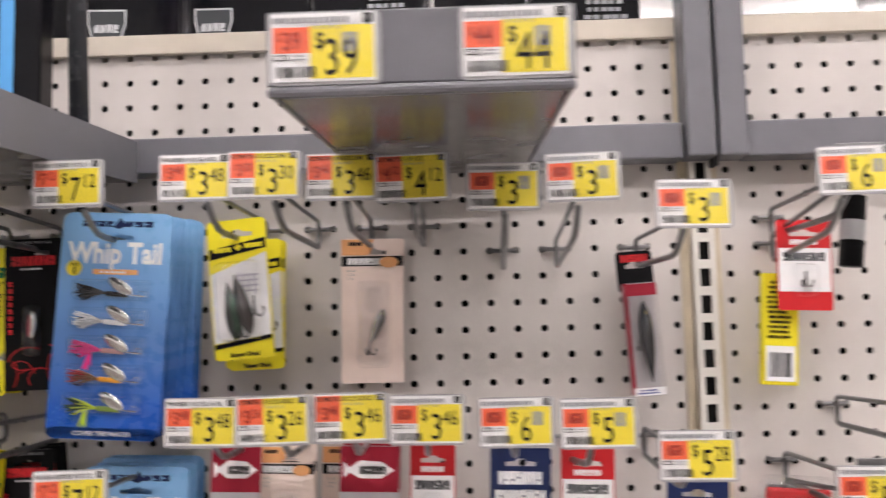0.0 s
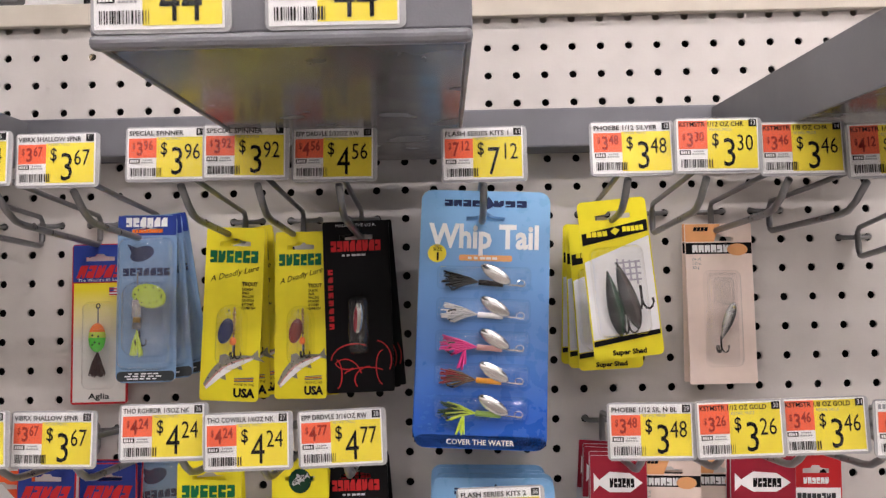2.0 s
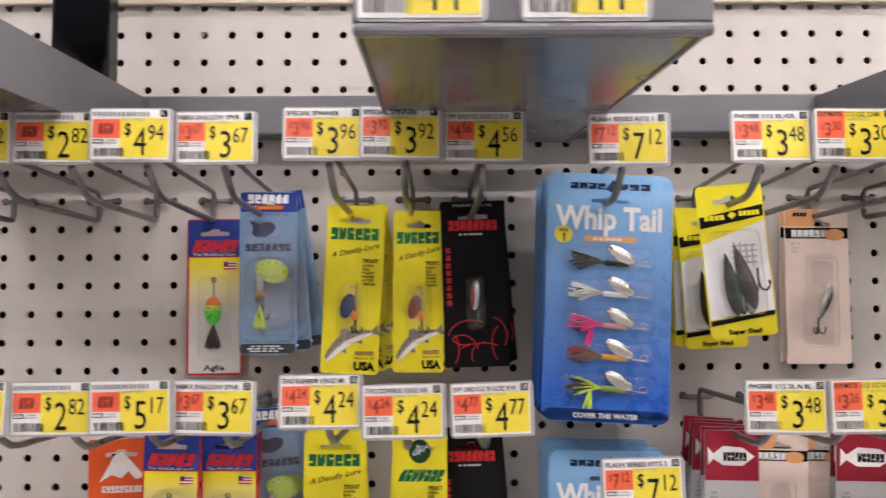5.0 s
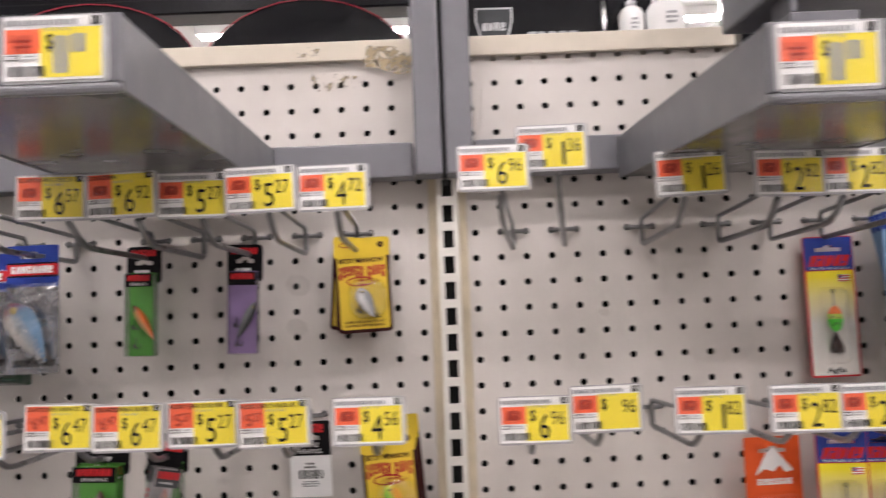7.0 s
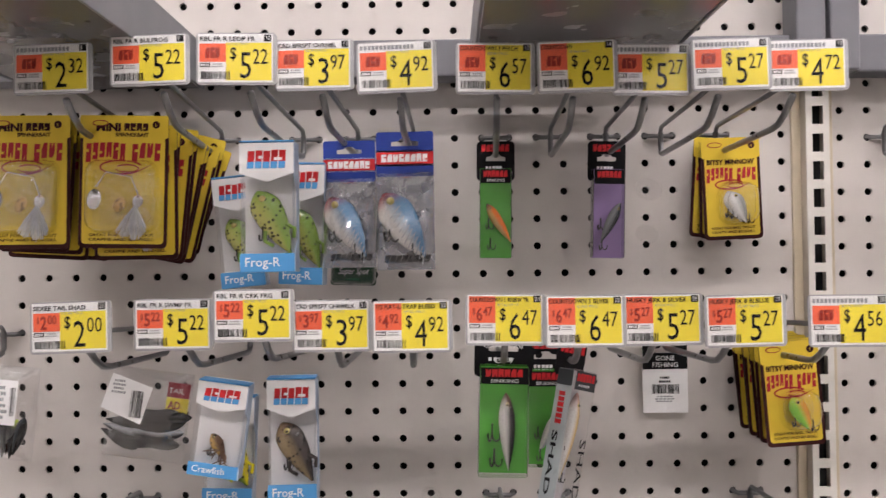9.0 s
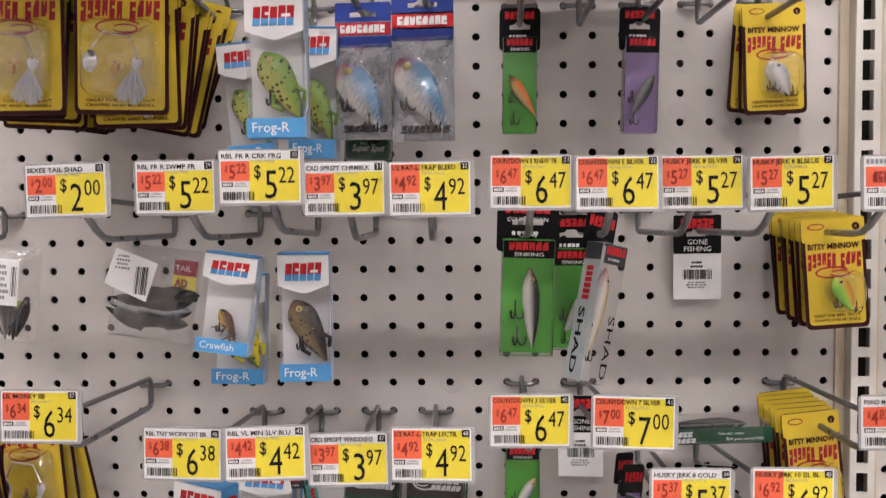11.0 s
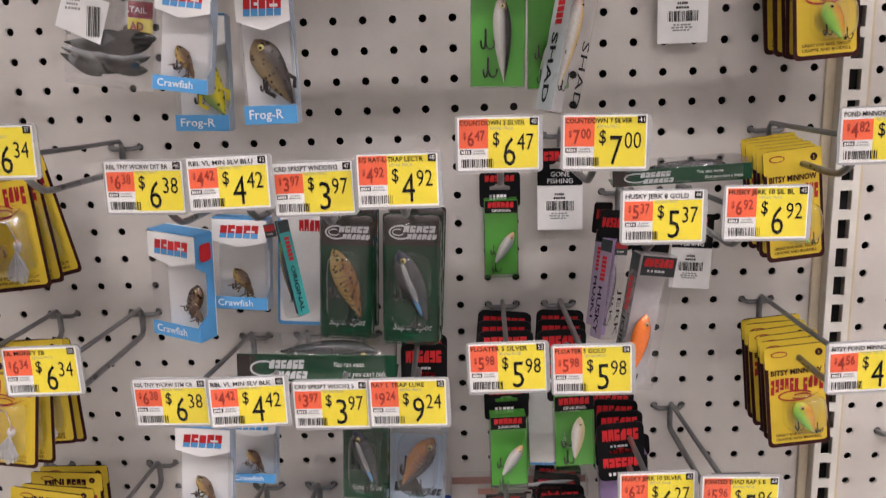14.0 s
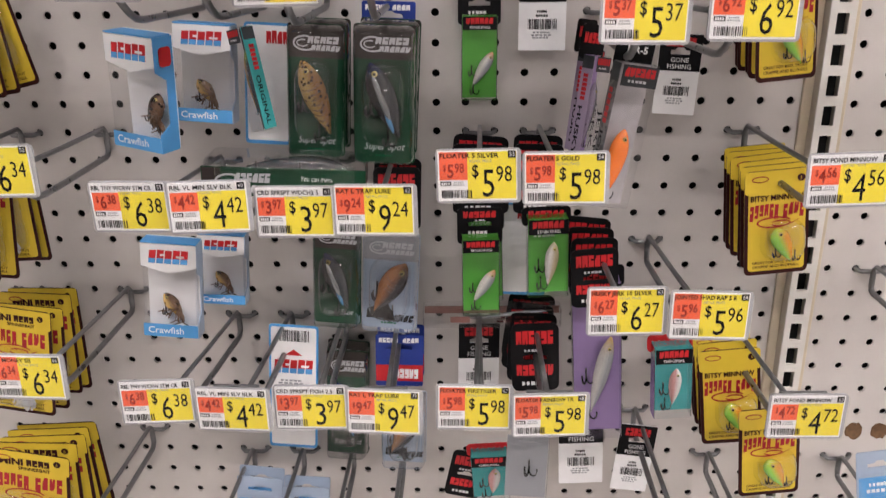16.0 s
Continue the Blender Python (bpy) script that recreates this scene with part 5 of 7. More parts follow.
def pouch_lure(o):
    w, h = 0.0465, 0.111
    part("header_card", plate(rrect(-w / 2, -0.036, w / 2, 0, 0.002), 0.0012, euro(-0.0095, 0.011)), BLUE, o)
    p = Print()
    p.rect(-w / 2 + 0.0002, -0.0275, w / 2 - 0.0002, -0.0150, WHITE, 0)
    p.rect(-w / 2 + 0.0002, -0.0262, w / 2 - 0.0002, -0.0163, RED, 1)
    p.bars(-0.019, -0.0245, 0.019, -0.0178, 8, WHITE, 2, 19)
    p.bars(-0.018, -h + 0.006, 0.019, -h + 0.012, 8, BLACK, 0, 31, 0.002)
    p.done("printing", o)
    part("back_card", boxed(-w / 2, -0.0003, -h, w / 2, 0.0006, -0.036), FOIL, o)
    l = bodyof(-0.001, -0.076, -0.008, 0.060, 0.029, 0.010, -32, [TROUTB, PEARL, RED2], o, fat=0.32)
    b = bmesh.new()
    c, s = math.cos(radians(-32)), math.sin(radians(-32))
    for i in range(11):
        q = 0.016 - 0.0042 * i
        ww = 0.0105 * (1 - 0.065 * i)
        pts = []
        for t in (-1, -0.5, 0, 0.5, 0.85):
            u, v = ww * t, q - 0.004 * (1 - t)
            pts.append((-0.001 + u * c + v * s, -0.0133 + 0.0035 * t * t, -0.076 - u * s + v * c))
        tube(b, pts, 0.00045, 4)
    part("stripe_pattern", b, GREYC, l)
    treble(-0.012, -0.082, -0.010, 0.017, l)
    treble(0.006, -0.098, -0.010, 0.015, l)
    part("pouch", pillow(-w / 2, -h, w / 2, -0.033, 0.017, -0.0013, 3, 0.0030), BAGFILM, o)


def _clam(o, w, h, back, lure):
    part("backing_card", plate(rrect(-w / 2, -h, w / 2, 0, 0.003), 0.001), back, o)
    p = Print()
    p.rect(-w / 2 + 0.0006, -0.026, w / 2 - 0.0006, -0.0006, BROWNBLACK if back is DKGREEN else GREYC, 0)
    p.bars(-w * 0.16, -0.0150, w * 0.38, -0.0095, 5, LGREY, 1, 20, 0.001)
    p.bars(-w * 0.10, -0.0205, w * 0.40, -0.0160, 6, LGREY, 1, 22, 0.001)
    p.ring(-w * 0.20, -0.0150, 0.0095, 0.0060, 70, 320, 0.0014, LGREY, 1)
    p.ring(-w * 0.24, -0.0150, 0.0050, 0.0030, 60, 330, 0.0010, LGREY, 1)
    if back is DKGREEN:
        p.text("Super Spot", -w * 0.34, -h + 0.010, 0.0080, LGREY, 1, shear=0.35, fit=w * 0.68, bold=0.01)
    else:
        p.poly([(-w * 0.4, -h + 0.018), (-w * 0.05, -h + 0.026), (w * 0.10, -h + 0.010), (-w * 0.42, -h + 0.009)], BLACK, 1)
        p.bars(-w * 0.12, -h + 0.007, w * 0.42, -h + 0.014, 6, BLACK, 1, 21, 0.002)
    p.lines(-w * 0.2, -h + 0.004, w * 0.24, -h + 0.007, 1, LGREEN, 1)
    p.done("printing", o)
    part("clamshell", bubble(-w / 2 + 0.0004, -h + 0.0004, w / 2 - 0.0004, -0.0004, 0.018, 0.005), FILM, o)
    part("inner_cavity", bubble(-w * 0.36, -h * 0.86, w * 0.36, -h * 0.26, 0.022, 0.012), CLEAR, o)
    spotted, tilt = GOLD in lure, -22 if back is DKGREEN else 30
    l = bodyof(0.001, -h * 0.53, -0.010, h * 0.58, w * 0.44, 0.013, tilt, lure, o, skin=LURE_SPOT if spotted else None, fat=0.40)
    b = bmesh.new()
    c, s = math.cos(radians(tilt)), math.sin(radians(tilt))
    for i in range(9 if spotted else 3):
        q = 0.010 - 0.0042 * i
        pts = []
        for t in (-0.8, -0.2, 0.3, 0.8):
            u, v = w * 0.20 * (1 - 0.085 * i) * t, q - 0.003 * (1 - t * t)
            pts.append((0.001 + u * c + v * s, -0.0168 + 0.004 * t * t, -h * 0.53 - u * s + v * c))
        tube(b, pts, 0.0004, 4)
    part("gill_pattern", b, BRONZE if spotted else CHROME, l)
    if back is DKGREEN and not spotted:
        blade(-w * 0.02, -h * 0.50, -0.0150, w * 0.07, h * 0.17, -22, CHROME, l, "flank_foil")
        blade(w * 0.10, -h * 0.66, -0.0140, w * 0.04, h * 0.10, -22, TROUTB, l, "tail_foil")
    treble(-w * 0.20, -h * 0.58, -0.012, 0.017, l)
    treble(w * 0.08, -h * 0.80, -0.012, 0.015, l)


def clam_dark(o):
    _clam(o, 0.0475, 0.1055, DKGREEN, [CHARC, BLACK, NAVY])


def clam_dark_gold(o):
    _clam(o, 0.0455, 0.1035, DKGREEN, [AMBER, CREAMY, GOLD])


def clam_light(o):
    _clam(o, 0.0497, 0.0904, PALEBLUE, [BROWNBLACK, FLAME, AMBER])


def minnow_card(o):
    w, h = 0.0438, 0.0975
    flat_card(o, w, h, LBLUE)
    p = Print()
    p.rect(-w / 2 + 0.002, -h + 0.003, w / 2 - 0.002, -0.002, WHITE, 0, 0.002)
    p.bars(-0.004, -0.016, 0.018, -0.006, 5, RED, 1, 22)
    p.text("MINNOW", w / 2 - 0.0045, -h + 0.006, 0.0050, BLACK, 1, turn=90, fit=0.022)
    p.done("printing", o)


def white_card_red(o):
    w, h = 0.0451, 0.1261
    flat_card(o, w, h, LBLUE)
    p = Print()
    p.rect(-w / 2 + 0.002, -h + 0.003, w / 2 - 0.002, -0.002, WHITE, 0, 0.002)
    p.barcode(-0.014, -0.016, 0.014, -0.005, BLACK, 1)
    p.bars(-0.018, -0.048, 0.018, -0.034, 5, RED, 1, 20, 0.001, low=LBLUE)
    p.poly([(-0.008, -0.030), (0, -0.024), (0.008, -0.030)], RED, 1)
    p.lines(-0.015, -0.066, 0.015, -0.054, 4, GREYC, 1)
    p.lines(-0.015, -0.092, 0.015, -0.072, 6, GREYC, 1, 5)
    p.done("printing", o)


def barcode_card(o):
    w, h = 0.040, 0.0735
    part("backing_card", plate(rrect(-w / 2, -h, w / 2, 0, 0.001), 0.0010, euro(-0.0165, 0.009)), WHITE, o)
    p = Print()
    header(o, w - 0.0002, -0.0335, -0.0001, BLACK, -0.0165, 0.009)
    p.bars(-0.014, -0.0115, 0.014, -0.0030, 6, RED, 3, 23)
    p.text("GONE", -0.0085, -0.0255, 0.0062, WHITE, 3, fit=0.017)
    p.text("FISHING", -0.0115, -0.0315, 0.0062, WHITE, 3, fit=0.023)
    p.barcode(-0.012, -0.0560, 0.012, -0.0475, BLACK, 1)
    p.lines(-0.010, -0.064, 0.012, -0.0575, 3, GREYC, 1)
    p.lines(-0.006, -0.0465, 0.007, -0.0395, 2, BLACK, 1)
    p.done("printing", o)


def black_header(o):
    w, h = 0.0405, 0.0600
    part("card", plate(rrect(-w / 2, -h, w / 2, 0, 0.006), 0.0012, euro(-0.030, 0.010)), BLACK, o)
    p = Print()
    p.bars(-0.016, -0.018, 0.016, -0.006, 6, RED, 1, 24)
    p.bars(-0.016, -0.046, 0.016, -0.036, 6, RED, 1, 25)
    p.lines(-0.015, -0.056, 0.015, -0.050, 1, WHITE, 1)
    p.lines(-0.012, -0.0255, 0.012, -0.0215, 1, LGREY, 1)
    p.done("printing", o)


def blue_small(o):
    w, h = 0.044, 0.0532
    flat_card(o, w, h, BLUE, 0.002)
    p = Print()
    p.bars(-0.019, -0.008, -0.001, -0.003, 5, WHITE, 1, 26)
    p.bars(0.003, -0.008, 0.018, -0.003, 4, WHITE, 1, 27)
    p.rect(-w / 2 + 0.0002, -0.048, w / 2 - 0.0002, -0.031, RED, 0)
    p.bars(-0.008, -0.045, 0.018, -0.035, 6, WHITE, 1, 28)
    p.done("printing", o)


def light_blue_card(o):
    w, h = 0.044, 0.0532
    flat_card(o, w, h, PALEBLUE, 0.002)
    p = Print()
    p.rect(-w / 2 + 0.002, -h + 0.002, w / 2 - 0.002, -0.024, LBLUE, 0)
    p.lines(-0.014, -0.040, 0.014, -0.028, 2, WHITE, 1)
    p.done("printing", o)
    part("blister", bubble(-w / 2 + 0.002, -h + 0.002, w / 2 - 0.002, -0.020, 0.012, 0.005), CLEAR, o)


def maroon_card(o):
    w, h = 0.050, 0.120
    flat_card(o, w, h, LGREY, 0.0015)
    p = Print()
    p.rect(-w / 2 + 0.0002, -0.0385, w / 2 - 0.0002, -0.0002, RED2, 0)
    p.poly([(-0.022, -0.013), (-0.017, -0.018), (-0.008, -0.012), (0.010, -0.013), (0.021, -0.020), (0.010, -0.027), (-0.008, -0.027), (-0.017, -0.022), (-0.022, -0.027)], WHITE, 1)
    p.bars(-0.008, -0.0235, 0.014, -0.0165, 6, BLACK, 2, 29)
    p.lines(-0.021, -0.060, -0.012, -0.046, 4, GREYC, 1)
    p.done("printing", o)
    part("blister", bubble(-0.012, -0.110, 0.012, -0.050, 0.009, 0.005), CLEAR, o)
    blade(0.0, -0.080, -0.005, 0.005, 0.013, 12, GOLD, o, "spoon")


def red_card(o):
    w, h = 0.047, 0.083
    flat_card(o, w, h, RED, 0.002)
    p = Print()
    p.rect(-w / 2 + 0.0012, -0.066, w / 2 - 0.0012, -0.026, WHITE, 0)
    p.bars(-0.012, -0.023, 0.012, -0.018, 6, WHITE, 1, 30)
    p.bars(-0.018, -0.038, 0.018, -0.030, 8, CHARC, 1, 31)
    p.done("printing", o)
    part("blister", bubble(-0.012, -0.072, 0.012, -0.040, 0.008, 0.006), CLEAR, o)
    treble(0, -0.056, -0.004, 0.014, o)


def navy_card(o):
    w, h = 0.0525, 0.096
    flat_card(o, w, h, NAVY, 0.002)
    p = Print()
    p.bars(-0.019, -0.030, 0.019, -0.019, 8, WHITE, 1, 32)
    p.bars(-0.022, -0.045, 0.022, -0.034, 10, WHITE, 1, 33)
    p.rect(-w / 2 + 0.0002, -0.062, w / 2 - 0.0002, -0.050, RED, 0)
    p.done("printing", o)


def red_bag(o):
    w, h = 0.0638, 0.085
    part("contents", boxed(-w / 2 + 0.004, -0.008, -h + 0.003, w / 2 - 0.004, -0.002, -0.010, 0.003), RED, o)
    part("bag", bubble(-w / 2, -h, w / 2, 0, 0.013, 0.008, 0.001), FILM, o)
    p = Print(-0.0085)
    p.lines(-0.02, -0.05, 0.02, -0.02, 5, WHITE, 1)
    p.done("printing", o)


def orange_card(o):
    w, h = 0.0545, 0.116
    flat_card(o, w, h, ORGC, 0.002)
    p = Print()
    p.poly([(-0.018, -0.036), (-0.006, -0.014), (0.001, -0.010), (0.020, -0.032), (0.012, -0.034), (0.006, -0.027), (0.0, -0.033), (-0.008, -0.030)], WHITE, 1)
    p.bars(-0.016, -0.045, 0.018, -0.039, 9, WHITE, 1, 34)
    p.done("printing", o)
    part("blister", bubble(-0.022, -0.112, 0.022, -0.052, 0.010, 0.005), CLEAR, o)


ORGC = ink("orange_card", (0.72, 0.10, 0.022))


def clear_bag_dark(o):
    w, h = 0.066, 0.0726
    part("red_label", boxed(w / 2 - 0.020, -0.003, -0.020, w / 2 - 0.002, -0.002, -0.008), RED2, o)
    part("yellow_label", boxed(w / 2 - 0.020, -0.003, -0.038, w / 2 - 0.002, -0.002, -0.0202), YEL, o)
    p = Print(-0.0032)
    p.text("TAIL", w / 2 - 0.019, -0.0165, 0.0062, WHITE, 1, fit=0.013)
    p.text("AD", w / 2 - 0.018, -0.0290, 0.0085, RED2, 1, fit=0.010, bold=0.03)
    p.done("printing", o)
    for i in range(16):
        bodyof(-0.020 + 0.0027 * i, -0.058 + 0.0075 * (i % 4), -0.004 - 0.0018 * (i % 4), 0.034, 0.0100, 0.008, 112 - 9 * (i % 3) - 2 * i, [BLACK, GREYC if i % 4 == 1 else BLACK], o, "soft_bait")
    part("bag", pillow(-w / 2, -h, w / 2, 0, 0.015, -0.002, 9, 0.0030), BAGFILM, o)
    part("bag_back", pillow(-w / 2, -h, w / 2, 0, -0.001, 0.0, 10, 0.0008), FILM, o)
    s = Print(-0.0195)
    s.poly([(-0.027, -0.004), (0.006, -0.012), (0.000, -0.042), (-0.033, -0.032)], WHITE, 0)
    s.barcode(-0.010, -0.037, 0.000, -0.016, BLACK, 1)
    s.lines(-0.026, -0.020, -0.013, -0.008, 4, GREYC, 1)
    s.done("sticker", o)


def clear_bag_green(o):
    w, h = 0.040, 0.081
    for i in range(5):
        bodyof(-0.010 + 0.005 * i, -0.058 - 0.003 * (i % 2), -0.005 - 0.001 * i, 0.034, 0.010, 0.009, -8 + 5 * i, [BLACK, CHARC, LIME if i == 3 else CHARC], o, "soft_bait")
    part("bag", pillow(-w / 2, -h, w / 2, 0, 0.013, -0.0013, 12, 0.0028), BAGFILM, o)
    s = Print(-0.0165)
    s.rect(-0.013, -0.048, 0.009, -0.010, WHITE, 0)
    s.lines(-0.012, -0.044, 0.002, -0.014, 6, GREYC, 1)
    s.barcode(0.003, -0.040, 0.008, -0.016, BLACK, 1)
    s.done("sticker", o)


def green_flat_box(o):
    w, h, d = 0.112, 0.0255, 0.040
    part("backing_card", boxed(-w / 2, -d, -h, w / 2, 0, -h + 0.0012, 0.0004), DKGREEN, o)
    part("carton_front", boxed(-w / 2, -d, -h + 0.0012, w / 2, -d + 0.001, -h * 0.22, 0.0003), DKGREEN, o)
    part("clear_lid", boxed(-w / 2 + 0.001, -d + 0.001, -h + 0.002, w / 2 - 0.001, -0.001, 0, 0.004), BOXFILM, o)
    part("clear_dome", bubble(-w * 0.42, -h * 0.92, w * 0.44, -h * 0.02, 0.006, 0.006, -d - 0.0002), CLEAR, o)
    p = Print(-d - 0.0004)
    p.bars(-w * 0.30, -h * 0.62, -w * 0.08, -h * 0.36, 6, LGREY, 1, 35, 0.001)
    p.bars(-w * 0.28, -h * 0.90, -w * 0.06, -h * 0.68, 6, LGREY, 1, 36, 0.001)
    p.ring(-w * 0.33, -h * 0.62, 0.010, 0.006, 60, 330, 0.0014, LGREY, 1)
    p.text("You can mess.", w * 0.10, -h * 0.55, 0.0052, WHITE, 1, shear=0.3, fit=w * 0.20)
    p.text("But you can't hide.", w * 0.16, -h * 0.82, 0.0052, WHITE, 1, shear=0.3, fit=w * 0.28)
    p.rect(-w / 2 + 0.0008, -h * 0.98, -w * 0.38, -h * 0.25, BROWNBLACK, 0)
    p.done("printing", o)
    l = bodyof(0.006, -h * 0.40, -d * 0.45, 0.070, 0.018, 0.012, 90, [BLACK, CHARC], o)
    treble(0.01, -h * 0.45, -d * 0.75, 0.013, l)
    treble(-0.02, -h * 0.45, -d * 0.75, 0.013, l)


def red_flat_box(o):
    w, h, d = 0.124, 0.0199, 0.020
    part("insert", boxed(-w / 2 + 0.001, -0.004, -h + 0.008, w / 2 - 0.001, -0.003, -0.005), DUSTRED, o)
    part("clear_box", boxed(-w / 2, -d, -h, w / 2, 0, 0, 0.003), BOXFILM, o)
    p = Print(-d - 0.0004)
    p.rect(-w * 0.30, -h * 0.66, -w * 0.16, -h * 0.36, DUSTRED, 0)
    p.lines(w * 0.02, -h * 0.7, w * 0.40, -h * 0.3, 2, BROWN, 0)
    p.done("printing", o)
    bodyof(0.02, -h * 0.5, -d * 0.5, 0.060, 0.005, 0.005, 84, [CHARC, GREYC], o)


def yellow_hook_pack(o):
    w, h = 0.0323, 0.1016
    part("body", boxed(-w / 2, -0.010, -h, w / 2, 0, 0, 0.001), CYEL, o)
    p = Print(-0.0106)
    p.lines(-0.012, -0.060, 0.012, -0.006, 12, BLACK, 1)
    p.rect(-0.013, -0.098, 0.013, -0.066, WHITE, 1)
    p.barcode(-0.010, -0.094, 0.010, -0.072, BLACK, 2)
    p.done("printing", o)


def black_tube(o):
    part("tube_body", tube(bmesh.new(), [(0, -0.010, 0), (0, -0.010, -0.063)], 0.0105, 14), BLACK, o, smooth=True)
    part("band", tube(bmesh.new(), [(0, -0.010, -0.022), (0, -0.010, -0.040)], 0.0108, 14), LGREY, o, smooth=True)


def _edge_box(o, w, h, d, panel, side_words, front_words, lure, at, size, tint=None, flip=False):
    """A square lure box hung by its corner: a printed side and a clear front that shows the lure."""
    if tint:
        part("insert", boxed(-w / 2 + 0.0006, -0.0012, -h + 0.0006, w / 2 - 0.0006, -0.0004, -0.0006), tint, o)
    part("clear_box", boxed(-w / 2, -d, -h, w / 2, 0, 0, 0.0014), BOXFILM, o)
    sp = part("side_panel", plate(rrect(0.0006, -h + 0.0008, d - 0.0006, -0.0008, 0.0006), 0.0004), panel, o)
    stand = pose(w / 2 + 0.0003, -d, 0, 0, 0, 90) if flip else pose(-w / 2 - 0.0003, 0, 0, 0, 0, -90)
    sp.matrix_basis = stand
    q = Print(-0.0006)
    q.rect(0.0008, -h * 0.13, d - 0.0008, -0.001, CHARC, 0)
    zz = -h * 0.42
    for i in range(6):
        q.rect(d * 0.30, zz + i * h * 0.042, d * 0.68, zz + (i + 0.78) * h * 0.042, RED, 1)
    if side_words:
        q.text(side_words, d * 0.28, -h * 0.47, d * 0.46, BLACK, 1, turn=-90, fit=h * 0.48, bold=0.02)
    side = q.done("side_printing", o)
    side.matrix_basis = stand
    p = Print(-d - 0.0006)
    p.rect(-w / 2 + 0.001, -h * 0.15, w / 2 - 0.001, -0.001, CHARC, 0)
    p.bars(-w * 0.40, -h * 0.085, w * 0.40, -h * 0.025, 6, RED, 1, 17)
    p.lines(-w * 0.38, -h * 0.13, w * 0.38, -h * 0.10, 1, LGREY, 1)
    if front_words:
        p.text(front_words, w * 0.16, -h * 0.50, w * 0.38, BLACK, 1, turn=-90, fit=h * 0.46)
    p.done("printing", o)
    l = bodyof(0, -h * at, -d * 0.5, h * size, w * 0.50, d * 0.6, 4, lure, o)
    treble(-w * 0.10, -h * min(0.80, at + 0.08), -d * 0.6, w * 0.36, l)
    treble(-w * 0.06, -h * min(0.93, at + size * 0.48), -d * 0.6, w * 0.34, l)


def white_flat_box(o):
    w, h, d = 0.100, 0.022, 0.030
    part("carton", boxed(-w / 2, -d, -h, w / 2, 0, 0, 0.0008), WHITE, o)
    p = Print(-d - 0.0003)
    p.bars(-w * 0.40, -h * 0.75, w * 0.36, -h * 0.25, 12, BLACK, 1, 35, 0.002)
    p.done("printing", o)


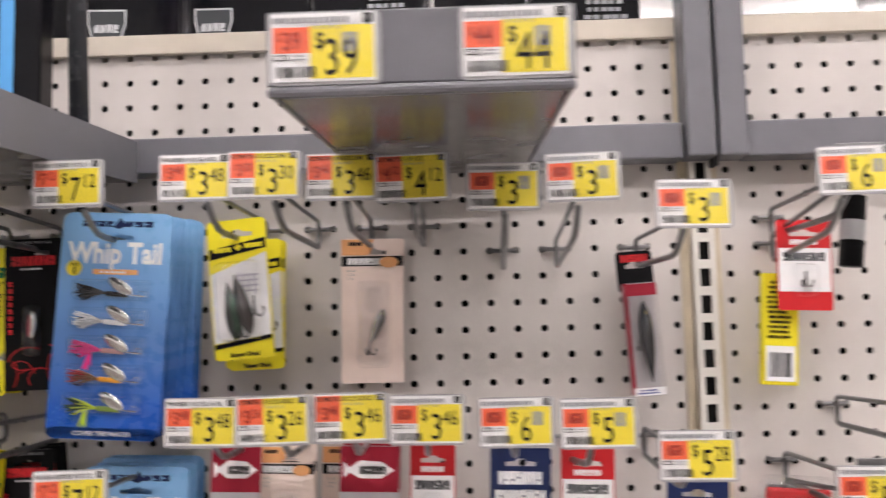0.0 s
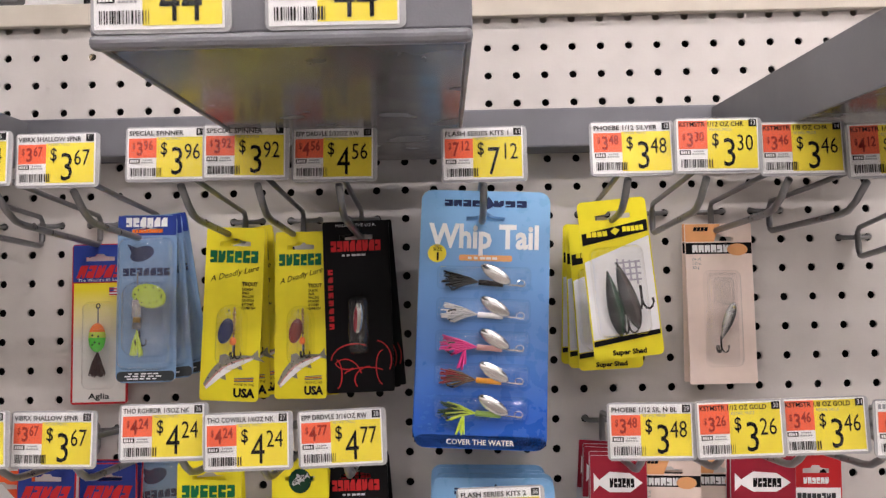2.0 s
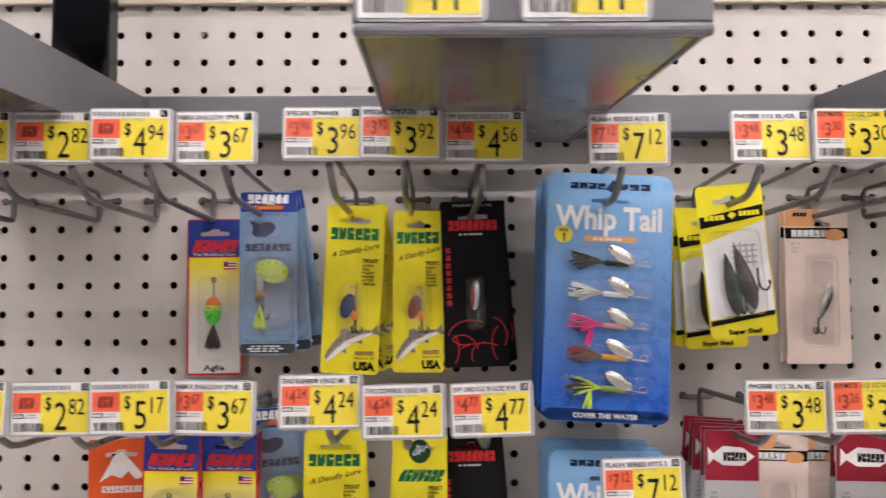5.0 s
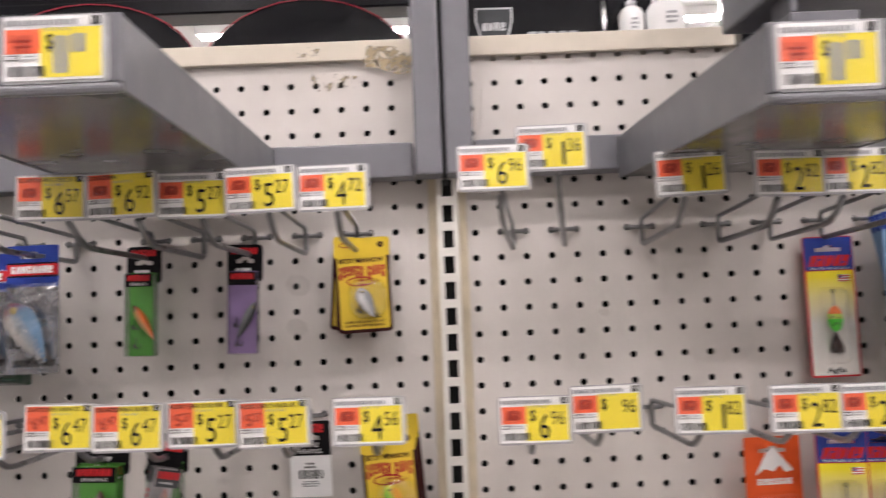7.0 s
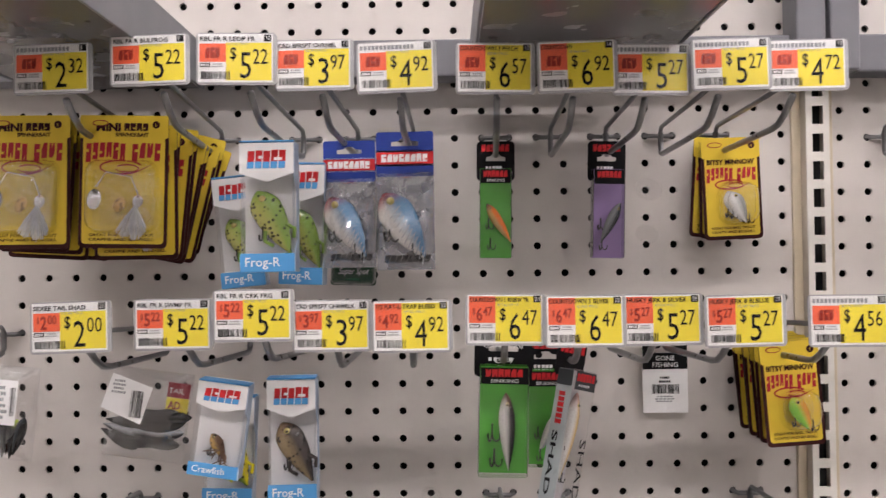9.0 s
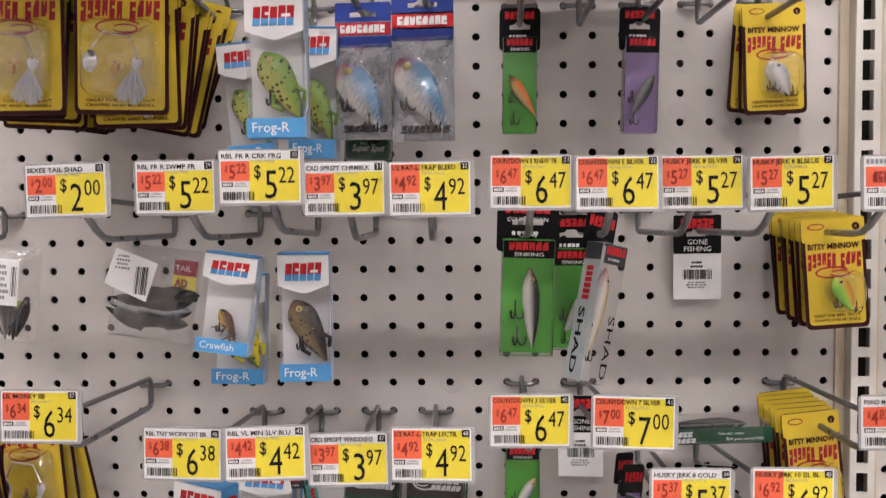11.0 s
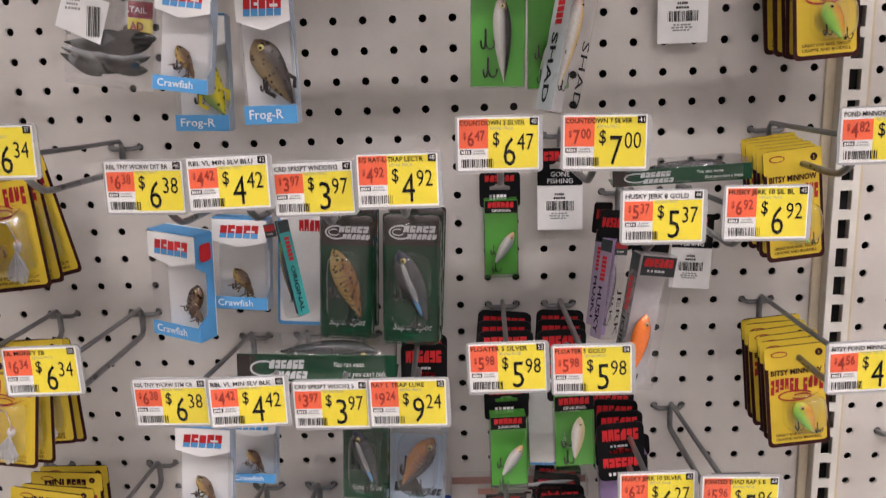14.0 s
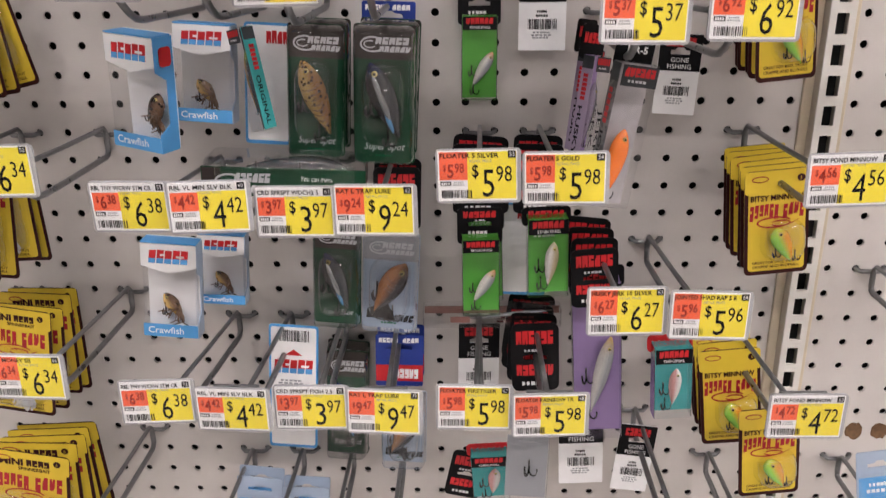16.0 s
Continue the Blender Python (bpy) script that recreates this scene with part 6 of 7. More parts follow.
GOODS = {
    "spinner_red_border": (spinner_red_border, 0.049, 0.1375, "carded_spinner", "red-edged blue and yellow card with an orange spinner lure", "lure card"),
    "blue_blister": (blue_blister, 0.0476, 0.136, "carded_spinner", "slate-blue blister card with a lime spinner lure", "lure card"),
    "yellow_spinner_blue": (yellow_spinner_blue, 0.0475, 0.1385, "carded_spinner", "yellow card with a blue-bladed trout spinner", "lure card"),
    "yellow_spinner_red": (yellow_spinner_red, 0.0475, 0.1385, "carded_spinner", "yellow card with a red-bladed trout spinner", "lure card"),
    "yellow_spinner_green": (yellow_spinner_green, 0.0475, 0.1385, "carded_spinner", "yellow card with green lettering and a gold spinner", "lure card"),
    "black_spoon": (black_spoon, 0.0525, 0.137, "carded_spoon", "black card with red line drawing and a silver spoon", "lure card"),
    "black_spoon_red": (black_spoon_red, 0.0525, 0.137, "carded_spoon", "black card with a red and white spoon lure", "lure card"),
    "blue_kit": (blue_kit, 0.094, 0.188, "lure_kit", "large blue card holding five bladed lures in blisters", "lure kit"),
    "shad_card": (shad_card, 0.0515, 0.1195, "carded_shad", "yellow, black and white card with two dark soft shads", "lure card"),
    "beige_spoon": (beige_spoon, 0.058, 0.136, "carded_spoon", "beige card with black header and a small silver spoon", "lure card"),
    "maroon_card": (maroon_card, 0.050, 0.120, "carded_spoon", "grey card with maroon header and white fish emblem", "lure card"),
    "red_box": (red_box, 0.0303, 0.133, "boxed_lure", "red and black boxed minnow lure on a hang card", "boxed lure"),
    "green_box": (green_box, 0.0285, 0.106, "boxed_lure", "clear box with green insert and a small minnow lure", "boxed lure"),
    "green_box_orange": (green_box_orange, 0.0285, 0.106, "boxed_lure", "clear box with green insert and an orange minnow lure", "boxed lure"),
    "green_box_big": (green_box_big, 0.0378, 0.1124, "boxed_lure", "clear box with green insert and a silver minnow lure", "boxed lure"),
    "green_box_craw": (green_box_craw, 0.0333, 0.0745, "boxed_lure", "clear box with green insert and a peach crankbait", "boxed lure"),
    "purple_box": (purple_box, 0.0283, 0.105, "boxed_lure", "clear box with purple insert and a dark jerkbait", "boxed lure"),
    "purple_tall_box": (purple_tall_box, 0.0428, 0.164, "boxed_lure", "tall clear box with purple insert and a grey jerkbait", "boxed lure"),
    "teal_box": (teal_box, 0.030, 0.068, "boxed_lure", "small teal box with a pale lure inside", "boxed lure"),
    "grey_box": (grey_box, 0.0371, 0.0632, "boxed_lure", "clear grey box with a bare treble hook", "boxed lure"),
    "tilted_long_box": (tilted_long_box, 0.0297, 0.1007, "boxed_lure", "silver boxed shad lure hanging at a slant", "boxed lure"),
    "tilted_clear_box": (tilted_clear_box, 0.0366, 0.1023, "boxed_lure", "clear box with an orange jerkbait hanging at a slant", "boxed lure"),
    "purple_long_box": (purple_long_box, 0.0212, 0.082, "boxed_lure", "narrow purple lure box hanging at a slant", "boxed lure"),
    "teal_long_box": (teal_long_box, 0.0206, 0.0773, "boxed_lure", "narrow teal lure box leaning on a card", "boxed lure"),
    "spinnerbait": (spinnerbait, 0.070, 0.1062, "carded_spinnerbait", "yellow card with brown border and a skirted spinnerbait", "lure card"),
    "yellow_minnow_white": (yellow_minnow_white, 0.0528, 0.0916, "carded_minnow", "yellow card with brown border and a white minnow lure", "lure card"),
    "yellow_minnow_green": (yellow_minnow_green, 0.0485, 0.0860, "carded_minnow", "yellow card with brown border and a bright green minnow", "lure card"),
    "window_box_frog": (window_box_frog, 0.040, 0.1007, "window_box", "white and blue window box with a green frog lure", "boxed lure"),
    "window_box_frog_yellow": (window_box_frog_yellow, 0.0394, 0.0853, "window_box", "white and blue window box with a yellow frog lure", "boxed lure"),
    "window_box_frog_brown": (window_box_frog_brown, 0.038, 0.0968, "window_box", "white and blue window box with a brown frog lure", "boxed lure"),
    "window_box_craw": (window_box_craw, 0.0379, 0.0722, "window_box", "white and blue window box with a small crawfish lure", "boxed lure"),
    "window_box_craw2": (window_box_craw2, 0.040, 0.0857, "window_box", "white and blue window box turned to show its side", "boxed lure"),
    "pouch_lure": (pouch_lure, 0.0465, 0.111, "pouched_lure", "clear pouch with blue and red header and a striped lure", "lure pouch"),
    "clam_dark": (clam_dark, 0.0475, 0.1055, "clamshell_lure", "dark green clamshell with a chrome and blue lure", "lure pack"),
    "clam_dark_gold": (clam_dark_gold, 0.0455, 0.1035, "clamshell_lure", "dark green clamshell with a gold spotted lure", "lure pack"),
    "clam_light": (clam_light, 0.0497, 0.0904, "clamshell_lure", "pale grey clamshell with a bronze lure", "lure pack"),
    "minnow_card": (minnow_card, 0.0438, 0.0975, "minnow_card", "blue-edged white lure card on a hook", "lure card"),
    "white_card_red": (white_card_red, 0.0451, 0.1261, "minnow_card", "blue-edged white card with a barcode at the top", "lure card"),
    "barcode_card": (barcode_card, 0.040, 0.0735, "barcode_card", "black and white empty hang card with a barcode", "hang card"),
    "black_header": (black_header, 0.0405, 0.0600, "hang_card", "black hang card with red lettering blocks", "hang card"),
    "blue_small": (blue_small, 0.044, 0.0532, "small_pack", "small blue and red packet on a hook", "packet"),
    "light_blue_card": (light_blue_card, 0.044, 0.0532, "tackle_card", "plain light blue tackle card on a hook", "tackle card"),
    "red_card": (red_card, 0.047, 0.083, "hook_card", "red and white card of fish hooks", "hook card"),
    "navy_card": (navy_card, 0.0525, 0.096, "tackle_card", "navy blue tackle card with white lettering blocks", "tackle card"),
    "red_bag": (red_bag, 0.0638, 0.085, "tackle_bag", "crumpled red tackle in a clear bag", "tackle bag"),
    "orange_card": (orange_card, 0.0545, 0.116, "tackle_card", "orange card with a white mountain emblem", "tackle card"),
    "clear_bag_dark": (clear_bag_dark, 0.066, 0.0726, "bait_bag", "clear bag of dark soft baits with a barcode sticker", "bait bag"),
    "clear_bag_green": (clear_bag_green, 0.040, 0.081, "bait_bag", "clear bag of dark and lime soft baits", "bait bag"),
    "green_flat_box": (green_flat_box, 0.112, 0.0255, "clamshell_box", "dark green lure box lying flat across the hooks", "boxed lure"),
    "red_flat_box": (red_flat_box, 0.124, 0.0199, "clamshell_box", "clear box with dark red insert lying across hooks", "boxed lure"),
    "yellow_hook_pack": (yellow_hook_pack, 0.0323, 0.1016, "hook_pack", "yellow tackle packet with black print and barcode", "packet"),
    "white_flat_box": (white_flat_box, 0.100, 0.022, "lure_carton", "white lure carton with black print lying across the hooks", "boxed lure"),
    "black_tube": (black_tube, 0.0225, 0.063, "scent_tube", "small black tube with a grey band", "tube"),
}
MADE = {}
YAW = {"window_box_craw2": -24, "tilted_long_box": 30, "tilted_clear_box": 15, "purple_long_box": 34, "teal_long_box": -34}
SWAY = random.Random(11)


def hang(kind, x, y, z, w, h, roll, n, step, fan, drift=0.0):
    """n packets of a kind on one hook, the first in front, the rest behind it."""
    maker, w0, h0, name, label, cat = GOODS[kind]
    for i in range(n):
        yy = y + step * i
        if yy > -0.006:
            break
        ry = roll + fan * i + (SWAY.uniform(-1.2, 1.2) if i else 0)
        dx = SWAY.uniform(-0.002, 0.002) if i else 0
        yaw = SWAY.uniform(-4, 4)
        if kind in YAW:
            yaw = YAW[kind] + (9 if i else 0)
        if kind == "spinnerbait" and i:
            ry += SWAY.uniform(-3.5, 2.0)
            yaw += SWAY.uniform(-5, 5)
        sink = SWAY.uniform(-0.009, 0.001) if kind == "spinnerbait" and i else (0.0042 if kind == "black_header" else 0.0008) * i
        m = pose(x + dx + drift * i, yy, z + sink, SWAY.uniform(-3, 1), ry, yaw)
        if kind not in MADE:
            o = tagged(new(name), label, cat, cat + "s on the hooks")
            maker(o)
            o.matrix_basis = m
            MADE[kind] = o
        else:
            o = copy_thing(MADE[kind], m)
        o.scale = (min(1.15, max(0.85, w / w0)), 1, min(1.12, max(0.62 if "flat" in kind else 0.86, h / h0)))

# ---- black packages on the top shelf ----
PKG = mat("black_gloss_carton", (0.006, 0.006, 0.008), 0.14, grain=0.1, scale=30, spec=0.3)


def shelf_package(x, w, hgt, y, yaw, crest, lines, round_top=0.0):
    o = tagged(new("reel_package"), "glossy black tackle package standing on the top shelf", "package", "packages on the top shelf")
    o.matrix_basis = pose(x, y, 1.7385, 0, 0, yaw)
    if round_top:
        pts = [(-w / 2, 0), (w / 2, 0)] + [(w / 2 * math.cos(radians(a)), 0.004 + hgt * math.sin(radians(a)) ** (0.6 + round_top)) for a in range(8, 173, 12)]
        part("soft_case", plate(pts, 0.08, None, 0.06), PKG, o)
        part("red_piping", tube(bmesh.new(), [(px * 1.005, -0.0215, pz + 0.0005) for px, pz in pts[2:]], 0.0007, 6), RED2, o)
    else:
        part("carton", boxed(-w / 2, -0.02, 0, w / 2, 0.08, hgt, 0.004), PKG, o)
    p = Print(-0.0208)
    if lines:
        p.lines(-w * 0.05, 0.012, w * 0.42, 0.012 + 0.008 * lines, lines, GREYC, 1, lines)
    if crest:
        c = -w * 0.28
        p.poly([(c - 0.020, 0.030), (c - 0.015, 0.012), (c, 0.005), (c + 0.015, 0.012), (c + 0.020, 0.030), (c + 0.020, 0.045), (c - 0.020, 0.045)], LGREY, 1)
        p.poly([(c - 0.018, 0.030), (c - 0.0135, 0.0135), (c, 0.0072), (c + 0.0135, 0.0135), (c + 0.018, 0.030), (c + 0.018, 0.043), (c - 0.018, 0.043)], CHARC, 2)
        p.bars(c - 0.013, 0.020, c + 0.013, 0.029, 4, LGREY, 3, 5)
    if lines or crest:
        p.done("printing", o)


shelf_package(-0.92, 0.22, 0.25, 0.06, 2, False, 0)
shelf_package(-0.66, 0.24, 0.22, 0.05, -2, False, 2)
shelf_package(-0.37, 0.22, 0.062, 0.05, 3, False, 0, 0.6)
shelf_package(-0.142, 0.22, 0.062, 0.06, -2, False, 0, 0.7)
shelf_package(0.10, 0.15, 0.24, 0.05, 2, True, 1)
shelf_package(0.205, 0.05, 0.26, 0.06, 0, False, 0)
shelf_package(0.46, 0.26, 0.25, 0.06, -3, False, 0)
shelf_package(0.655, 0.10, 0.22, 0.05, 4, True, 0)
shelf_package(0.775, 0.13, 0.26, 0.055, 1, True, 0)
shelf_package(0.905, 0.12, 0.25, 0.05, -1, False, 5)
shelf_package(1.02, 0.10, 0.24, 0.05, 0, False, 2)
shelf_package(1.13, 0.11, 0.26, 0.06, 2, False, 6)
shelf_package(1.55, 0.20, 0.25, 0.06, -3, False, 3)
shelf_package(1.80, 0.22, 0.22, 0.06, 1, True, 0)


def hung_package(x, y, z0, w, hgt, stripe):
    o = tagged(new("rod_package"), "black tackle package hanging beside the rack arm", "package", "packages on the rack arms")
    o.matrix_basis = pose(x, y, z0)
    part("body", boxed(-w / 2, -0.012, 0, w / 2, 0.012, hgt, 0.003), PKG, o)
    p = Print(-0.0128)
    p.bars(-w * 0.2, 0.012, w * 0.3, 0.017, 3, LGREY, 1, 3)
    if stripe:
        p.rect(-w * 0.1, 0.03, w * 0.12, hgt - 0.01, LBLUE, 1)
    p.done("printing", o)


hung_package(0.292, -0.10, 1.594, 0.045, 0.45, False)
hung_package(0.655, -0.20, 1.594, 0.050, 0.45, True)

tagged(part("rack_shelf", boxed(-1.19, 0.385, 1.920, -0.03, 0.44, 1.945, 0.003), PKG), "dark upper shelf of the rack", "shelf", kind="structure")
tagged(part("rack_shelf_back", boxed(-1.19, 0.40, 1.945, -0.03, 0.42, 2.30), PKG), "dark upper back panel of the rack", "shelf", kind="structure")
for sx in (-1.18, -0.045):
    tagged(part("rack_bracket", boxed(sx, 0.390, 1.738, sx + 0.012, 0.415, 1.920), GREY), "grey steel shelf bracket", "bracket", kind="structure")


def bottle(x, y, r, tall):
    o = tagged(new("spray_bottle"), "small white plastic bottle standing on the top shelf", "bottle", "bottles on the top shelf")
    o.location = (x, y, 1.7385)
    for nm, prof, mm in (("bottle_body", ((r * 0.94, 0), (r, 0.003), (r, tall * 0.62), (r * 0.8, tall * 0.74), (r * 0.42, tall * 0.82)), WHITE), ("nozzle", ((r * 0.45, tall * 0.80), (r * 0.45, tall * 0.92), (r * 0.2, tall * 0.95), (r * 0.16, tall * 1.2)), LGREY)):
        b = bmesh.new()
        rings = [[b.verts.new((rr * math.cos(2 * math.pi * k / 20), rr * math.sin(2 * math.pi * k / 20), z)) for k in range(20)] for rr, z in prof]
        for a, c in zip(rings, rings[1:]):
            for k in range(20):
                b.faces.new((a[k], a[(k + 1) % 20], c[(k + 1) % 20], c[k]))
        b.faces.new(rings[0][::-1])
        b.faces.new(rings[-1])
        part(nm, b, mm, o, smooth=True)
    p = Print(-r - 0.0004)
    p.lines(-r * 0.3, tall * 0.2, r * 0.5, tall * 0.5, 3, GREYC, 1)
    p.done("printing", o)


bottle(0.237, 0.016, 0.020, 0.050)
bottle(0.202, 0.020, 0.013, 0.046)

# steel bracket that carries the rods on one arm
rb = tagged(new("rod_bracket"), "grey steel rod bracket standing on the rack arm", "bracket")
rb.matrix_basis = pose(0.245, -0.036, 1.626, 3, 0, 0)
part("post", boxed(0.006, -0.225, -0.034, 0.018, -0.200, 0.052, 0.001), GREY, rb)
part("foot_bar", boxed(0.001, -0.232, 0.044, 0.050, -0.200, 0.052, 0.001), GREY, rb)
part("side_web", boxed(0.001, -0.232, 0.052, 0.007, -0.200, 0.066, 0.001), GREY, rb)
part("top_plate", boxed(-0.010, -0.236, 0.066, 0.128, -0.120, 0.105, 0.002), GREY, rb)
part("end_cap", boxed(0.128, -0.230, 0.074, 0.150, -0.130, 0.086, 0.001), GREY, rb)

# ---- hooks with price tags, then the goods on them ----
hook_and_tag(-0.6223, 5, -0.6129, 1.5679, '', '2.32', '2', '8')
hook_and_tag(-0.5461, 5, -0.5427, 1.5718, 'RBL FR R BULFROG', '5.22', '5', '9')
hook_and_tag(-0.4699, 5, -0.4824, 1.5719, 'RBL FR R LEOP FR', '5.22', '5', '10')
hook_and_tag(-0.4191, 5, -0.4294, 1.5684, 'CRD SPRSPT CHRNBL', '3.97', '3', '11')
hook_and_tag(-0.3683, 5, -0.3714, 1.5649, '', '4.92', '4', '12')
hook_and_tag(-0.2921, 5, -0.3028, 1.5644, 'COUNTDOWN 3 PERCH', '6.57', '6', '13')
hook_and_tag(-0.2413, 5, -0.2464, 1.5637, 'COUNTDOWN', '6.92', '6', '14')
hook_and_tag(-0.1905, 5, -0.1937, 1.5623, '', '5.27', '5', '15')
hook_and_tag(-0.1397, 5, -0.1402, 1.5640, '', '5.27', '5', '16')
hook_and_tag(-0.0889, 5, -0.0853, 1.5641, '', '4.72', '4', '17')
hook_and_tag(-0.5969, -2, -0.6004, 1.3869, 'SEXEE TAIL SHAD', '2.00', '2.00', '25')
hook_and_tag(-0.5207, -2, -0.5287, 1.3881, 'RBL FR R SWMP FR', '5.22', '5.22', '29')
hook_and_tag(-0.4699, -2, -0.4716, 1.3941, 'RBL FR R CRK FRG', '5.22', '5.22', '30')
hook_and_tag(-0.4191, -2, -0.4183, 1.3861, 'CRD SPRSPT CHRMBLK', '3.97', '3.97', '31')
hook_and_tag(-0.3683, -2, -0.3626, 1.3855, '1/2 RAT-L-TRAP BLEED', '4.92', '4.92', '32')
hook_and_tag(-0.2921, -2, -0.2979, 1.3892, 'COUNTDOWN 5 RNBW TR', '6.47', '6.47', '21')
hook_and_tag(-0.2413, -2, -0.2435, 1.3878, 'COUNTDOWN 5 SILVER', '6.47', '6.47', '22')
hook_and_tag(-0.1905, -2, -0.1888, 1.3880, 'HUSKY JERK 8 SILVER', '5.27', '5.27', '26')
hook_and_tag(-0.1397, -2, -0.1338, 1.3870, 'HUSKY JERK 8 BLBLUE', '5.27', '5.27', '27')
hook_and_tag(-0.0635, -2, -0.0628, 1.3863, '', '4.56', '4', '28')
hook_and_tag(-0.6223, -8, -0.6232, 1.2377, 'LIL MONEY SB', '6.34', '6.34', '37')
hook_and_tag(-0.5207, -9, -0.5285, 1.2122, 'RBL TNY WCRW DIT BR', '6.38', '6.38', '46')
hook_and_tag(-0.4699, -9, -0.4717, 1.2144, 'RBL VL MIN SLV BLU', '4.42', '4.42', '43')
hook_and_tag(-0.4191, -9, -0.4184, 1.2084, 'CRD SPRSPT WNDDSH2', '3.97', '3.97', '47')
hook_and_tag(-0.3683, -9, -0.3633, 1.2132, '1/2 RAT-L-TRAP LECTR', '4.92', '4.92', '48')
hook_and_tag(-0.2921, -8, -0.2990, 1.2338, 'COUNTDOWN 3 SILVER', '6.47', '6.47', '40')
hook_and_tag(-0.2413, -8, -0.2329, 1.2337, 'COUNTDOWN 7 SILVER', '7.00', '7.00', '41')
hook_and_tag(-0.1905, -10, -0.1944, 1.1841, 'HUSKY JERK 8 GOLD', '5.37', '5.37', '44')
hook_and_tag(-0.1397, -10, -0.1308, 1.1862, 'HUSKY JERK 10 SIL BL', '6.92', '6.92', '45')
hook_and_tag(-0.0635, -8, -0.0620, 1.2335, 'POND MINNOW', '4.82', '4.82', '49')
hook_and_tag(-0.6223, -14, -0.6145, 1.0869, 'LIL MONEY SB', '6.34', '6.34', '50')
hook_and_tag(-0.5207, -15, -0.5269, 1.0621, 'RBL TNY WCRW STM CR', '6.38', '6.38', '59')
hook_and_tag(-0.4699, -15, -0.4719, 1.0640, 'RBL VL MIN SLV BLK', '4.42', '4.42', '60')
hook_and_tag(-0.4191, -15, -0.4164, 1.0584, 'CRD SPRSPT WDCH2 5', '3.97', '3.97', '61')
hook_and_tag(-0.3683, -15, -0.3628, 1.0614, 'RAT L TRAP LURE', '9.24', '9.24', '62')
hook_and_tag(-0.2921, -14, -0.2953, 1.0830, 'FLOATER 5 SILVER', '5.98', '5.98', '53')
hook_and_tag(-0.2413, -14, -0.2393, 1.0828, 'FLOATER 5 GOLD', '5.98', '5.98', '54')
hook_and_tag(-0.0635, -14, -0.0595, 1.0812, 'BITSY POND MINNOW', '4.56', '4.56', '55')
hook_and_tag(-0.1905, -18, -0.1929, 0.9860, 'HUSKY JERK 10 SILVER', '6.27', '6.27', '63')
hook_and_tag(-0.1397, -18, -0.1378, 0.9857, 'JOINTED SHAD RAP 5 B', '5.96', '5.96', '64')
hook_and_tag(-0.6223, -20, -0.6202, 0.9325, 'LIL MONEY SB', '6.34', '6.34', '66')
hook_and_tag(-0.5207, -21, -0.5285, 0.9123, 'RBL TNY WCRW STM CR', '6.38', '6.38', '73')
hook_and_tag(-0.4699, -21, -0.4717, 0.9098, 'RBL VL MIN SLV BLK', '4.42', '4.42', '74')
hook_and_tag(-0.4191, -21, -0.4159, 0.9083, 'CRD SPRSPT FXSH 2.5', '3.97', '3.97', '78')
hook_and_tag(-0.3683, -21, -0.3623, 0.9086, 'RAT L TRAP LURE', '9.47', '9.47', '79')
hook_and_tag(-0.2921, -21, -0.2975, 0.9091, 'FLOATER FIRETIGER', '5.98', '5.98', '67')
hook_and_tag(-0.2413, -21, -0.2433, 0.9066, 'FLOATER RAINBOW TR', '5.98', '5.98', '68')
hook_and_tag(-0.0635, -21, -0.0623, 0.9069, 'BITSY POND MINNOW', '4.72', '4.72', '69')
hook_and_tag(0.1945, 5, 0.1899, 1.5654, '', '1.26', '1', '3')
hook_and_tag(0.2707, 5, 0.2631, 1.5612, '', '2.82', '2', '4')
hook_and_tag(0.3215, 5, 0.3158, 1.5618, '', '2.82', '2', '5')
hook_and_tag(0.3723, 5, 0.3686, 1.5624, '', '4.94', '4', '6')
hook_and_tag(0.4231, 5, 0.4230, 1.5614, 'VIBRX SHALLOW SPNR', '3.67', '3.67', '7')
hook_and_tag(0.4993, 5, 0.4947, 1.5638, 'SPECIAL SPINNER', '3.96', '3.96', '8')
hook_and_tag(0.5501, 5, 0.5470, 1.5628, 'SPECIAL SPINNER', '3.92', '3.92', '9')
hook_and_tag(0.6009, 5, 0.6030, 1.5612, 'EPP DRDVLE 2/32OZ RW', '4.56', '4.56', '10')
hook_and_tag(0.7025, 5, 0.7000, 1.5591, 'FLASH SERIES KITS 1', '7.12', '7.12', '11')
hook_and_tag(0.8041, 5, 0.7964, 1.5607, 'PHOEBE 1/12 SILVER', '3.48', '3.48', '12')
hook_and_tag(0.8549, 5, 0.8499, 1.5603, 'KSTMSTR 1/12 OZ CHR', '3.30', '3.30', '13')
hook_and_tag(0.9057, 5, 0.9063, 1.5583, 'KSTMSTR 1/8 OZ CHR', '3.46', '3.46', '14')
hook_and_tag(0.9565, 5, 0.9591, 1.5550, 'KSTMSTR 1/4 OZ', '4.12', '4.12', '15')
hook_and_tag(1.0327, 4, 1.0266, 1.5475, '', '3.##', '3', '16')
hook_and_tag(1.0835, 4, 1.0841, 1.5521, '', '3.##', '3', '17')
hook_and_tag(1.1597, 4, 1.1636, 1.5302, '', '3.##', '3', '18')
hook_and_tag(1.2893, 4, 1.2813, 1.5514, '', '6.##', '6', '1')
hook_and_tag(0.0675, 5, 0.0380, 1.5738, '', '6.96', '6', '1')
hook_and_tag(0.1183, 5, 0.0839, 1.5885, '', '1.36', '1', '2')
hook_and_tag(0.1945, -2, 0.1945, 1.3842, '', '1.82', '1', '20')
hook_and_tag(0.2707, -2, 0.2640, 1.3837, '', '2.82', '2', '21')
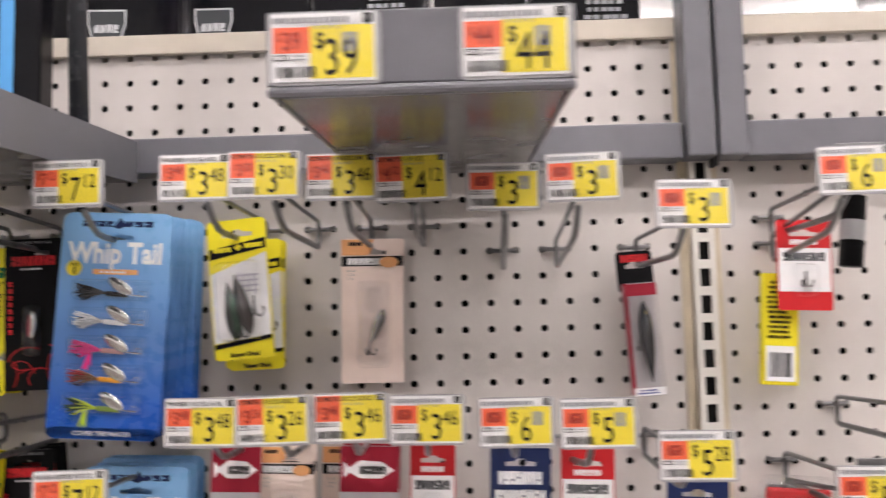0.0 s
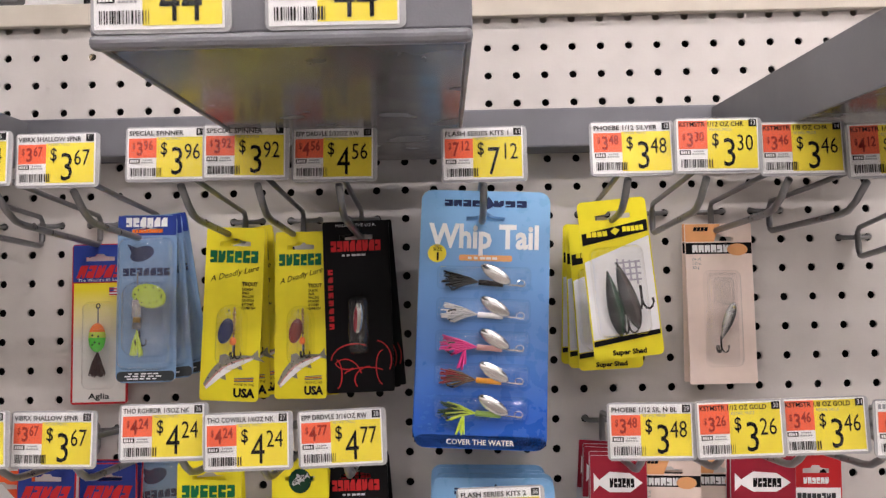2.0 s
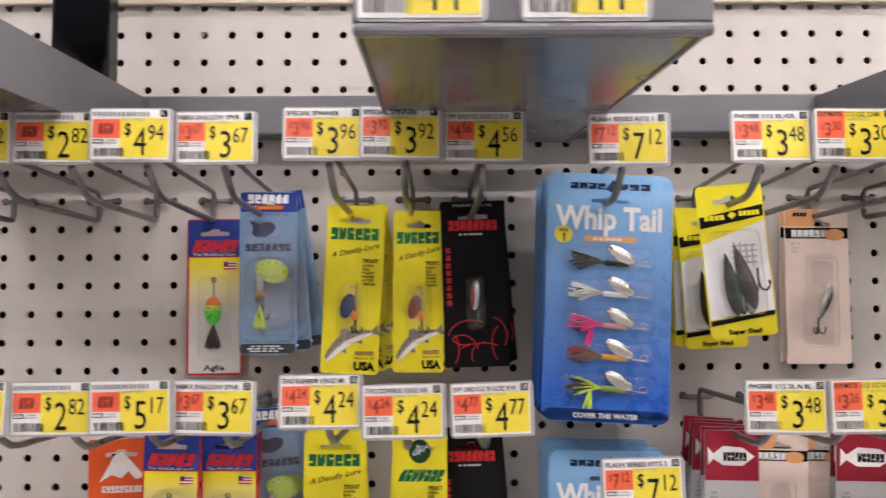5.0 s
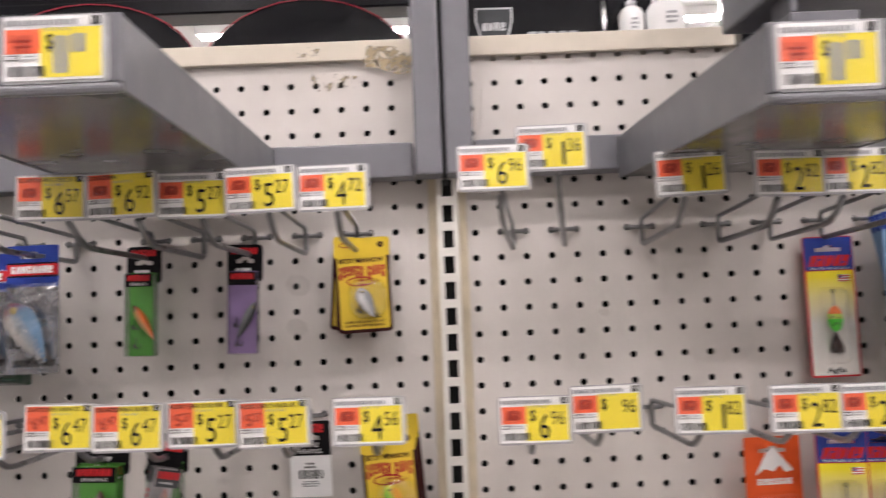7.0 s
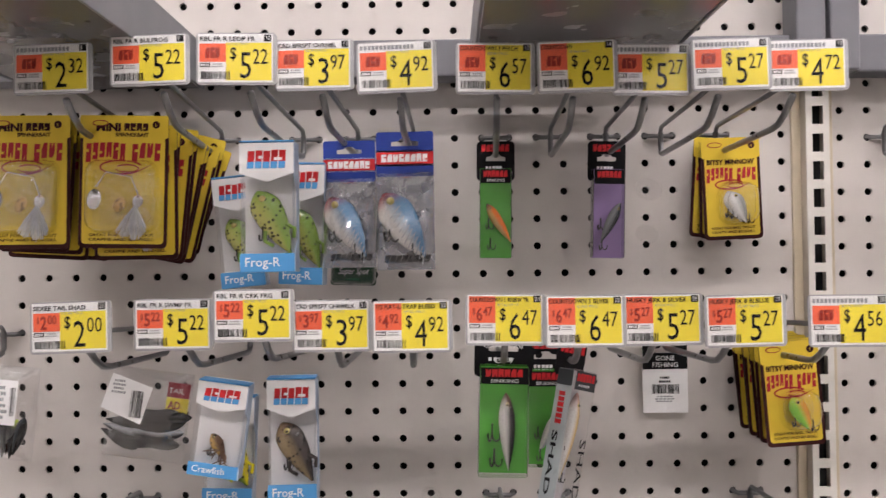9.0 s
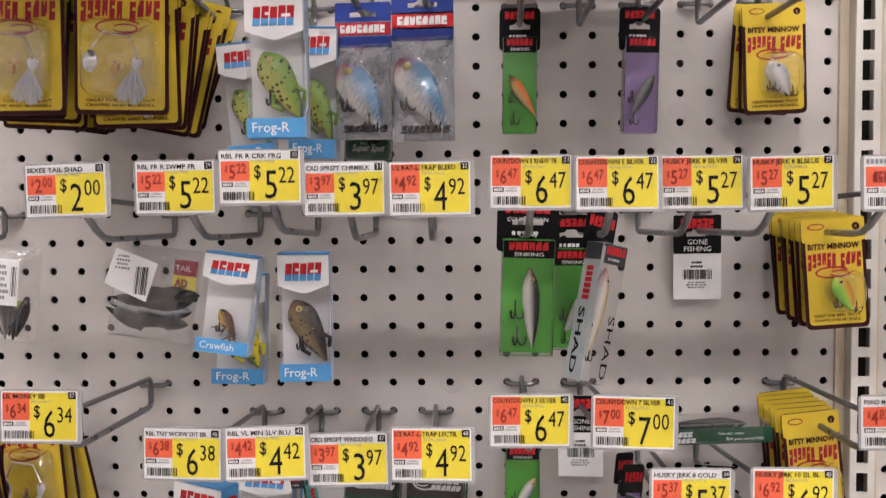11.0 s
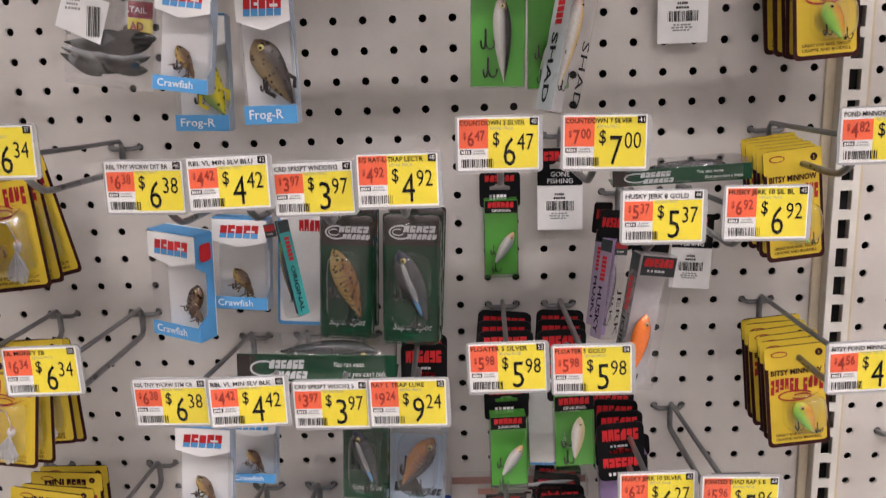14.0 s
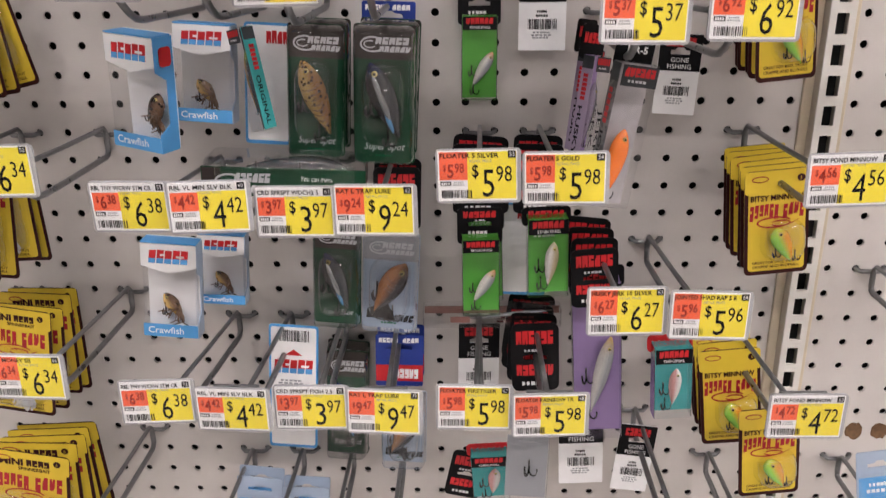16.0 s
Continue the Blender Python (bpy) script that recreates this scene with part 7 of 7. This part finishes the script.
hook_and_tag(0.3215, -2, 0.3176, 1.3825, '', '2.82', '2', '22')
hook_and_tag(0.3723, -2, 0.3713, 1.3837, '', '5.17', '5', '23')
hook_and_tag(0.4231, -2, 0.4235, 1.3824, 'VIBRX SHALLOW SPNR', '3.67', '3.67', '25')
hook_and_tag(0.4993, -2, 0.4932, 1.3857, 'THO RGHRDR 1/5OZ NK', '4.24', '4.24', '26')
hook_and_tag(0.5501, -2, 0.5480, 1.3797, 'THO COWBLR 1/6OZ NK', '4.24', '4.24', '27')
hook_and_tag(0.6009, -2, 0.6060, 1.3799, 'EPP DRDVLE 3/16OZ RW', '4.77', '4.77', '28')
hook_and_tag(0.7025, -4, 0.7050, 1.3297, 'FLASH SERIES KITS 2', '7.12', '7.12', '36')
hook_and_tag(0.8041, -2, 0.8012, 1.3798, 'PHOEBE 1/12 SIL N BL', '3.48', '3.48', '29')
hook_and_tag(0.8549, -2, 0.8553, 1.3808, 'KSTMSTR 1/12 OZ GOLD', '3.26', '3.26', '30')
hook_and_tag(0.9057, -2, 0.9106, 1.3812, 'KSTMSTR 1/8 OZ GOLD', '3.46', '3.46', '31')
hook_and_tag(0.9565, -2, 0.9665, 1.3792, '', '3.46', '3', '32')
hook_and_tag(1.0327, -2, 1.0307, 1.3755, '', '6.##', '6', '33')
hook_and_tag(1.0835, -3, 1.0886, 1.3743, '', '5.##', '5', '34')
hook_and_tag(1.1597, -3, 1.1574, 1.3502, '', '5.28', '5', '35')
hook_and_tag(1.2893, -5, 1.2800, 1.3231, '', '5.##', '5', '36')
hook_and_tag(0.0675, -2, 0.0615, 1.3824, '', '6.96', '6', '18')
hook_and_tag(0.1183, -2, 0.1160, 1.3883, '', '.96', '1', '19')
hang("spinner_red_border", 0.3745, -0.012, 1.5252, 0.0490, 0.1375, -0.3, 1, 0.000, 0.0)
hang("blue_blister", 0.4301, -0.055, 1.5440, 0.0476, 0.1360, 0.0, 3, 0.012, -5.0)
hang("yellow_spinner_blue", 0.5046, -0.062, 1.5312, 0.0479, 0.1393, 2.8, 4, 0.012, -4.0)
hang("yellow_spinner_red", 0.5557, -0.055, 1.5274, 0.0423, 0.1350, 0.3, 2, 0.012, -3.0)
hang("black_spoon", 0.6008, -0.060, 1.5346, 0.0538, 0.1378, -1.3, 3, 0.012, -2.0)
hang("blue_kit", 0.7049, -0.120, 1.5476, 0.0954, 0.1880, 2.9, 6, 0.016, 0.0)
hang("shad_card", 0.7998, -0.105, 1.5413, 0.0518, 0.1195, -4.5, 1, 0.000, 0.0)
hang("shad_card", 0.8009, -0.048, 1.5292, 0.0517, 0.1190, -2.4, 4, 0.009, 2.0)
hang("beige_spoon", 0.9072, -0.020, 1.5304, 0.0583, 0.1362, 0.2, 2, 0.010, 2.0)
hang("red_box", 1.1525, -0.030, 1.5112, 0.0303, 0.1333, -3.1, 1, 0.000, 0.0)
hang("yellow_hook_pack", 1.2847, -0.030, 1.4867, 0.0323, 0.1016, 3.3, 1, 0.000, 0.0)
hang("red_card", 1.3027, -0.050, 1.5338, 0.0480, 0.0818, 2.1, 1, 0.000, 0.0)
hang("black_tube", 1.3454, -0.050, 1.5522, 0.0225, 0.0630, 7.4, 1, 0.000, 0.0)
hang("spinner_red_border", 0.3536, -0.060, 1.3459, 0.0472, 0.1284, 0.8, 1, 0.000, 0.0)
hang("spinner_red_border", 0.3980, -0.050, 1.3439, 0.0479, 0.1303, 0.1, 2, 0.012, 2.0)
hang("blue_blister", 0.4313, -0.030, 1.3616, 0.0470, 0.1349, -3.9, 2, 0.012, -3.0)
hang("yellow_spinner_blue", 0.4896, -0.085, 1.3488, 0.0486, 0.1315, 1.2, 2, 0.012, -3.0)
hang("yellow_spinner_green", 0.5561, -0.070, 1.3445, 0.0444, 0.1332, 0.2, 2, 0.012, 2.0)
hang("black_spoon_red", 0.5984, -0.060, 1.3439, 0.0504, 0.1345, -1.5, 3, 0.012, -2.0)
hang("blue_kit", 0.7065, -0.080, 1.3308, 0.0937, 0.1945, 1.2, 4, 0.016, 0.0)
hang("maroon_card", 0.7992, -0.100, 1.3492, 0.0323, 0.1190, 1.4, 5, 0.014, 1.0)
hang("beige_spoon", 0.8390, -0.090, 1.3464, 0.0410, 0.1200, 1.6, 2, 0.010, 1.0)
hang("beige_spoon", 0.8882, -0.050, 1.3403, 0.0275, 0.1273, 1.8, 1, 0.000, 0.0)
hang("maroon_card", 0.9108, -0.090, 1.3455, 0.0501, 0.1201, 2.0, 2, 0.012, 1.0)
hang("red_card", 0.9631, -0.060, 1.3411, 0.0369, 0.0840, 1.3, 1, 0.000, 0.0)
hang("navy_card", 1.0394, -0.080, 1.3399, 0.0522, 0.0979, 1.8, 1, 0.000, 0.0)
hang("red_card", 1.0983, -0.070, 1.3374, 0.0465, 0.0848, 2.2, 1, 0.000, 0.0)
hang("navy_card", 1.1895, -0.080, 1.3109, 0.0527, 0.0944, 2.9, 1, 0.000, 0.0)
hang("red_bag", 1.2803, -0.060, 1.3086, 0.0638, 0.0853, 3.5, 1, 0.000, 0.0)
hang("orange_card", 0.3009, -0.030, 1.3357, 0.0544, 0.1159, -0.5, 1, 0.000, 0.0)
hang("spinnerbait", -0.6677, -0.130, 1.5490, 0.0689, 0.1051, -0.0, 9, 0.011, 1.2, 0.0028)
hang("spinnerbait", -0.5901, -0.130, 1.5481, 0.0688, 0.1045, 1.1, 10, 0.011, 1.8, 0.0028)
hang("window_box_frog", -0.4753, -0.130, 1.5244, 0.0417, 0.1007, -0.4, 1, 0.000, 0.0)
hang("window_box_frog", -0.5194, -0.060, 1.5052, 0.0372, 0.0945, -5.6, 1, 0.000, 0.0)
hang("window_box_frog", -0.4564, -0.070, 1.5150, 0.0367, 0.1019, 1.8, 1, 0.000, 0.0)
hang("pouch_lure", -0.4192, -0.085, 1.5327, 0.0439, 0.1060, -0.0, 1, 0.000, 0.0)
hang("pouch_lure", -0.3725, -0.090, 1.5389, 0.0478, 0.1147, -0.4, 1, 0.000, 0.0)
hang("clam_dark", -0.4196, -0.030, 1.5153, 0.0407, 0.1044, 1.6, 1, 0.000, 0.0)
hang("green_box_orange", -0.2935, -0.030, 1.5393, 0.0285, 0.1059, 0.7, 1, 0.000, 0.0)
hang("purple_box", -0.1943, -0.035, 1.5374, 0.0283, 0.1051, 1.4, 1, 0.000, 0.0)
hang("yellow_minnow_white", -0.0837, -0.030, 1.5399, 0.0528, 0.0916, -2.1, 3, 0.008, 3.0)
hang("clear_bag_green", -0.7093, -0.060, 1.3450, 0.0400, 0.0811, 5.8, 1, 0.000, 0.0)
hang("clear_bag_dark", -0.5770, -0.100, 1.3451, 0.0660, 0.0726, 8.1, 1, 0.000, 0.0)
hang("window_box_craw", -0.5063, -0.140, 1.3420, 0.0379, 0.0722, 8.1, 1, 0.000, 0.0)
hang("window_box_frog_yellow", -0.5154, -0.090, 1.3237, 0.0394, 0.0853, 1.8, 1, 0.000, 0.0)
hang("window_box_frog_brown", -0.4624, -0.110, 1.3411, 0.0380, 0.0968, -0.2, 1, 0.000, 0.0)
hang("green_box_big", -0.2944, -0.130, 1.3780, 0.0378, 0.1124, 1.8, 1, 0.000, 0.0)
hang("green_box", -0.2569, -0.080, 1.3665, 0.0310, 0.1059, 0.4, 1, 0.000, 0.0)
hang("tilted_long_box", -0.2430, -0.130, 1.3458, 0.0297, 0.1007, 13.3, 1, 0.000, 0.0)
hang("barcode_card", -0.1406, -0.012, 1.3644, 0.0406, 0.0733, -0.5, 1, 0.000, 0.0)
hang("yellow_minnow_green", -0.0595, -0.092, 1.3625, 0.0481, 0.0855, -3.7, 7, 0.012, 0.0)
hang("spinnerbait", -0.7280, -0.150, 1.2205, 0.0721, 0.1073, -12.0, 3, 0.014, 8.0)
hang("spinnerbait", -0.7060, -0.070, 1.2161, 0.0524, 0.1082, -5.6, 3, 0.012, -3.0)
hang("window_box_craw2", -0.5377, -0.105, 1.1656, 0.0494, 0.0857, 3.4, 1, 0.000, -1.0)
hang("window_box_craw", -0.4993, -0.080, 1.1688, 0.0436, 0.0742, 3.4, 1, 0.000, 0.0)
hang("minnow_card", -0.4575, -0.050, 1.1642, 0.0438, 0.0975, 3.8, 1, 0.000, 0.0)
hang("teal_long_box", -0.4684, -0.090, 1.1661, 0.0206, 0.0773, -13.0, 1, 0.000, 0.0)
hang("clam_dark_gold", -0.4173, -0.075, 1.1662, 0.0450, 0.1033, 3.5, 2, 0.030, 0.0)
hang("clam_dark", -0.3650, -0.075, 1.1653, 0.0486, 0.1080, 2.3, 2, 0.030, 0.0)
hang("blue_small", -0.3660, -0.030, 1.1780, 0.0434, 0.0257, 2.0, 1, 0.000, 0.0)
hang("green_box", -0.2930, -0.012, 1.1876, 0.0295, 0.0898, 0.3, 1, 0.000, 0.0)
hang("barcode_card", -0.2412, -0.012, 1.2073, 0.0388, 0.0712, -0.0, 1, 0.000, 0.0)
hang("green_flat_box", -0.1560, -0.060, 1.2037, 0.1033, 0.0160, -2.8, 1, 0.000, 0.0)
hang("purple_long_box", -0.2068, -0.070, 1.1408, 0.0212, 0.0820, 9.8, 2, 0.030, 0.0)
hang("tilted_clear_box", -0.1880, -0.140, 1.1460, 0.0333, 0.1026, 9.5, 1, 0.000, 0.0)
hang("barcode_card", -0.1296, -0.030, 1.1506, 0.0317, 0.0651, 2.8, 1, 0.000, 0.0)
hang("yellow_minnow_green", -0.0719, -0.085, 1.2101, 0.0453, 0.0877, -5.4, 6, 0.012, 0.0)
hang("spinnerbait", -0.6870, -0.130, 1.0718, 0.0565, 0.0930, 8.3, 4, 0.018, -4.0)
hang("spinnerbait", -0.6890, -0.090, 0.9341, 0.0642, 0.1009, 6.6, 4, 0.018, -3.0)
hang("spinnerbait", -0.6870, -0.120, 0.8097, 0.0759, 0.1113, 7.3, 5, 0.014, -3.0)
hang("window_box_craw", -0.5358, -0.110, 1.0065, 0.0504, 0.0811, 4.5, 1, 0.000, 0.0)
hang("window_box_craw", -0.5066, -0.070, 0.9983, 0.0385, 0.0556, 3.9, 1, 0.000, 0.0)
hang("clam_dark", -0.4110, -0.070, 1.0032, 0.0395, 0.0905, 2.6, 1, 0.000, 0.0)
hang("clam_light", -0.3678, -0.050, 0.9884, 0.0497, 0.0904, 3.2, 1, 0.000, 0.0)
hang("green_flat_box", -0.4408, -0.090, 1.0728, 0.1229, 0.0305, 2.6, 1, 0.000, 0.0)
hang("green_box", -0.2930, -0.085, 1.0214, 0.0307, 0.0763, -0.6, 2, 0.030, 0.0)
hang("green_box_craw", -0.2394, -0.085, 1.0223, 0.0333, 0.0745, -1.5, 1, 0.000, 0.0)
hang("red_flat_box", -0.2812, -0.030, 0.9154, 0.1240, 0.0199, -0.5, 1, 0.000, 0.0)
hang("purple_tall_box", -0.1929, -0.050, 0.9570, 0.0428, 0.1643, -3.5, 1, 0.000, 0.0)
hang("black_header", -0.1999, -0.090, 0.9882, 0.0389, 0.0402, -3.0, 4, 0.014, 3.0)
hang("yellow_minnow_green", -0.0652, -0.100, 1.0570, 0.0496, 0.0858, -5.5, 6, 0.012, 0.0)
hang("yellow_minnow_green", -0.0787, -0.080, 0.8918, 0.0515, 0.0916, -6.8, 4, 0.014, 0.0)
hang("yellow_minnow_green", -0.0609, -0.140, 0.8706, 0.0490, 0.0821, -5.8, 1, 0.012, 0.0)
hang("teal_box", -0.1428, -0.130, 0.9309, 0.0300, 0.0682, -3.2, 1, 0.000, 0.0)
hang("white_card_red", -0.4596, -0.050, 0.8991, 0.0451, 0.1261, 3.8, 1, 0.000, 0.0)
hang("clam_dark", -0.4150, -0.030, 0.8629, 0.0347, 0.1127, 2.9, 2, 0.020, 0.0)
hang("blue_small", -0.3653, -0.040, 0.8847, 0.0440, 0.0532, 1.7, 2, 0.020, 0.0)
hang("clam_light", -0.3619, -0.050, 0.8325, 0.0425, 0.0680, 1.6, 1, 0.000, 0.0)
hang("barcode_card", -0.2923, -0.020, 0.8866, 0.0386, 0.0775, 0.6, 1, 0.000, 0.0)
hang("black_header", -0.2441, -0.060, 0.9063, 0.0424, 0.0672, -2.4, 4, 0.012, 3.0)
hang("grey_box", -0.2499, -0.100, 0.8173, 0.0371, 0.0632, 1.8, 1, 0.000, 0.0)
hang("barcode_card", -0.1951, -0.030, 0.8020, 0.0428, 0.0826, -1.9, 1, 0.000, 0.0)
hang("barcode_card", -0.1426, -0.050, 0.7964, 0.0311, 0.0727, 5.4, 1, 0.000, 0.0)
hang("black_header", -0.2917, -0.060, 1.0600, 0.0587, 0.0453, 0.3, 3, 0.014, 3.0)
hang("black_header", -0.2446, -0.060, 1.0600, 0.0413, 0.0452, -0.2, 3, 0.014, 2.0)
hang("light_blue_card", 0.0654, -0.080, 0.7906, 0.0411, 0.0640, -9.6, 1, 0.000, 0.0)
hang("light_blue_card", -0.5020, -0.060, 0.7420, 0.0440, 0.0532, 4.5, 2, 0.016, 2.0)
hang("light_blue_card", -0.4560, -0.070, 0.7385, 0.0440, 0.0532, 3.0, 2, 0.016, 2.0)
hang("white_flat_box", -0.3900, -0.120, 0.7280, 0.1000, 0.0220, -2.0, 1, 0.000, 0.0)
hang("teal_box", -0.2839, -0.060, 0.7815, 0.0372, 0.0334, -4.1, 1, 0.000, 0.0)
hang("black_header", -0.2991, -0.050, 0.7652, 0.0315, 0.0397, 11.9, 1, 0.000, 0.0)
hang("black_header", -0.3620, -0.050, 1.0460, 0.0400, 0.0560, 1.0, 2, 0.012, 2.0)
hang("minnow_card", -0.2560, -0.045, 1.0125, 0.0438, 0.0850, 0.5, 1, 0.000, 0.0)
make_hook(pose(-0.6223, 0, 0.7596))
make_hook(pose(-0.5207, 0, 0.7342))
make_hook(pose(-0.4699, 0, 0.7342))
make_hook(pose(-0.4191, 0, 0.7342))
make_hook(pose(-0.3683, 0, 0.7342))
make_hook(pose(-0.0635, 0, 0.7342))
make_hook(pose(-0.1397, 0, 0.7850))
make_hook(pose(0.0675, 0, 0.7305))
make_hook(pose(0.0675, 0, 0.9337))
make_hook(pose(-0.7239, 0, 0.9120))
make_hook(pose(-0.6985, 0, 1.0644))
make_hook(pose(-0.2921, 0, 0.8866))
make_hook(pose(-0.2413, 0, 0.8866))
make_hook(pose(-0.7493, 0, 1.3692))
make_hook(pose(1.3401, 0, 1.3655))
make_hook(pose(1.2893, 0, 1.3147))
make_hook(pose(1.2893, 0, 1.5433))

# ---- stains on the board ----
TOPW = random.Random(3)
STAIN = mat("rust_stain", (0.16, 0.085, 0.04), 0.7, grain=0.5, scale=200)
for sx, sz, sr in ((0.0805, 0.7594, 0.009), (0.1060, 0.7590, 0.0085)):
    sp = Print(-0.0004)
    sp.poly([(a * TOPW.uniform(0.8, 1.15), b * TOPW.uniform(0.8, 1.15)) for a, b in oval(0, 0, sr, sr * 1.1, 18)], STAIN, 0)
    st = tagged(new("rust_stain"), "brown rusty stain round a pegboard hole", "stain")
    st.location = (sx, 0, sz)
    sp.done("stain_mark", st)
for sx, sz, sr in ((-0.150, 1.497, 0.013), (-0.152, 1.455, 0.011), (-0.355, 1.215, 0.010), (0.155, 1.46, 0.006)):
    b = plate(oval(0, 0, sr, sr * 0.8, 20), 0.0002)
    o = tagged(part("clear_sticker", b, COVER), "clear sticker remnant stuck on the pegboard", "sticker")
    o.matrix_basis = pose(sx, -0.0004, sz, 0, 20, 0)
